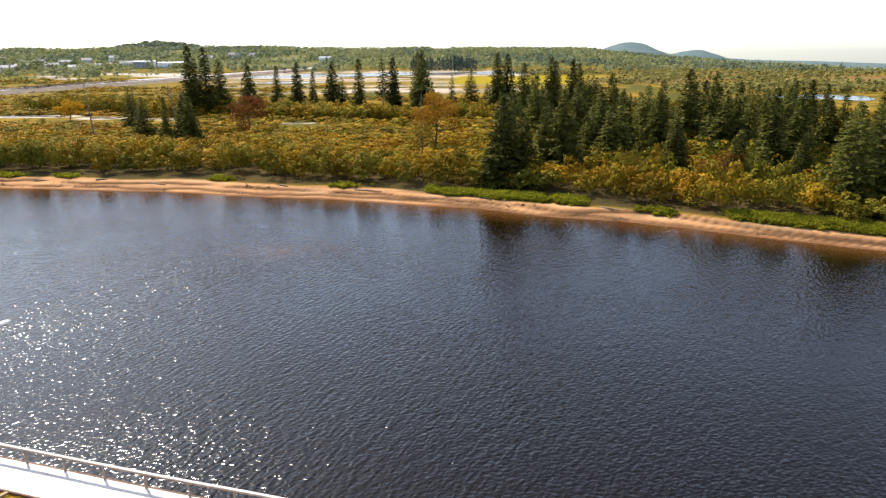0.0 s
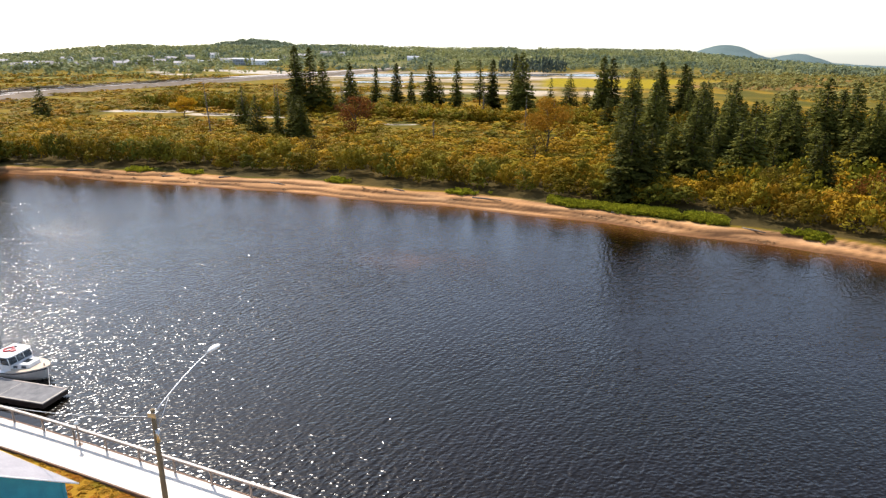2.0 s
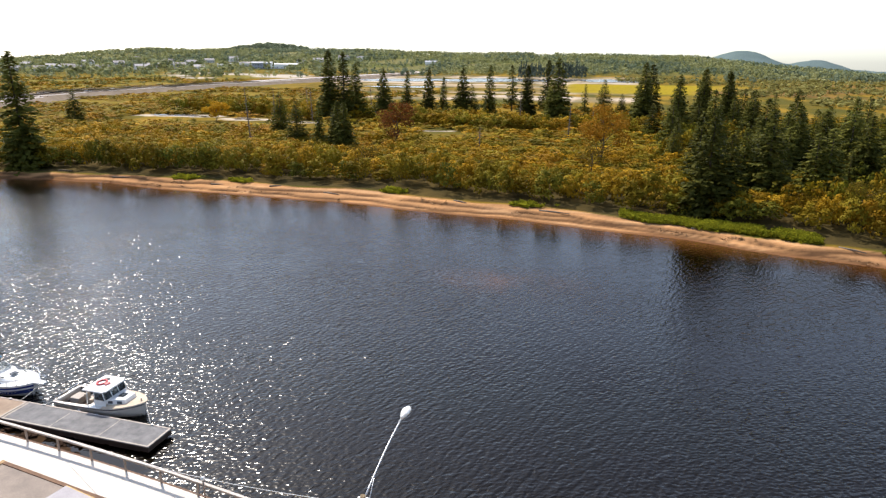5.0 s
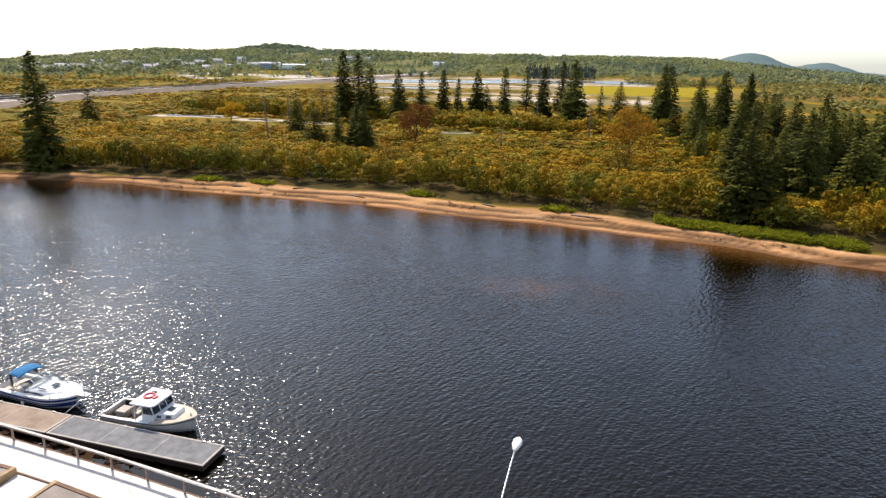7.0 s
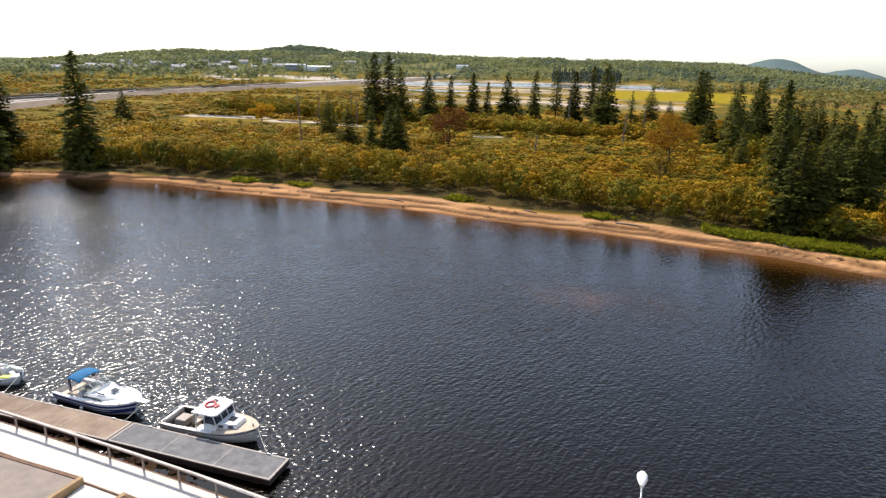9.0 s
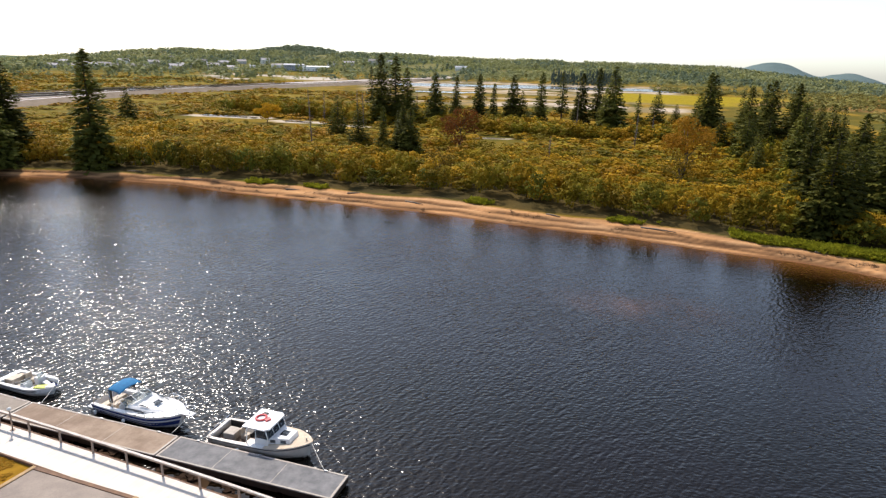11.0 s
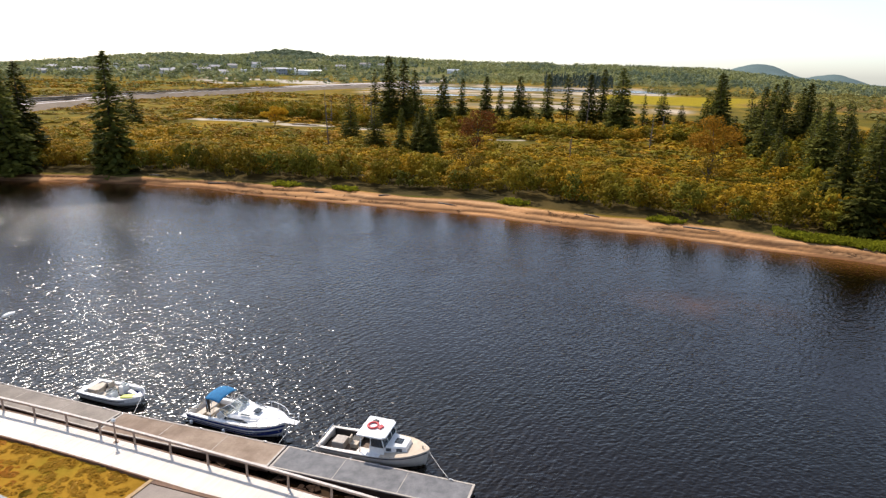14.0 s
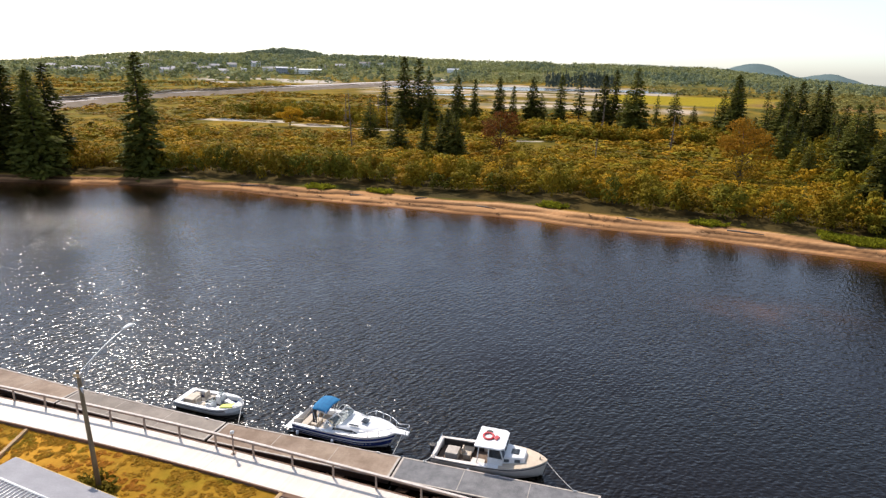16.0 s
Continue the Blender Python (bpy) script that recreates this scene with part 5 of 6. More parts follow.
def pane(name, parent, pts, mat, thick=0.02, label=""):
    """A flat plate with thickness through four points."""
    p = [Vector(q) for q in pts]
    n = (p[1] - p[0]).cross(p[2] - p[0]).normalized() * thick
    bm = bmesh.new()
    a = [bm.verts.new(q - n * 0.5) for q in p]
    b = [bm.verts.new(q + n * 0.5) for q in p]
    bm.faces.new(a[::-1]); bm.faces.new(b)
    for k in range(len(p)):
        j = (k + 1) % len(p)
        bm.faces.new((a[k], a[j], b[j], b[k]))
    return part(name, bm, mat, parent, label)


def pipe(name, parent, pts, r, mat, label=""):
    bm = bmesh.new(); tube(bm, pts, r, 8)
    return part(name, bm, mat, parent, label)


def seat(parent, x, y, z, mat, w=0.55, turn=1):
    """Boat seat with cushion and back."""
    bm = bmesh.new(); box(bm, x - 0.27, x + 0.27, y - w / 2, y + w / 2, z, z + 0.34, 0.05)
    st = part("seat", bm, mat, parent)
    bm = bmesh.new(); box(bm, x - 0.30 * turn - 0.06, x - 0.30 * turn + 0.06, y - w / 2, y + w / 2, z + 0.28, z + 0.78, 0.05)
    part("backrest", bm, mat, st)


def fender(parent, x, y, z):
    bm = bmesh.new(); tube(bm, [(x, y, z - 0.3), (x, y, z - 0.24), (x, y, z), (x, y, z + 0.06)], [0.04, 0.1, 0.1, 0.03], 10)
    part("fender", bm, M_WHITE, parent, "white boat fender")


def work_boat(m):
    ob = thing("work_boat", "cream and white cabin work boat moored at the dock", "boat", m, "moored boats")
    L, B = 7.5, 2.55
    sh = hull_shell(ob, L, B, 0.72, 1.22, M_CREAM, ((M_DARKLINE, 0.86, 0.93, "rub_stripe"), (M_REDBOTTOM, 0.0, 0.30, "bottom_paint")), "cream painted hull")
    deck_piece("side_deck", ob, L, B, sh, 0.0, 0.42, 0.80, M_CREAM, label="cream side decks")
    deck_piece("foredeck", ob, L, B, sh, 0.60, 0.995, 0, M_SANDDECK, 0.0, 0.05, "sandy non-slip foredeck")
    deck_piece("side_walk", ob, L, B, sh, 0.42, 0.60, 0.74, M_WHITE)
    slab("transom_deck", ob, rect(0.0, 0.28, B * 0.44), 0.50, 0.76, M_CREAM, bevel=0.03)
    slab("cockpit_floor", ob, rect(0.25, 4.6, B * 0.41), 0.12, 0.20, M_COCKPIT, "worn brown cockpit floor", 0)
    slab("cockpit_lining", ob, [(0.28, -B * 0.405), (3.1, -B * 0.405), (3.1, -B * 0.385), (0.28, -B * 0.385)], 0.20, 0.72, M_DARK, bevel=0)
    slab("cockpit_lining", ob, [(0.28, B * 0.385), (3.1, B * 0.385), (3.1, B * 0.405), (0.28, B * 0.405)], 0.20, 0.72, M_DARK, bevel=0)
    slab("engine_box", ob, rect(0.75, 1.6, 0.42), 0.20, 0.72, M_TRIM, "grey-brown engine box", 0.04)
    slab("fish_box", ob, [(1.75, 0.25), (2.5, 0.25), (2.5, 0.95), (1.75, 0.95)], 0.2, 0.52, M_DARK, bevel=0.03)
    seat(ob, 2.15, 0.15, 0.20, M_BEIGE, 0.45)
    slab("hatch_board", ob, [(2.5, -0.9), (3.4, -0.9), (3.4, 0.1), (2.5, 0.1)], 0.2, 0.32, M_CREAM, "cream locker lid", 0.03)
    # wheelhouse
    x0, x1 = 3.1, 4.75
    hw = 0.98
    frustum("trunk_cabin", ob, taper(4.55, 6.15, 0.86, 0.56), taper(4.55, 6.05, 0.78, 0.48), 0.80, 1.42, M_WHITE, "white trunk cabin", 0.06)
    pane("hatch", ob, [(5.15, -0.26, 1.438), (5.65, -0.26, 1.438), (5.65, 0.26, 1.438), (5.15, 0.26, 1.438)], M_GLASS, 0.03, "dark tinted deck hatch")
    for s in (1, -1):
        for xx in (4.75, 5.45):
            yy = (0.86 - (xx + 0.15 - 4.55) * 0.1875) * s - 0.028 * s
            pane("porthole", ob, [(xx, yy + 0.010 * s, 1.08), (xx + 0.36, yy - 0.055 * s, 1.08), (xx + 0.36, yy - 0.078 * s, 1.28), (xx, yy - 0.012 * s, 1.28)], M_GLASS, 0.03)
        slab("house_side", ob, [(3.75, s * hw - 0.03), (4.75, s * hw - 0.03), (4.75, s * hw + 0.03), (3.75, s * hw + 0.03)], 0.72, 1.38, M_WHITE, bevel=0.012)
        pane("side_window", ob, [(3.85, s * hw * 0.99, 1.40), (4.70, s * hw * 0.99, 1.40), (4.52, s * hw * 0.96, 1.97), (3.85, s * hw * 0.96, 1.97)], M_GLASS, 0.02)
        for a, b in (((3.8, s * hw, 1.38), (3.8, s * hw * 0.96, 2.05)), ((4.75, s * hw, 1.38), (4.55, s * hw * 0.96, 2.05)), ((3.05, s * hw, 0.74), (3.15, s * hw * 0.96, 2.05))):
            pipe("window_post", ob, [a, b], 0.035, M_WHITE)
    slab("house_front", ob, [(4.72, -hw), (4.78, -hw), (4.78, hw), (4.72, hw)], 1.1, 1.41, M_WHITE, bevel=0.012)
    for k in range(3):
        ya, yb = -0.92 + k * 0.62, -0.92 + k * 0.62 + 0.56
        pane("windscreen", ob, [(4.77, ya, 1.43), (4.77, yb, 1.43), (4.58, yb * 0.97, 1.99), (4.58, ya * 0.97, 1.99)], M_GLASS, 0.02)
    for k in range(1, 3):
        y = -0.95 + k * 0.62
        pipe("mullion", ob, [(4.78, y, 1.41), (4.58, y, 2.05)], 0.03, M_WHITE)
    slab("roof", ob, [(2.85, -1.08), (4.55, -1.06), (4.82, -0.85), (4.82, 0.85), (4.55, 1.06), (2.85, 1.08)], 2.05, 2.17, M_WHITE, "white wheelhouse roof", 0.045)
    slab("helm_console", ob, [(4.2, -0.9), (4.7, -0.9), (4.7, 0.9), (4.2, 0.9)], 0.2, 1.25, M_BEIGE, bevel=0.03)
    bm = bmesh.new()
    rows = []
    for k in range(25):
        a = k * math.tau / 24
        c = Vector((3.55 + 0.33 * math.cos(a), 0.05 + 0.33 * math.sin(a), 2.23))
        o = Vector((math.cos(a), math.sin(a), 0))
        rows.append([c + o * (0.075 * math.cos(b)) + Vector((0, 0, 0.06 * math.sin(b))) for b in [j * math.tau / 8 for j in range(8)]])
    loft(bm, rows, True)
    bmesh.ops.remove_doubles(bm, verts=bm.verts, dist=0.001)
    part("life_ring", bm, M_RED, ob, "red life ring lying on the roof")
    slab("roof_bag", ob, [(3.9, -0.1), (4.15, -0.25), (4.3, 0.1), (4.05, 0.25)], 2.17, 2.27, M_RED, bevel=0.03)
    slab("roof_bag", ob, [(3.3, 0.5), (3.6, 0.42), (3.75, 0.62), (3.45, 0.72)], 2.17, 2.25, M_DARK, bevel=0.03)
    pipe("bow_post", ob, [(7.0, 0, 1.15), (7.0, 0, 1.42)], 0.05, M_BEIGE)
    pipe("stern_rail", ob, [(0.1, -1.05, 0.76), (0.1, -1.05, 1.0), (0.1, 1.05, 1.0), (0.1, 1.05, 0.76)], 0.025, M_CHROME)
    slab("outboard_motor", ob, [(-0.35, -0.2), (0.0, -0.2), (0.0, 0.2), (-0.35, 0.2)], 0.3, 0.85, M_DARK, bevel=0.06)
    fender(ob, 2.6, -1.36, 0.5)
    return ob


def cabin_cruiser(m):
    ob = thing("cabin_cruiser", "white and navy cabin cruiser with blue canvas top", "boat", m, "moored boats")
    L, B = 7.7, 2.6
    sh = hull_shell(ob, L, B, 0.92, 1.28, M_WHITE, ((M_NAVY, 0.40, 0.66, "navy_band"), (M_NAVY, 0.76, 0.90, "navy_stripe"), (M_NAVY, 0.02, 0.30, "bottom_paint")), "white hull with navy bands", rake=0.75)
    deck_piece("side_deck", ob, L, B, sh, 0.0, 0.46, 0.78, M_WHITE)
    deck_piece("foredeck", ob, L, B, sh, 0.42, 0.99, 0, M_WHITE, -0.01, 0.10, "white foredeck")
    # raised cabin top, highest at the windscreen
    bm = bmesh.new()
    rows = []
    for i in range(11):
        q = i / 10
        x = 3.35 + 3.1 * q
        hw = 1.02 * (1 - q ** 2.4) ** 0.7 + 0.04
        h = sh(x / L) + 0.06 + 0.46 * (1 - q ** 1.6)
        base = sh(x / L) + 0.02
        rows.append([(x, -hw - 0.06, base), (x, -hw * 0.9, h - 0.07), (x, -hw * 0.55, h), (x, 0, h + 0.03), (x, hw * 0.55, h), (x, hw * 0.9, h - 0.07), (x, hw + 0.06, base)])
    r = loft(bm, rows)
    bm.faces.new(r[0]); bm.faces.new(r[-1][::-1])
    bmesh.ops.recalc_face_normals(bm, faces=bm.faces)
    cab = part("cabin_top", bm, M_WHITE, ob, "smooth white cabin top")
    pane("hatch", cab, [(4.95, -0.24, 1.60), (5.4, -0.24, 1.545), (5.4, 0.24, 1.545), (4.95, 0.24, 1.60)], M_GLASS, 0.04, "dark deck hatch")
    for s in (1, -1):
        pane("vent_window", cab, [(4.35, 0.70 * s, 1.60), (5.0, 0.62 * s, 1.53), (5.0, 0.70 * s, 1.50), (4.35, 0.80 * s, 1.57)], M_GLASS, 0.05)
        pane("cabin_window", cab, [(3.2, 1.075 * s, 1.10), (5.1, 0.985 * s, 1.16), (4.7, 0.965 * s, 1.30), (3.3, 1.015 * s, 1.28)], M_GLASS, 0.05)
    # cockpit
    slab("cockpit_floor", ob, rect(0.3, 3.4, B * 0.40), 0.30, 0.36, M_BEIGE, "beige cockpit floor", 0)
    for s in (1, -1):
        slab("cockpit_lining", ob, [(0.3, s * B * 0.40 - 0.02), (3.4, s * B * 0.40 - 0.02), (3.4, s * B * 0.40 + 0.02), (0.3, s * B * 0.40 + 0.02)], 0.36, 0.92, M_BEIGE, bevel=0)
    seat(ob, 2.7, -0.55, 0.36, M_WHITE, 0.6)
    seat(ob, 2.7, 0.55, 0.36, M_WHITE, 0.6)
    slab("bench", ob, rect(0.45, 1.0, 0.95), 0.36, 0.74, M_BEIGE, "tan stern bench", 0.05)
    slab("engine_cover", ob, rect(1.0, 1.5, 0.45), 0.36, 0.66, M_BEIGE, bevel=0.05)
    slab("swim_platform", ob, rect(-0.75, 0.02, 0.95), 0.28, 0.36, M_WHITE, "white swim platform", 0.03)
    slab("outdrive", ob, rect(-0.55, -0.1, 0.22), -0.2, 0.62, M_WHITE, bevel=0.07)
    # windscreen: raked panes in a white frame
    base = [(3.35, -1.08, 1.34), (3.95, -0.62, 1.72), (4.05, 0.0, 1.77), (3.95, 0.62, 1.72), (3.35, 1.08, 1.34)]
    top = [(2.75, -1.02, 1.72), (3.38, -0.60, 2.06), (3.45, 0.0, 2.10), (3.38, 0.60, 2.06), (2.75, 1.02, 1.72)]
    for k in range(4):
        pane("windscreen", ob, [base[k], base[k + 1], top[k + 1], top[k]], M_CLEARGLASS, 0.012)
        pipe("windscreen_frame", ob, [top[k], top[k + 1]], 0.022, M_WHITE)
    for k in range(5):
        pipe("windscreen_frame", ob, [base[k], top[k]], 0.022, M_WHITE)
    for s in (1, -1):
        pipe("windscreen_frame", ob, [top[0 if s < 0 else 4], (2.2, 1.06 * s, 1.0)], 0.022, M_WHITE)
    # blue top on bows, with a slack curve
    bm = bmesh.new()
    rows = []
    for i in range(9):
        q = i / 8
        x = 1.5 + 1.2 * q
        z = 2.55 - 0.10 * (2 * q - 1) ** 2 - 0.10 * q
        rows.append([(x, y * 0.90, z - 0.20 * abs(y) ** 3.0) for y in (-1, -0.85, -0.5, 0, 0.5, 0.85, 1)] + [(x, y * 0.90, z - 0.035 - 0.20 * abs(y) ** 3.0) for y in (1, 0.85, 0.5, 0, -0.5, -0.85, -1)])
    r = loft(bm, rows, True)
    bm.faces.new(r[0]); bm.faces.new(r[-1][::-1])
    bmesh.ops.recalc_face_normals(bm, faces=bm.faces)
    part("canopy", bm, M_BLUECANVAS, ob, "bright blue canvas top")
    for s in (1, -1):
        for xt in (1.55, 2.1, 2.65):
            pipe("canopy_bow", ob, [(2.05, 1.1 * s, 0.95), (xt, 0.88 * s, 2.3)], 0.018, M_CHROME)
        pipe("arch_rail", ob, [(0.15, 1.1 * s, 0.95), (0.3, 1.12 * s, 1.35), (1.0, 1.12 * s, 1.45), (1.55, 0.89 * s, 2.3)], 0.028, M_BEIGE)
    pane("canopy_side", ob, [(1.55, 0.89, 1.55), (2.0, 0.89, 1.55), (2.0, 0.89, 2.26), (1.55, 0.89, 2.3)], M_DARK, 0.01)
    pane("canopy_side", ob, [(1.55, -0.89, 1.2), (1.9, -0.89, 1.2), (1.9, -0.89, 2.26), (1.55, -0.89, 2.3)], M_DARK, 0.01)
    # bow rail and pulpit
    slab("pulpit", ob, taper(7.2, 8.45, 0.30, 0.2), 1.27, 1.34, M_WHITE, "white bow pulpit", 0.02)
    for s in (1, -1):
        pts = []
        for i in range(11):
            q = 0.56 + 0.43 * i / 10
            pts.append((q * L, s * (half_beam(q, B) * 0.95 + 0.05), sh(q) + 0.50 * smooth_one(i / 3)))
        pts += [(8.35, s * 0.24, 1.85)]
        pipe("bow_rail", ob, pts, 0.022, M_WHITERAIL)
        for i in (3, 5, 7, 9):
            x, y, z = pts[i]
            pipe("stanchion", ob, [(x, y, sh(x / L)), (x, y, z)], 0.018, M_WHITERAIL)
    pipe("bow_rail", ob, [(8.35, -0.24, 1.85), (8.5, 0, 1.85), (8.35, 0.24, 1.85)], 0.022, M_WHITERAIL)
    for s in (1, -1):
        pipe("stanchion", ob, [(8.3, 0.2 * s, 1.33), (8.35, 0.24 * s, 1.85)], 0.018, M_WHITERAIL)
    fender(ob, 3.4, -1.42, 0.55)
    fender(ob, 0.6, -1.36, 0.55)
    return ob


def runabout(m):
    ob = thing("runabout", "small open white bowrider with lime bow cushion", "boat", m, "moored boats")
    L, B = 5.4, 2.1
    sh = hull_shell(ob, L, B, 0.62, 0.80, M_WHITE, ((M_NAVY, 0.0, 0.70, "navy_bottom"), (M_DARKLINE, 0.76, 0.84, "dark_stripe")), "white hull with dark bottom", rake=0.45)
    deck_piece("gunwale", ob, L, B, sh, 0.0, 0.985, 0.76, M_WHITE, label="white gunwales")
    slab("floor", ob, [(0.2, -0.74), (3.5, -0.76), (4.6, -0.40), (4.6, 0.40), (3.5, 0.76), (0.2, 0.74)], 0.16, 0.22, M_DARK, "dark carpeted floor", 0)
    slab("stern_deck", ob, rect(0.0, 0.45, 0.92), 0.45, 0.66, M_WHITE, bevel=0.04)
    slab("motor_cover", ob, rect(0.4, 1.25, 0.42), 0.22, 0.66, M_BEIGE, "beige motor cover", 0.06)
    slab("stern_seat", ob, [(0.4, 0.45), (0.95, 0.45), (0.95, 0.78), (0.4, 0.78)], 0.22, 0.55, M_BEIGE, bevel=0.05)
    seat(ob, 2.1, 0.45, 0.22, M_BEIGE, 0.5)
    seat(ob, 2.1, -0.45, 0.22, M_BEIGE, 0.5)
    for s in (1, -1):
        slab("console", ob, [(2.75, 0.2 * s if s > 0 else -0.82), (3.2, 0.2 * s if s > 0 else -0.78), (3.2, 0.78 if s > 0 else -0.2), (2.75, 0.82 if s > 0 else -0.2)], 0.22, 0.92, M_WHITE, bevel=0.04)
        pane("windscreen", ob, [(3.25, 0.22 * s, 0.92), (3.0, 0.86 * s, 0.86), (2.8, 0.86 * s, 1.14), (3.05, 0.22 * s, 1.22)], M_CLEARGLASS, 0.012)
        pipe("windscreen_frame", ob, [(3.05, 0.22 * s, 1.22), (2.8, 0.86 * s, 1.14), (2.0, 0.9 * s, 0.84)], 0.016, M_WHITERAIL)
        slab("bow_seat", ob, [(3.4, 0.35 * s if s > 0 else -0.72), (4.5, 0.12 * s if s > 0 else -0.36), (4.5, 0.36 if s > 0 else -0.12), (3.4, 0.72 if s > 0 else -0.35)], 0.3, 0.56, M_WHITE, bevel=0.05)
    slab("bow_cushion", ob, [(3.75, -0.60), (4.6, -0.30), (4.75, 0.02), (4.5, 0.2), (3.7, -0.2)], 0.56, 0.68, M_LIME, "lime green cushion", 0.05)
    slab("bow_deck", ob, [(4.7, -0.36), (5.2, -0.1), (5.25, 0), (5.2, 0.1), (4.7, 0.36)], 0.62, 0.80, M_WHITE, bevel=0.03)
    return ob


M_DARKLINE = surface("dark_rubrail", (0.06, 0.06, 0.07), (0.04, 0.04, 0.05), scale=3, fine=30, rough=0.5, bump=0.02)
M_REDBOTTOM = surface("bottom_paint", (0.05, 0.035, 0.03), (0.03, 0.02, 0.02), scale=3, fine=30, rough=0.6)
M_SANDDECK = surface("sand_deck_paint", (0.58, 0.47, 0.35), (0.48, 0.39, 0.29), scale=2, fine=60, rough=0.8)
M_WHITERAIL = surface("bright_rail", (0.75, 0.75, 0.75), (0.6, 0.6, 0.6), scale=3, fine=30, rough=0.25, metal=0.5, bump=0)
M_CLEARGLASS, _nt, _bs = material("clear_screen")
_bs.inputs["Base Color"].default_value = (0.42, 0.46, 0.46, 1)
_bs.inputs["Roughness"].default_value = 0.03
_bs.inputs["Transmission Weight"].default_value = 0.85
_bs.inputs["IOR"].default_value = 1.2
work_boat(pose(-55.0, 43.85, 0, 0, 0, -4.5)).scale = (1, 1.12, 0.97)
cabin_cruiser(pose(-65.3, 45.25, 0, 0, 0, -8.5)).scale = (1, 1.12, 0.97)
runabout(pose(-75.45, 46.25, 0, 0, 0, -7.0)).scale = (1, 1.15, 0.95)


def rope(pts, label):
    bm = bmesh.new(); tube(bm, pts, 0.022, 6)
    return tagged(link_mesh("mooring_rope", bm, M_ROPE), label, "rope", "mooring ropes")


def sag(a, b, drop, n=8):
    a, b = Vector(a), Vector(b)
    return [a.lerp(b, k / n) - Vector((0, 0, drop * 4 * (k / n) * (1 - k / n))) for k in range(n + 1)]


rope(sag((-47.9, 43.55, 1.25), (-45.9, 41.25, 0.70), 0.12), "pale rope from the work boat's bow to the dock")
rope(sag((-54.8, 43.0, 0.8), (-55.4, 42.05, 0.70), 0.05), "pale rope from the work boat's stern to the dock")
rope(sag((-57.4, 44.2, 1.25), (-57.6, 42.25, 0.70), 0.1), "pale rope from the cruiser's bow to the dock")
rope(sag((-70.2, 45.6, 0.85), (-69.2, 43.2, 0.70), 0.06), "pale rope from the small boat's bow to the dock")

# ---- lawn side of the boardwalk ----
def inner(x, extra=0.0):
    return float(deck_edge(x)) - DECK_WIDE - 0.12 - extra


def framed_pad(x0, x1, depth, top, label):
    """A raised concrete pad inside a heavy timber frame, against the boardwalk."""
    ob = thing("terrace_pad", label, "terrace", pose(0, 0, 0), "terrace pads")
    n = 8
    ends = top
    xs = [x0 + (x1 - x0) * k / n for k in range(n + 1)]
    lift = lambda x: ends[0] + (ends[1] - ends[0]) * (x - x0) / (x1 - x0)
    sl = [-math.sin(math.atan2(inner(x + 0.2) - inner(x - 0.2), 0.4)) for x in xs]
    cl = [math.cos(math.atan2(inner(x + 0.2) - inner(x - 0.2), 0.4)) for x in xs]
    bm = bmesh.new()
    rows = []
    for x, s, c in zip(xs, sl, cl):
        y = inner(x)
        rows.append([(x + s * o, y + c * o, z) for o, z in ((-0.28, 1.1), (-0.28, lift(x) - 0.05), (-depth, lift(x) - 0.05), (-depth, 1.1))])
    r = loft(bm, rows, True, False); bm.faces.new(r[0]); bm.faces.new(r[-1][::-1])
    bmesh.ops.recalc_face_normals(bm, faces=bm.faces)
    part("slab", bm, M_CONCRETE, ob, "brownish grey concrete slab")
    bm = bmesh.new()
    rows = []
    for x, s, c in zip(xs, sl, cl):
        y = inner(x)
        rows.append([(x + s * o, y + c * o, z) for o, z in ((-0.02, 1.1), (-0.02, lift(x)), (-0.26, lift(x)), (-0.26, 1.1))])
    r = loft(bm, rows, True, False); bm.faces.new(r[0]); bm.faces.new(r[-1][::-1])
    bmesh.ops.recalc_face_normals(bm, faces=bm.faces)
    part("front_beam", bm, M_TIMBER, ob, "brown timber beam")
    for k in (0, n):
        x, y, s, c = xs[k], inner(xs[k]), sl[k], cl[k]
        a = math.degrees(math.atan2(-s, c))
        bm = bmesh.new(); box(bm, -0.13, 0.13, -depth, -0.01, 1.05, lift(x) + 0.02, 0.015, pose(x, y, 0, 0, 0, a)); part("side_beam", bm, M_PADWOOD, ob, "sunlit timber beam")
    return ob


# lighter copy of the brown timber, with sunlight put into its colour
M_PADWOOD = surface("sunlit_timber", (0.42, 0.28, 0.14), (0.30, 0.19, 0.09), scale=2, fine=25, rough=0.85)
framed_pad(-62.5, -54.35, 8.0, (1.45, 1.85), "raised concrete terrace pad framed in timber beside the boardwalk")
framed_pad(-50.9, -42.4, 8.0, (1.85, 1.5), "raised concrete terrace pad framed in timber near the kiosk")
bm = bmesh.new()
xs = np.linspace(-54.2, -51.05, 24)
for i, x in enumerate(xs):
    y = inner(float(x))
    box(bm, x - 0.063, x + 0.063, y - 9, y - 0.02, 1.34, 1.40)
tagged(link_mesh("boardwalk_branch", bm, M_DECK), "pale plank branch leading off the boardwalk", "boardwalk", kind="structure")


def timber(x0, y0, x1, y1, z, label):
    L = math.hypot(x1 - x0, y1 - y0)
    bm = bmesh.new(); box(bm, 0, L, -0.11, 0.11, -0.12, 0.12, 0.02, pose(x0, y0, z, 0, 0, math.degrees(math.atan2(y1 - y0, x1 - x0))))
    return tagged(link_mesh("landscape_timber", bm, M_PADWOOD), label, "timber", "landscape timbers")


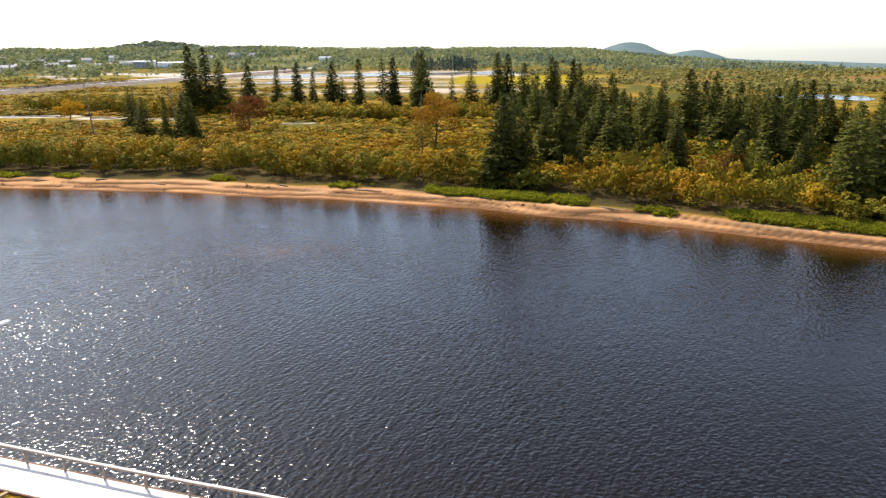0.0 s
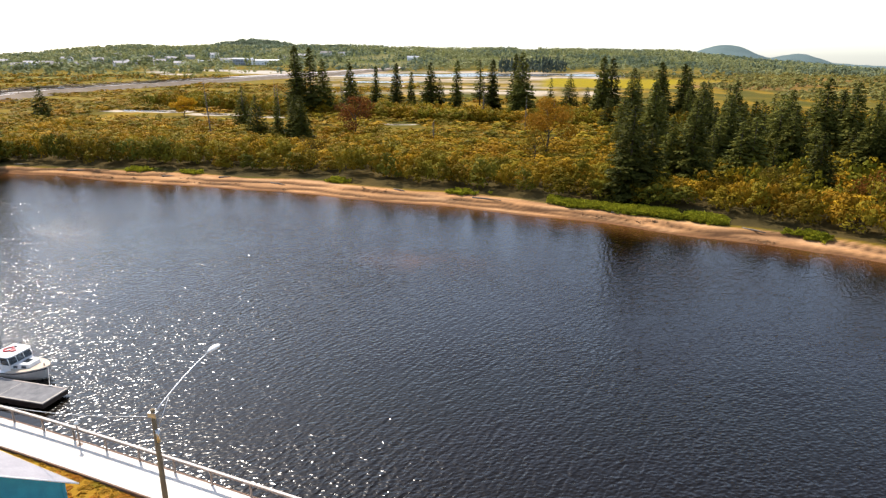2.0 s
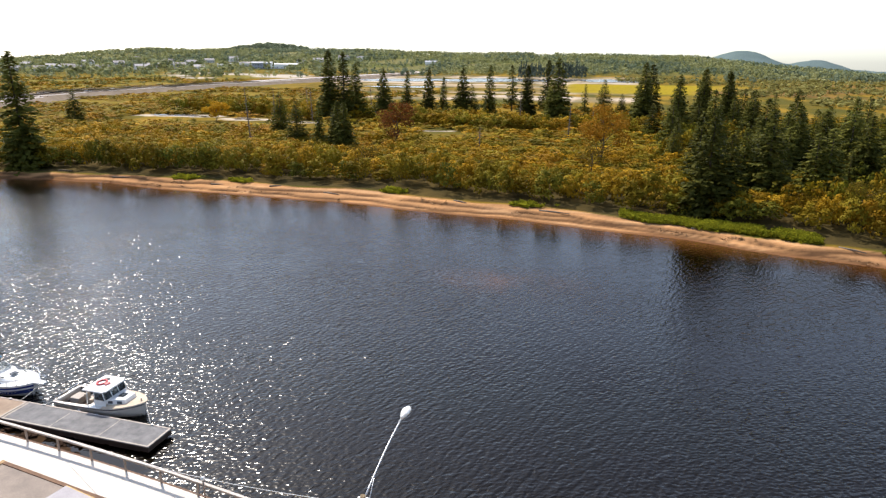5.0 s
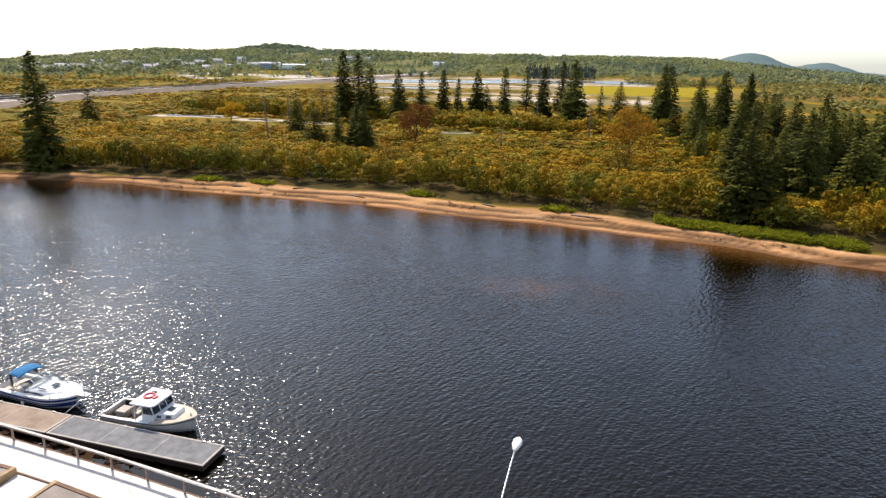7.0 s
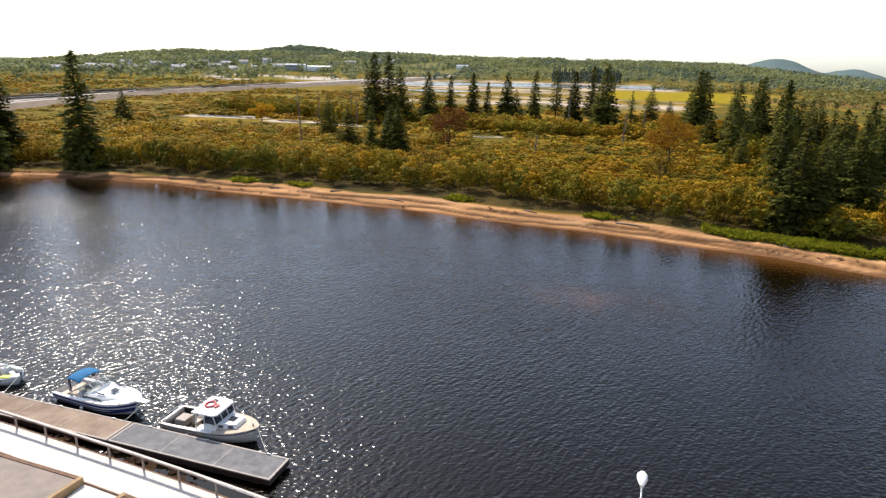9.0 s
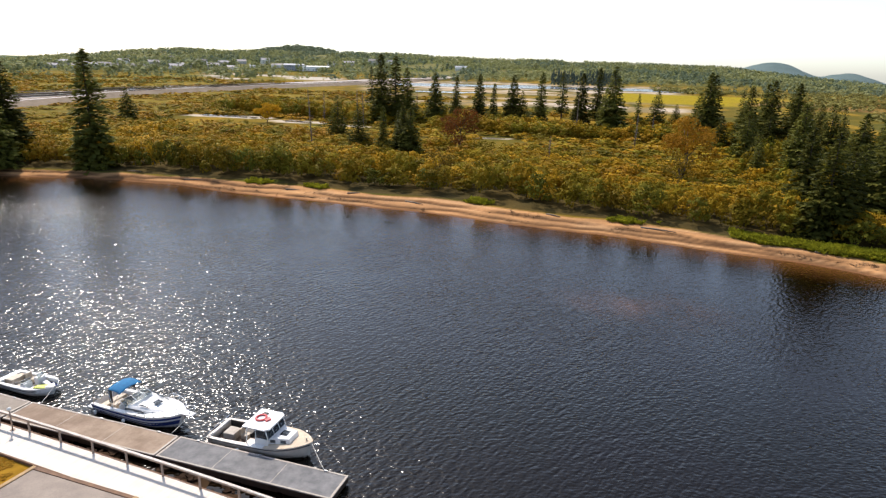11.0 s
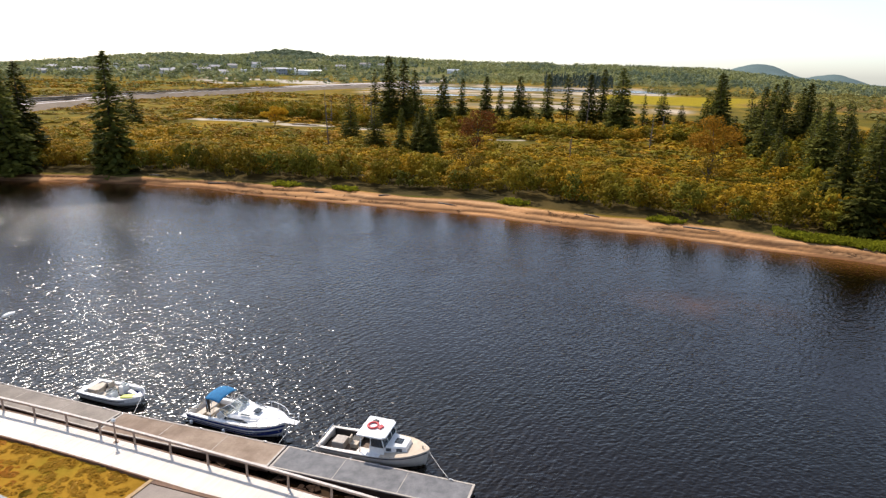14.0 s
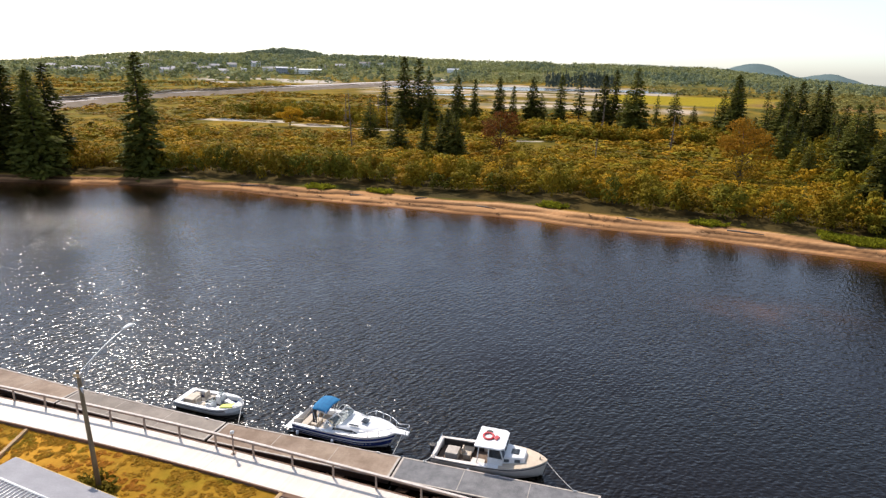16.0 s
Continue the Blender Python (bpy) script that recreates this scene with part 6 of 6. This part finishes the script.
timber(-80.5, 33.0, -81.85, 38.3, 1.35, "squared timber edging lying across the lawn")
timber(-27.4, 26.2, -25.9, 28.9, 1.35, "squared timber edging lying on the grass by the lamp")


def kiosk(x, y, a, wall_mat, roof_mat, label, mural=False, length=11.8, rise=2.25, inset=3.9, low=3.5, high=4.3):
    """A long booth with a low ridge and pointed ends; origin at its river-side east eave corner, x to the west, y inland."""
    ob = thing("kiosk", label, "kiosk", pose(x, y, 0, 0, 0, a), "kiosks")
    ax = lambda u, v, z: (-u, -v, z)
    n_e, n_w, r_e, r_w = (0, 0), (length, 0), (inset, rise), (length - 1.4, rise)
    s_e, s_w = (inset + 0.6, rise * 2), (length, rise * 2)
    zr = {n_e: low, n_w: low, s_e: low, s_w: low, r_e: high, r_w: high}

    def sheet(name, corners, mat, lab="", thick=0.07):
        bm = bmesh.new()
        A = [bm.verts.new(ax(*c, zr[c])) for c in corners]; C = [bm.verts.new(ax(*c, zr[c] + thick)) for c in corners]
        bm.faces.new(A); bm.faces.new(C[::-1])
        for k in range(len(A)):
            q = (k + 1) % len(A); bm.faces.new((A[k], A[q], C[q], C[k]))
        bmesh.ops.recalc_face_normals(bm, faces=bm.faces)
        return part(name, bm, mat, ob, lab)

    sheet("roof", [n_e, n_w, r_w, r_e], roof_mat, "smooth metal roof sheet")
    back = sheet("roof", [r_e, r_w, s_w, s_e], roof_mat, "ribbed metal roof sheet")
    sheet("roof_end", [n_w, s_w, r_w], roof_mat)
    bm = bmesh.new()
    for k in range(26):
        q = k / 25
        pa = Vector(ax(r_e[0] + (r_w[0] - r_e[0]) * q, rise, high + 0.085)); pb = Vector(ax(s_e[0] + (s_w[0] - s_e[0]) * q, rise * 2, low + 0.085))
        tube(bm, [pa, pb], 0.03, 4)
    part("rib", bm, M_WHITE, back)["kind"] = "stuff"
    bm = bmesh.new(); tube(bm, [ax(*r_e, high + 0.08), ax(*r_w, high + 0.08)], 0.07, 6); part("ridge_cap", bm, M_WHITE, ob, "white ridge cap")
    for p, q, mt, lab in ((n_e, n_w, M_YELLOW, "yellow fascia board"), (n_e, r_e, M_WHITE, "white verge board")):
        bm = bmesh.new(); tube(bm, [ax(*p, zr[p] + 0.03), ax(*q, zr[q] + 0.03)], 0.06, 4); part("fascia", bm, mt, ob, lab)
    # walls under the eaves, set in by 0.3 m
    c = Vector(((n_e[0] + s_w[0]) / 2, rise, 0))
    ring = [(0.9, 0.25), (length - 0.4, 0.25), (length - 0.4, rise * 2 - 0.3), (inset + 0.9, rise * 2 - 0.3), (inset + 0.5, rise + 0.05)]
    tops = [low - 0.02, low - 0.02, low - 0.02, low - 0.02, high - 0.06]
    for k in range(5):
        (u0, v0), (u1, v1) = ring[k], ring[(k + 1) % 5]
        z0, z1 = tops[k], tops[(k + 1) % 5]
        d = (Vector((u1, v1)) - Vector((u0, v0))).normalized(); nrm = Vector((-d.y, d.x)) * 0.1
        bm = bmesh.new()
        pts = [(u0, v0, 1.15), (u1, v1, 1.15), (u1, v1, z1), (u0, v0, z0)]
        A = [bm.verts.new(ax(*p)) for p in pts]; C = [bm.verts.new(ax(p[0] + nrm.x, p[1] + nrm.y, p[2])) for p in pts]
        bm.faces.new(A); bm.faces.new(C[::-1])
        for m_ in range(4):
            q = (m_ + 1) % 4; bm.faces.new((A[m_], A[q], C[q], C[m_]))
        bmesh.ops.recalc_face_normals(bm, faces=bm.faces)
        w = part("wall", bm, wall_mat, ob, "painted board wall")
        if k == 4 and mural:
            for f, wd, za, zb, mt in ((0.86, 0.05, 2.2, 2.5, M_NAVY), (0.62, 0.10, 1.9, 2.5, M_RED), (0.45, 0.05, 2.1, 2.6, M_NAVY), (0.28, 0.12, 1.9, 2.4, M_TIMBER)):
                bm = bmesh.new()
                vs = []
                for ff, zz in ((f, za), (f + wd * 0.5, za - 0.25), (f + wd, za + 0.1), (f + wd * 0.6, zb), (f + wd * 0.1, zb - 0.1)):
                    p = Vector((u0, v0)).lerp(Vector((u1, v1)), ff) - nrm * 0.06
                    vs.append(bm.verts.new(ax(p.x, p.y, zz)))
                bm.faces.new(vs)
                part("mural_shape", bm, mt, w)
    bm = bmesh.new(); box(bm, -(length * 0.5 + 0.9), -length * 0.5, -0.245, -0.2, 1.2, 3.2, 0.01); part("door", bm, M_WHITE, ob)
    return ob


M_YELLOW = surface("yellow_paint", (0.62, 0.42, 0.10), (0.52, 0.34, 0.08), scale=2, fine=20, rough=0.7)
kiosk(-32.05, 27.78, -15.4, M_TEAL, M_ROOFPALE, "turquoise wooden kiosk with a pale metal roof and mural", True)
kiosk(-65.6, 30.4, -12.8, M_GREYWALL, M_ROOFGREY, "grey wooden kiosk with a grey ribbed metal roof")


# dry grass tufts on the lawn strip
def tuft_shape(n):
    a = rng.uniform(0, 6.28, n)
    lean_ = rng.uniform(0.15, 0.9, n)
    c = np.stack([np.cos(a) * lean_ * 0.35, np.sin(a) * lean_ * 0.35, rng.uniform(0.2, 0.75, n)], 1)
    nrm = np.stack([np.cos(a), np.sin(a), 0.6 + 0 * a], 1) + rng.normal(size=(n, 3)) * 0.3
    return leaf_quads(c, nrm, rng.uniform(0.35, 0.9, n), rng, 0.28)


TUFTS = [tuft_shape(14) for _ in range(6)]
M_GRASS = leaf_material("dry_grass", (0.36, 0.22, 0.028), (0.48, 0.275, 0.036), c=(0.54, 0.33, 0.075), glow=0.5)
tx = rng.uniform(-96, -2, 3600)
ty = deck_edge(tx) - DECK_WIDE - 0.3 - rng.uniform(0, 1, 3600) ** 1.5 * 7.5
keep = ~((tx > -63.2) & (tx < -42)) & ~((tx > -80) & (tx < -62.5) & (ty < 32.2 - 0.21 * (tx + 79.5))) & ~((tx > -46.2) & (tx < -31.4) & (ty < 30.4 - 0.235 * (tx + 45.6)))
tx, ty = tx[keep], ty[keep]
tn = vnoise(tx, ty, 2.2, 62)[:, None]
scatter("lawn_grass", tx, ty, rng.uniform(0.35, 0.8, len(tx)), rng.uniform(0.05, 0.15, len(tx)), TUFTS, M_GRASS, "dry orange and olive grass tufts on the bank lawn", np.where(tn > 0.72, np.array([[0.82, 0.95, 0.7]]), np.where(tn < 0.35, np.array([[1.1, 0.85, 0.9]]), np.array([[1.0, 0.97, 0.85]]))), "grass")
sx, sy = -73.5 + rng.normal(size=26) * 0.7, 34.0 + rng.normal(size=26) * 0.5
scatter("pole_weeds", sx, sy, rng.uniform(0.5, 1.0, 26), rng.uniform(0.4, 0.9, 26), SHAPES_FAR, M_SHRUB, "dark weeds growing round the foot of the lamp pole", np.tile(np.array([[0.5, 0.6, 0.8]]), (26, 1)), "weeds")

# ---- broad-leaved trees and snags on the far bank ----
def broad_tree(x, y, h, w, tint_a, tint_b, label, seed, leaves=900, size=0.42, base=0.2):
    """Trunk, forking limbs and a crown of leaf clumps round the limb ends."""
    g = np.random.default_rng(seed)
    z = float(ground_height(x, y)) - 0.1
    ob = thing("tree", label, "tree", pose(x, y, z))
    bm = bmesh.new()
    tube(bm, [(0, 0, 0), (0.05 * w, 0, h * 0.35), (0, 0.04 * w, h * 0.8)], [0.02 * h, 0.014 * h, 0.004 * h], 8)
    tr = part("trunk", bm, M_BARK, ob)
    ends = []
    for k in range(9):
        a = k * 2.4 + g.uniform(-0.4, 0.4)
        h0 = h * g.uniform(base, 0.55)
        r = w / 2 * g.uniform(0.45, 0.85)
        e = Vector((r * math.cos(a), r * math.sin(a), min(h * 0.92, h0 + h * g.uniform(0.18, 0.38))))
        ends.append(e)
        bm = bmesh.new(); s = Vector((0, 0, h0))
        tube(bm, [s, s.lerp(e, 0.5) + Vector((0, 0, 0.04 * h)), e], [0.008 * h, 0.005 * h, 0.0015 * h], 6); part("limb", bm, M_BARK, tr)
    ends.append(Vector((0, 0, h * 0.9))); ends.append(Vector((0, 0, h * 0.7)))
    E = np.array([tuple(e) for e in ends])
    wh = g.integers(0, len(E), leaves)
    d = g.normal(size=(leaves, 3)); d /= np.linalg.norm(d, axis=1, keepdims=True)
    c = E[wh] + d * g.uniform(0.3, 1.0, (leaves, 1)) ** 0.6 * np.array([w * 0.20, w * 0.20, h * 0.13])
    v = leaf_quads(c, d + g.normal(size=(leaves, 3)) * 0.6 + np.array([0, 0, 0.3]), g.uniform(0.6, 1.3, leaves) * size, g)
    np_mesh("crown", v, quad_index(leaves), leaf_material("leaves_" + label.split()[0], tint_a, tint_b, attr="", glow=0.35, vary=0.0), ob)
    return ob


broad_tree(-68, 192, 12.5, 12.5, (0.10, 0.052, 0.014), (0.22, 0.070, 0.018), "russet maple with thinning red leaves", 1, 2600, 0.5, 0.04)
broad_tree(-9.5, 162, 14.8, 13.0, (0.22, 0.115, 0.012), (0.36, 0.17, 0.015), "orange-leaved birch rising from the thicket", 2, 3000, 0.5, 0.1)
broad_tree(-157.5, 245.5, 8.0, 11.0, (0.40, 0.235, 0.015), (0.52, 0.29, 0.02), "golden bush tree beside the marsh pool", 3, 2400, 0.6, 0.02)
spruce(-207, 227, 12.5, 8, wide_=1.15, label="dark bushy young spruce standing in the meadow")
broad_tree(-12, 150, 8.0, 7.0, (0.12, 0.085, 0.012), (0.20, 0.13, 0.015), "yellow-green birch in the thicket", 5, 700)
broad_tree(44, 112, 7.0, 7.5, (0.14, 0.055, 0.012), (0.22, 0.09, 0.015), "rust-coloured alder before the spruces", 6, 700)
broad_tree(30, 118, 6.5, 7.0, (0.11, 0.085, 0.012), (0.19, 0.13, 0.015), "olive alder before the spruces", 7, 700)
broad_tree(-152, 143, 7.5, 6.0, (0.07, 0.065, 0.012), (0.13, 0.11, 0.016), "olive birch by the upstream spruces", 8, 700)
broad_tree(-62, 140, 6.5, 7.0, (0.10, 0.075, 0.012), (0.18, 0.11, 0.015), "bronze alder standing in the thicket", 9, 700)


def snag(x, y, h, seed):
    """A dead, barkless spruce with stub branches."""
    g = random.Random(seed)
    ob = thing("dead_tree", "bare grey dead spruce trunk with stubs", "tree", pose(x, y, float(ground_height(x, y)) - 0.1, g.uniform(-3, 3), g.uniform(-3, 3), g.uniform(0, 360)), "dead trees")
    bm = bmesh.new(); tube(bm, [(0, 0, 0), (0, 0.03, h * 0.5), (0.04, 0, h)], [0.22, 0.15, 0.04], 7)
    tr = part("trunk", bm, M_SNAG, ob)
    bm = bmesh.new()
    for k in range(int(h * 7.0)):
        z = h * g.uniform(0.12, 0.95); a = g.uniform(0, 6.28); L = (1 - z / h) * g.uniform(0.6, 2.1) + 0.25
        tube(bm, [(0, 0, z), (L * math.cos(a), L * math.sin(a), z - 0.12 * L)], [0.035, 0.012], 4)
    part("branch_stubs", bm, M_SNAG, tr)["kind"] = "stuff"
    return ob


for i, (x, y, h) in enumerate(((-107.8, 178, 17.5), (-40.9, 179, 7.0), (-17, 215, 12.0), (-120, 255, 13), (-140, 262, 13), (-128, 270, 14), (-112, 268, 12), (-36, 262, 15), (12, 300, 12), (-8, 262, 9), (-118, 330, 12))):
    snag(x, y, h, 500 + i)

# ---- highway on its embankment ----
ROAD = [(-278, 150), (-297, 230), (-307, 293), (-331, 424), (-325, 560), (-301, 687), (-282, 850), (-262, 1010), (-225, 1180)]


def road_points(step_):
    pts = []
    P = [Vector((x, y, 0)) for x, y in ROAD]
    for i in range(len(P) - 1):
        p0, p1, p2, p3 = P[max(i - 1, 0)], P[i], P[i + 1], P[min(i + 2, len(P) - 1)]
        n = max(2, int((p2 - p1).length / step_))
        for k in range(n):
            t = k / n
            pts.append(0.5 * ((2 * p1) + (p2 - p0) * t + (2 * p0 - 5 * p1 + 4 * p2 - p3) * t * t + (3 * p1 - 3 * p2 + p0 - p3) * t ** 3))
    return pts


RP = road_points(12)
def road_strip(name, mat, prof, label):
    bm = bmesh.new()
    rows = []
    for i, p in enumerate(RP):
        d = (RP[min(i + 1, len(RP) - 1)] - RP[max(i - 1, 0)]).normalized()
        n = Vector((d.y, -d.x, 0))
        up = 4.0 + 8.0 * smooth_one((p.y - 850) / 500)
        rows.append([p + n * o + Vector((0, 0, up + z)) for o, z in prof])
    loft(bm, rows, False, False)
    return tagged(link_mesh(name, bm, mat), label, "road", kind="structure")


road_strip("road", M_ROADFAR, [(-9, 0.02), (-9, 0.10), (9, 0.10), (9, 0.02)], "pale asphalt highway curving across the marsh")
road_strip("embankment", M_EMBANK, [(-18, -7), (-10.5, 0), (10.5, 0), (16, -3.2), (24, -7)], "grey gravel embankment under the highway")
road_strip("road_line", M_WHITEWALL, [(8.0, 0.104), (8.0, 0.108), (8.3, 0.108), (8.3, 0.104)], "white painted edge line")
guard = thing("guard_rail", "steel guard rail along the highway", "guard rail", kind="structure")
bm = bmesh.new()
for i, p in enumerate(RP[:-1]):
    if p.y > 700:
        break
    q = RP[i + 1]; d = (q - p).normalized(); n = Vector((d.y, -d.x, 0)) * 9.8
    tube(bm, [p + n + Vector((0, 0, 4.75)), q + n + Vector((0, 0, 4.75))], 0.16, 4)
    tube(bm, [p + n + Vector((0, 0, 3.9)), p + n + Vector((0, 0, 4.8))], 0.10, 4)
part("beam", bm, M_EMBANK, guard)


def car(x, y, z, a, mat, label):
    ob = thing("car", label, "car", pose(x, y, z, 0, 0, a), "cars on the highway")
    slab("body", ob, rect(-2.2, 2.2, 0.88), 0.35, 0.95, mat, bevel=0.12)
    frustum("cabin", ob, rect(-1.5, 1.1, 0.8), rect(-1.1, 0.5, 0.66), 0.95, 1.5, M_GLASS, bevel=0.05)
    for u in (-1.35, 1.35):
        for s in (1, -1):
            bm = bmesh.new(); tube(bm, [(u, s * 0.62, 0.32), (u, s * 0.86, 0.32)], 0.32, 12); part("wheel", bm, M_DARK, ob)


car(-319, 372, 4.12, 83, M_WHITE, "white car on the distant highway")

# ---- far houses and works ----
def far_place(az, el, r0=600):
    """Where the ray from the middle of the flight meets the far slope."""
    for k in range(400):
        r = r0 + 4 * k
        x, y = -40 + r * math.sin(radians(az)), 7 + r * math.cos(radians(az))
        if float(ground_height(x, y)) >= 25 + r * math.tan(radians(el)):
            return x, y, float(ground_height(x, y)), r
    return x, y, float(ground_height(x, y)), r


def building(az, el, wide_, deep, high, roof_h, wall_mat, roof_mat, label, name="house", windows=4, r0=600, storeys=1, turn=0.0):
    x, y, z, r = far_place(az, el, r0)
    ob = thing(name, label, "building", pose(x, y, z - 0.3, 0, 0, -az + turn), "far buildings")
    bm = bmesh.new(); box(bm, -wide_ / 2, wide_ / 2, -deep / 2, deep / 2, 0, high); w = part("wall", bm, wall_mat, ob)
    bm = bmesh.new()
    hw, hd = wide_ / 2 + 0.5, deep / 2 + 0.5
    A = [bm.verts.new(v) for v in ((-hw, -hd, high + 0.004), (hw, -hd, high + 0.004), (hw, hd, high + 0.004), (-hw, hd, high + 0.004), (-hw, 0, high + roof_h), (hw, 0, high + roof_h))]
    for f in ((0, 1, 5, 4), (2, 3, 4, 5), (0, 4, 3), (1, 2, 5), (3, 2, 1, 0)):
        bm.faces.new([A[i] for i in f])
    rf = part("roof", bm, roof_mat, ob)
    for s in range(storeys):
        for k in range(windows):
            u = -wide_ / 2 + (k + 0.5) * wide_ / windows
            z0 = 1.0 + s * (high - 0.6) / storeys
            bm = bmesh.new(); box(bm, u - 0.7, u + 0.7, -deep / 2 - 0.06, -deep / 2 - 0.005, z0, z0 + min(1.5, high / storeys - 1.4), 0.01); part("window", bm, M_GLASS, w)
    bm = bmesh.new(); box(bm, wide_ * 0.2, wide_ * 0.2 + 0.8, -0.4, 0.4, high + roof_h * 0.5, high + roof_h + 1.0); part("chimney", bm, M_HOUSEROOF, rf)
    return ob


building(-23.4, -0.78, 44, 34, 7.0, 1.2, M_WHITEWALL, M_WHITEWALL, "long low white warehouse across the marsh", "warehouse", 6, 900)
building(-25.2, -0.80, 32, 26, 9.0, 2.0, M_GREYWALL, M_GREYWALL, "large blue-grey mill building with many windows", "mill_building", 8, 900, 2)
building(-26.6, -0.62, 20, 14, 5.0, 2.5, M_HOUSE, M_HOUSEROOF, "white commercial building beyond the highway", "warehouse", 5, 900)
building(-28.3, -0.66, 22, 12, 4.0, 2.0, M_HOUSE, M_GREYWALL, "long pale low building beside the works", "warehouse", 4, 900)
building(-10.9, -0.45, 22, 12, 6.0, 2.5, M_WHITEWALL, M_GREYWALL, "white farm building beyond the flats", "barn", 4, 900)
for i, (az, el, w) in enumerate(((-43.2, -1.0, 13), (-41.6, -1.05, 12), (-40.6, -0.98, 16), (-39.6, -0.85, 12), (-38.4, -0.6, 13), (-36.2, -0.72, 12), (-33.8, -0.78, 18), (-32.6, -0.5, 12), (-30.9, -0.62, 13), (-29.5, -0.35, 12), (-20.6, -0.3, 14), (-18.5, -0.12, 16), (-17.2, -0.05, 12), (-35.0, -0.3, 12), (-42.4, -0.8, 12), (-37.3, -0.95, 14), (-34.6, -0.95, 13), (-31.7, -0.85, 14), (-30.2, -0.9, 12), (-38.9, -1.05, 12), (-27.6, -0.3, 12), (-22.1, -0.35, 13))):
    building(az, el, w * 1.3, 11, 4.6 + (i % 3) * 1.2, 3.2, M_HOUSE, M_HOUSEROOF if i % 2 else M_ROOFPALE, ("pale house with a dark roof on the wooded slope", "grey house with a dark roof on the wooded slope", "two-storey pale house on the wooded slope")[i % 3], "house", 3 + i % 2, 700, 1 + (i % 3 == 2), (i * 37) % 50 - 25)
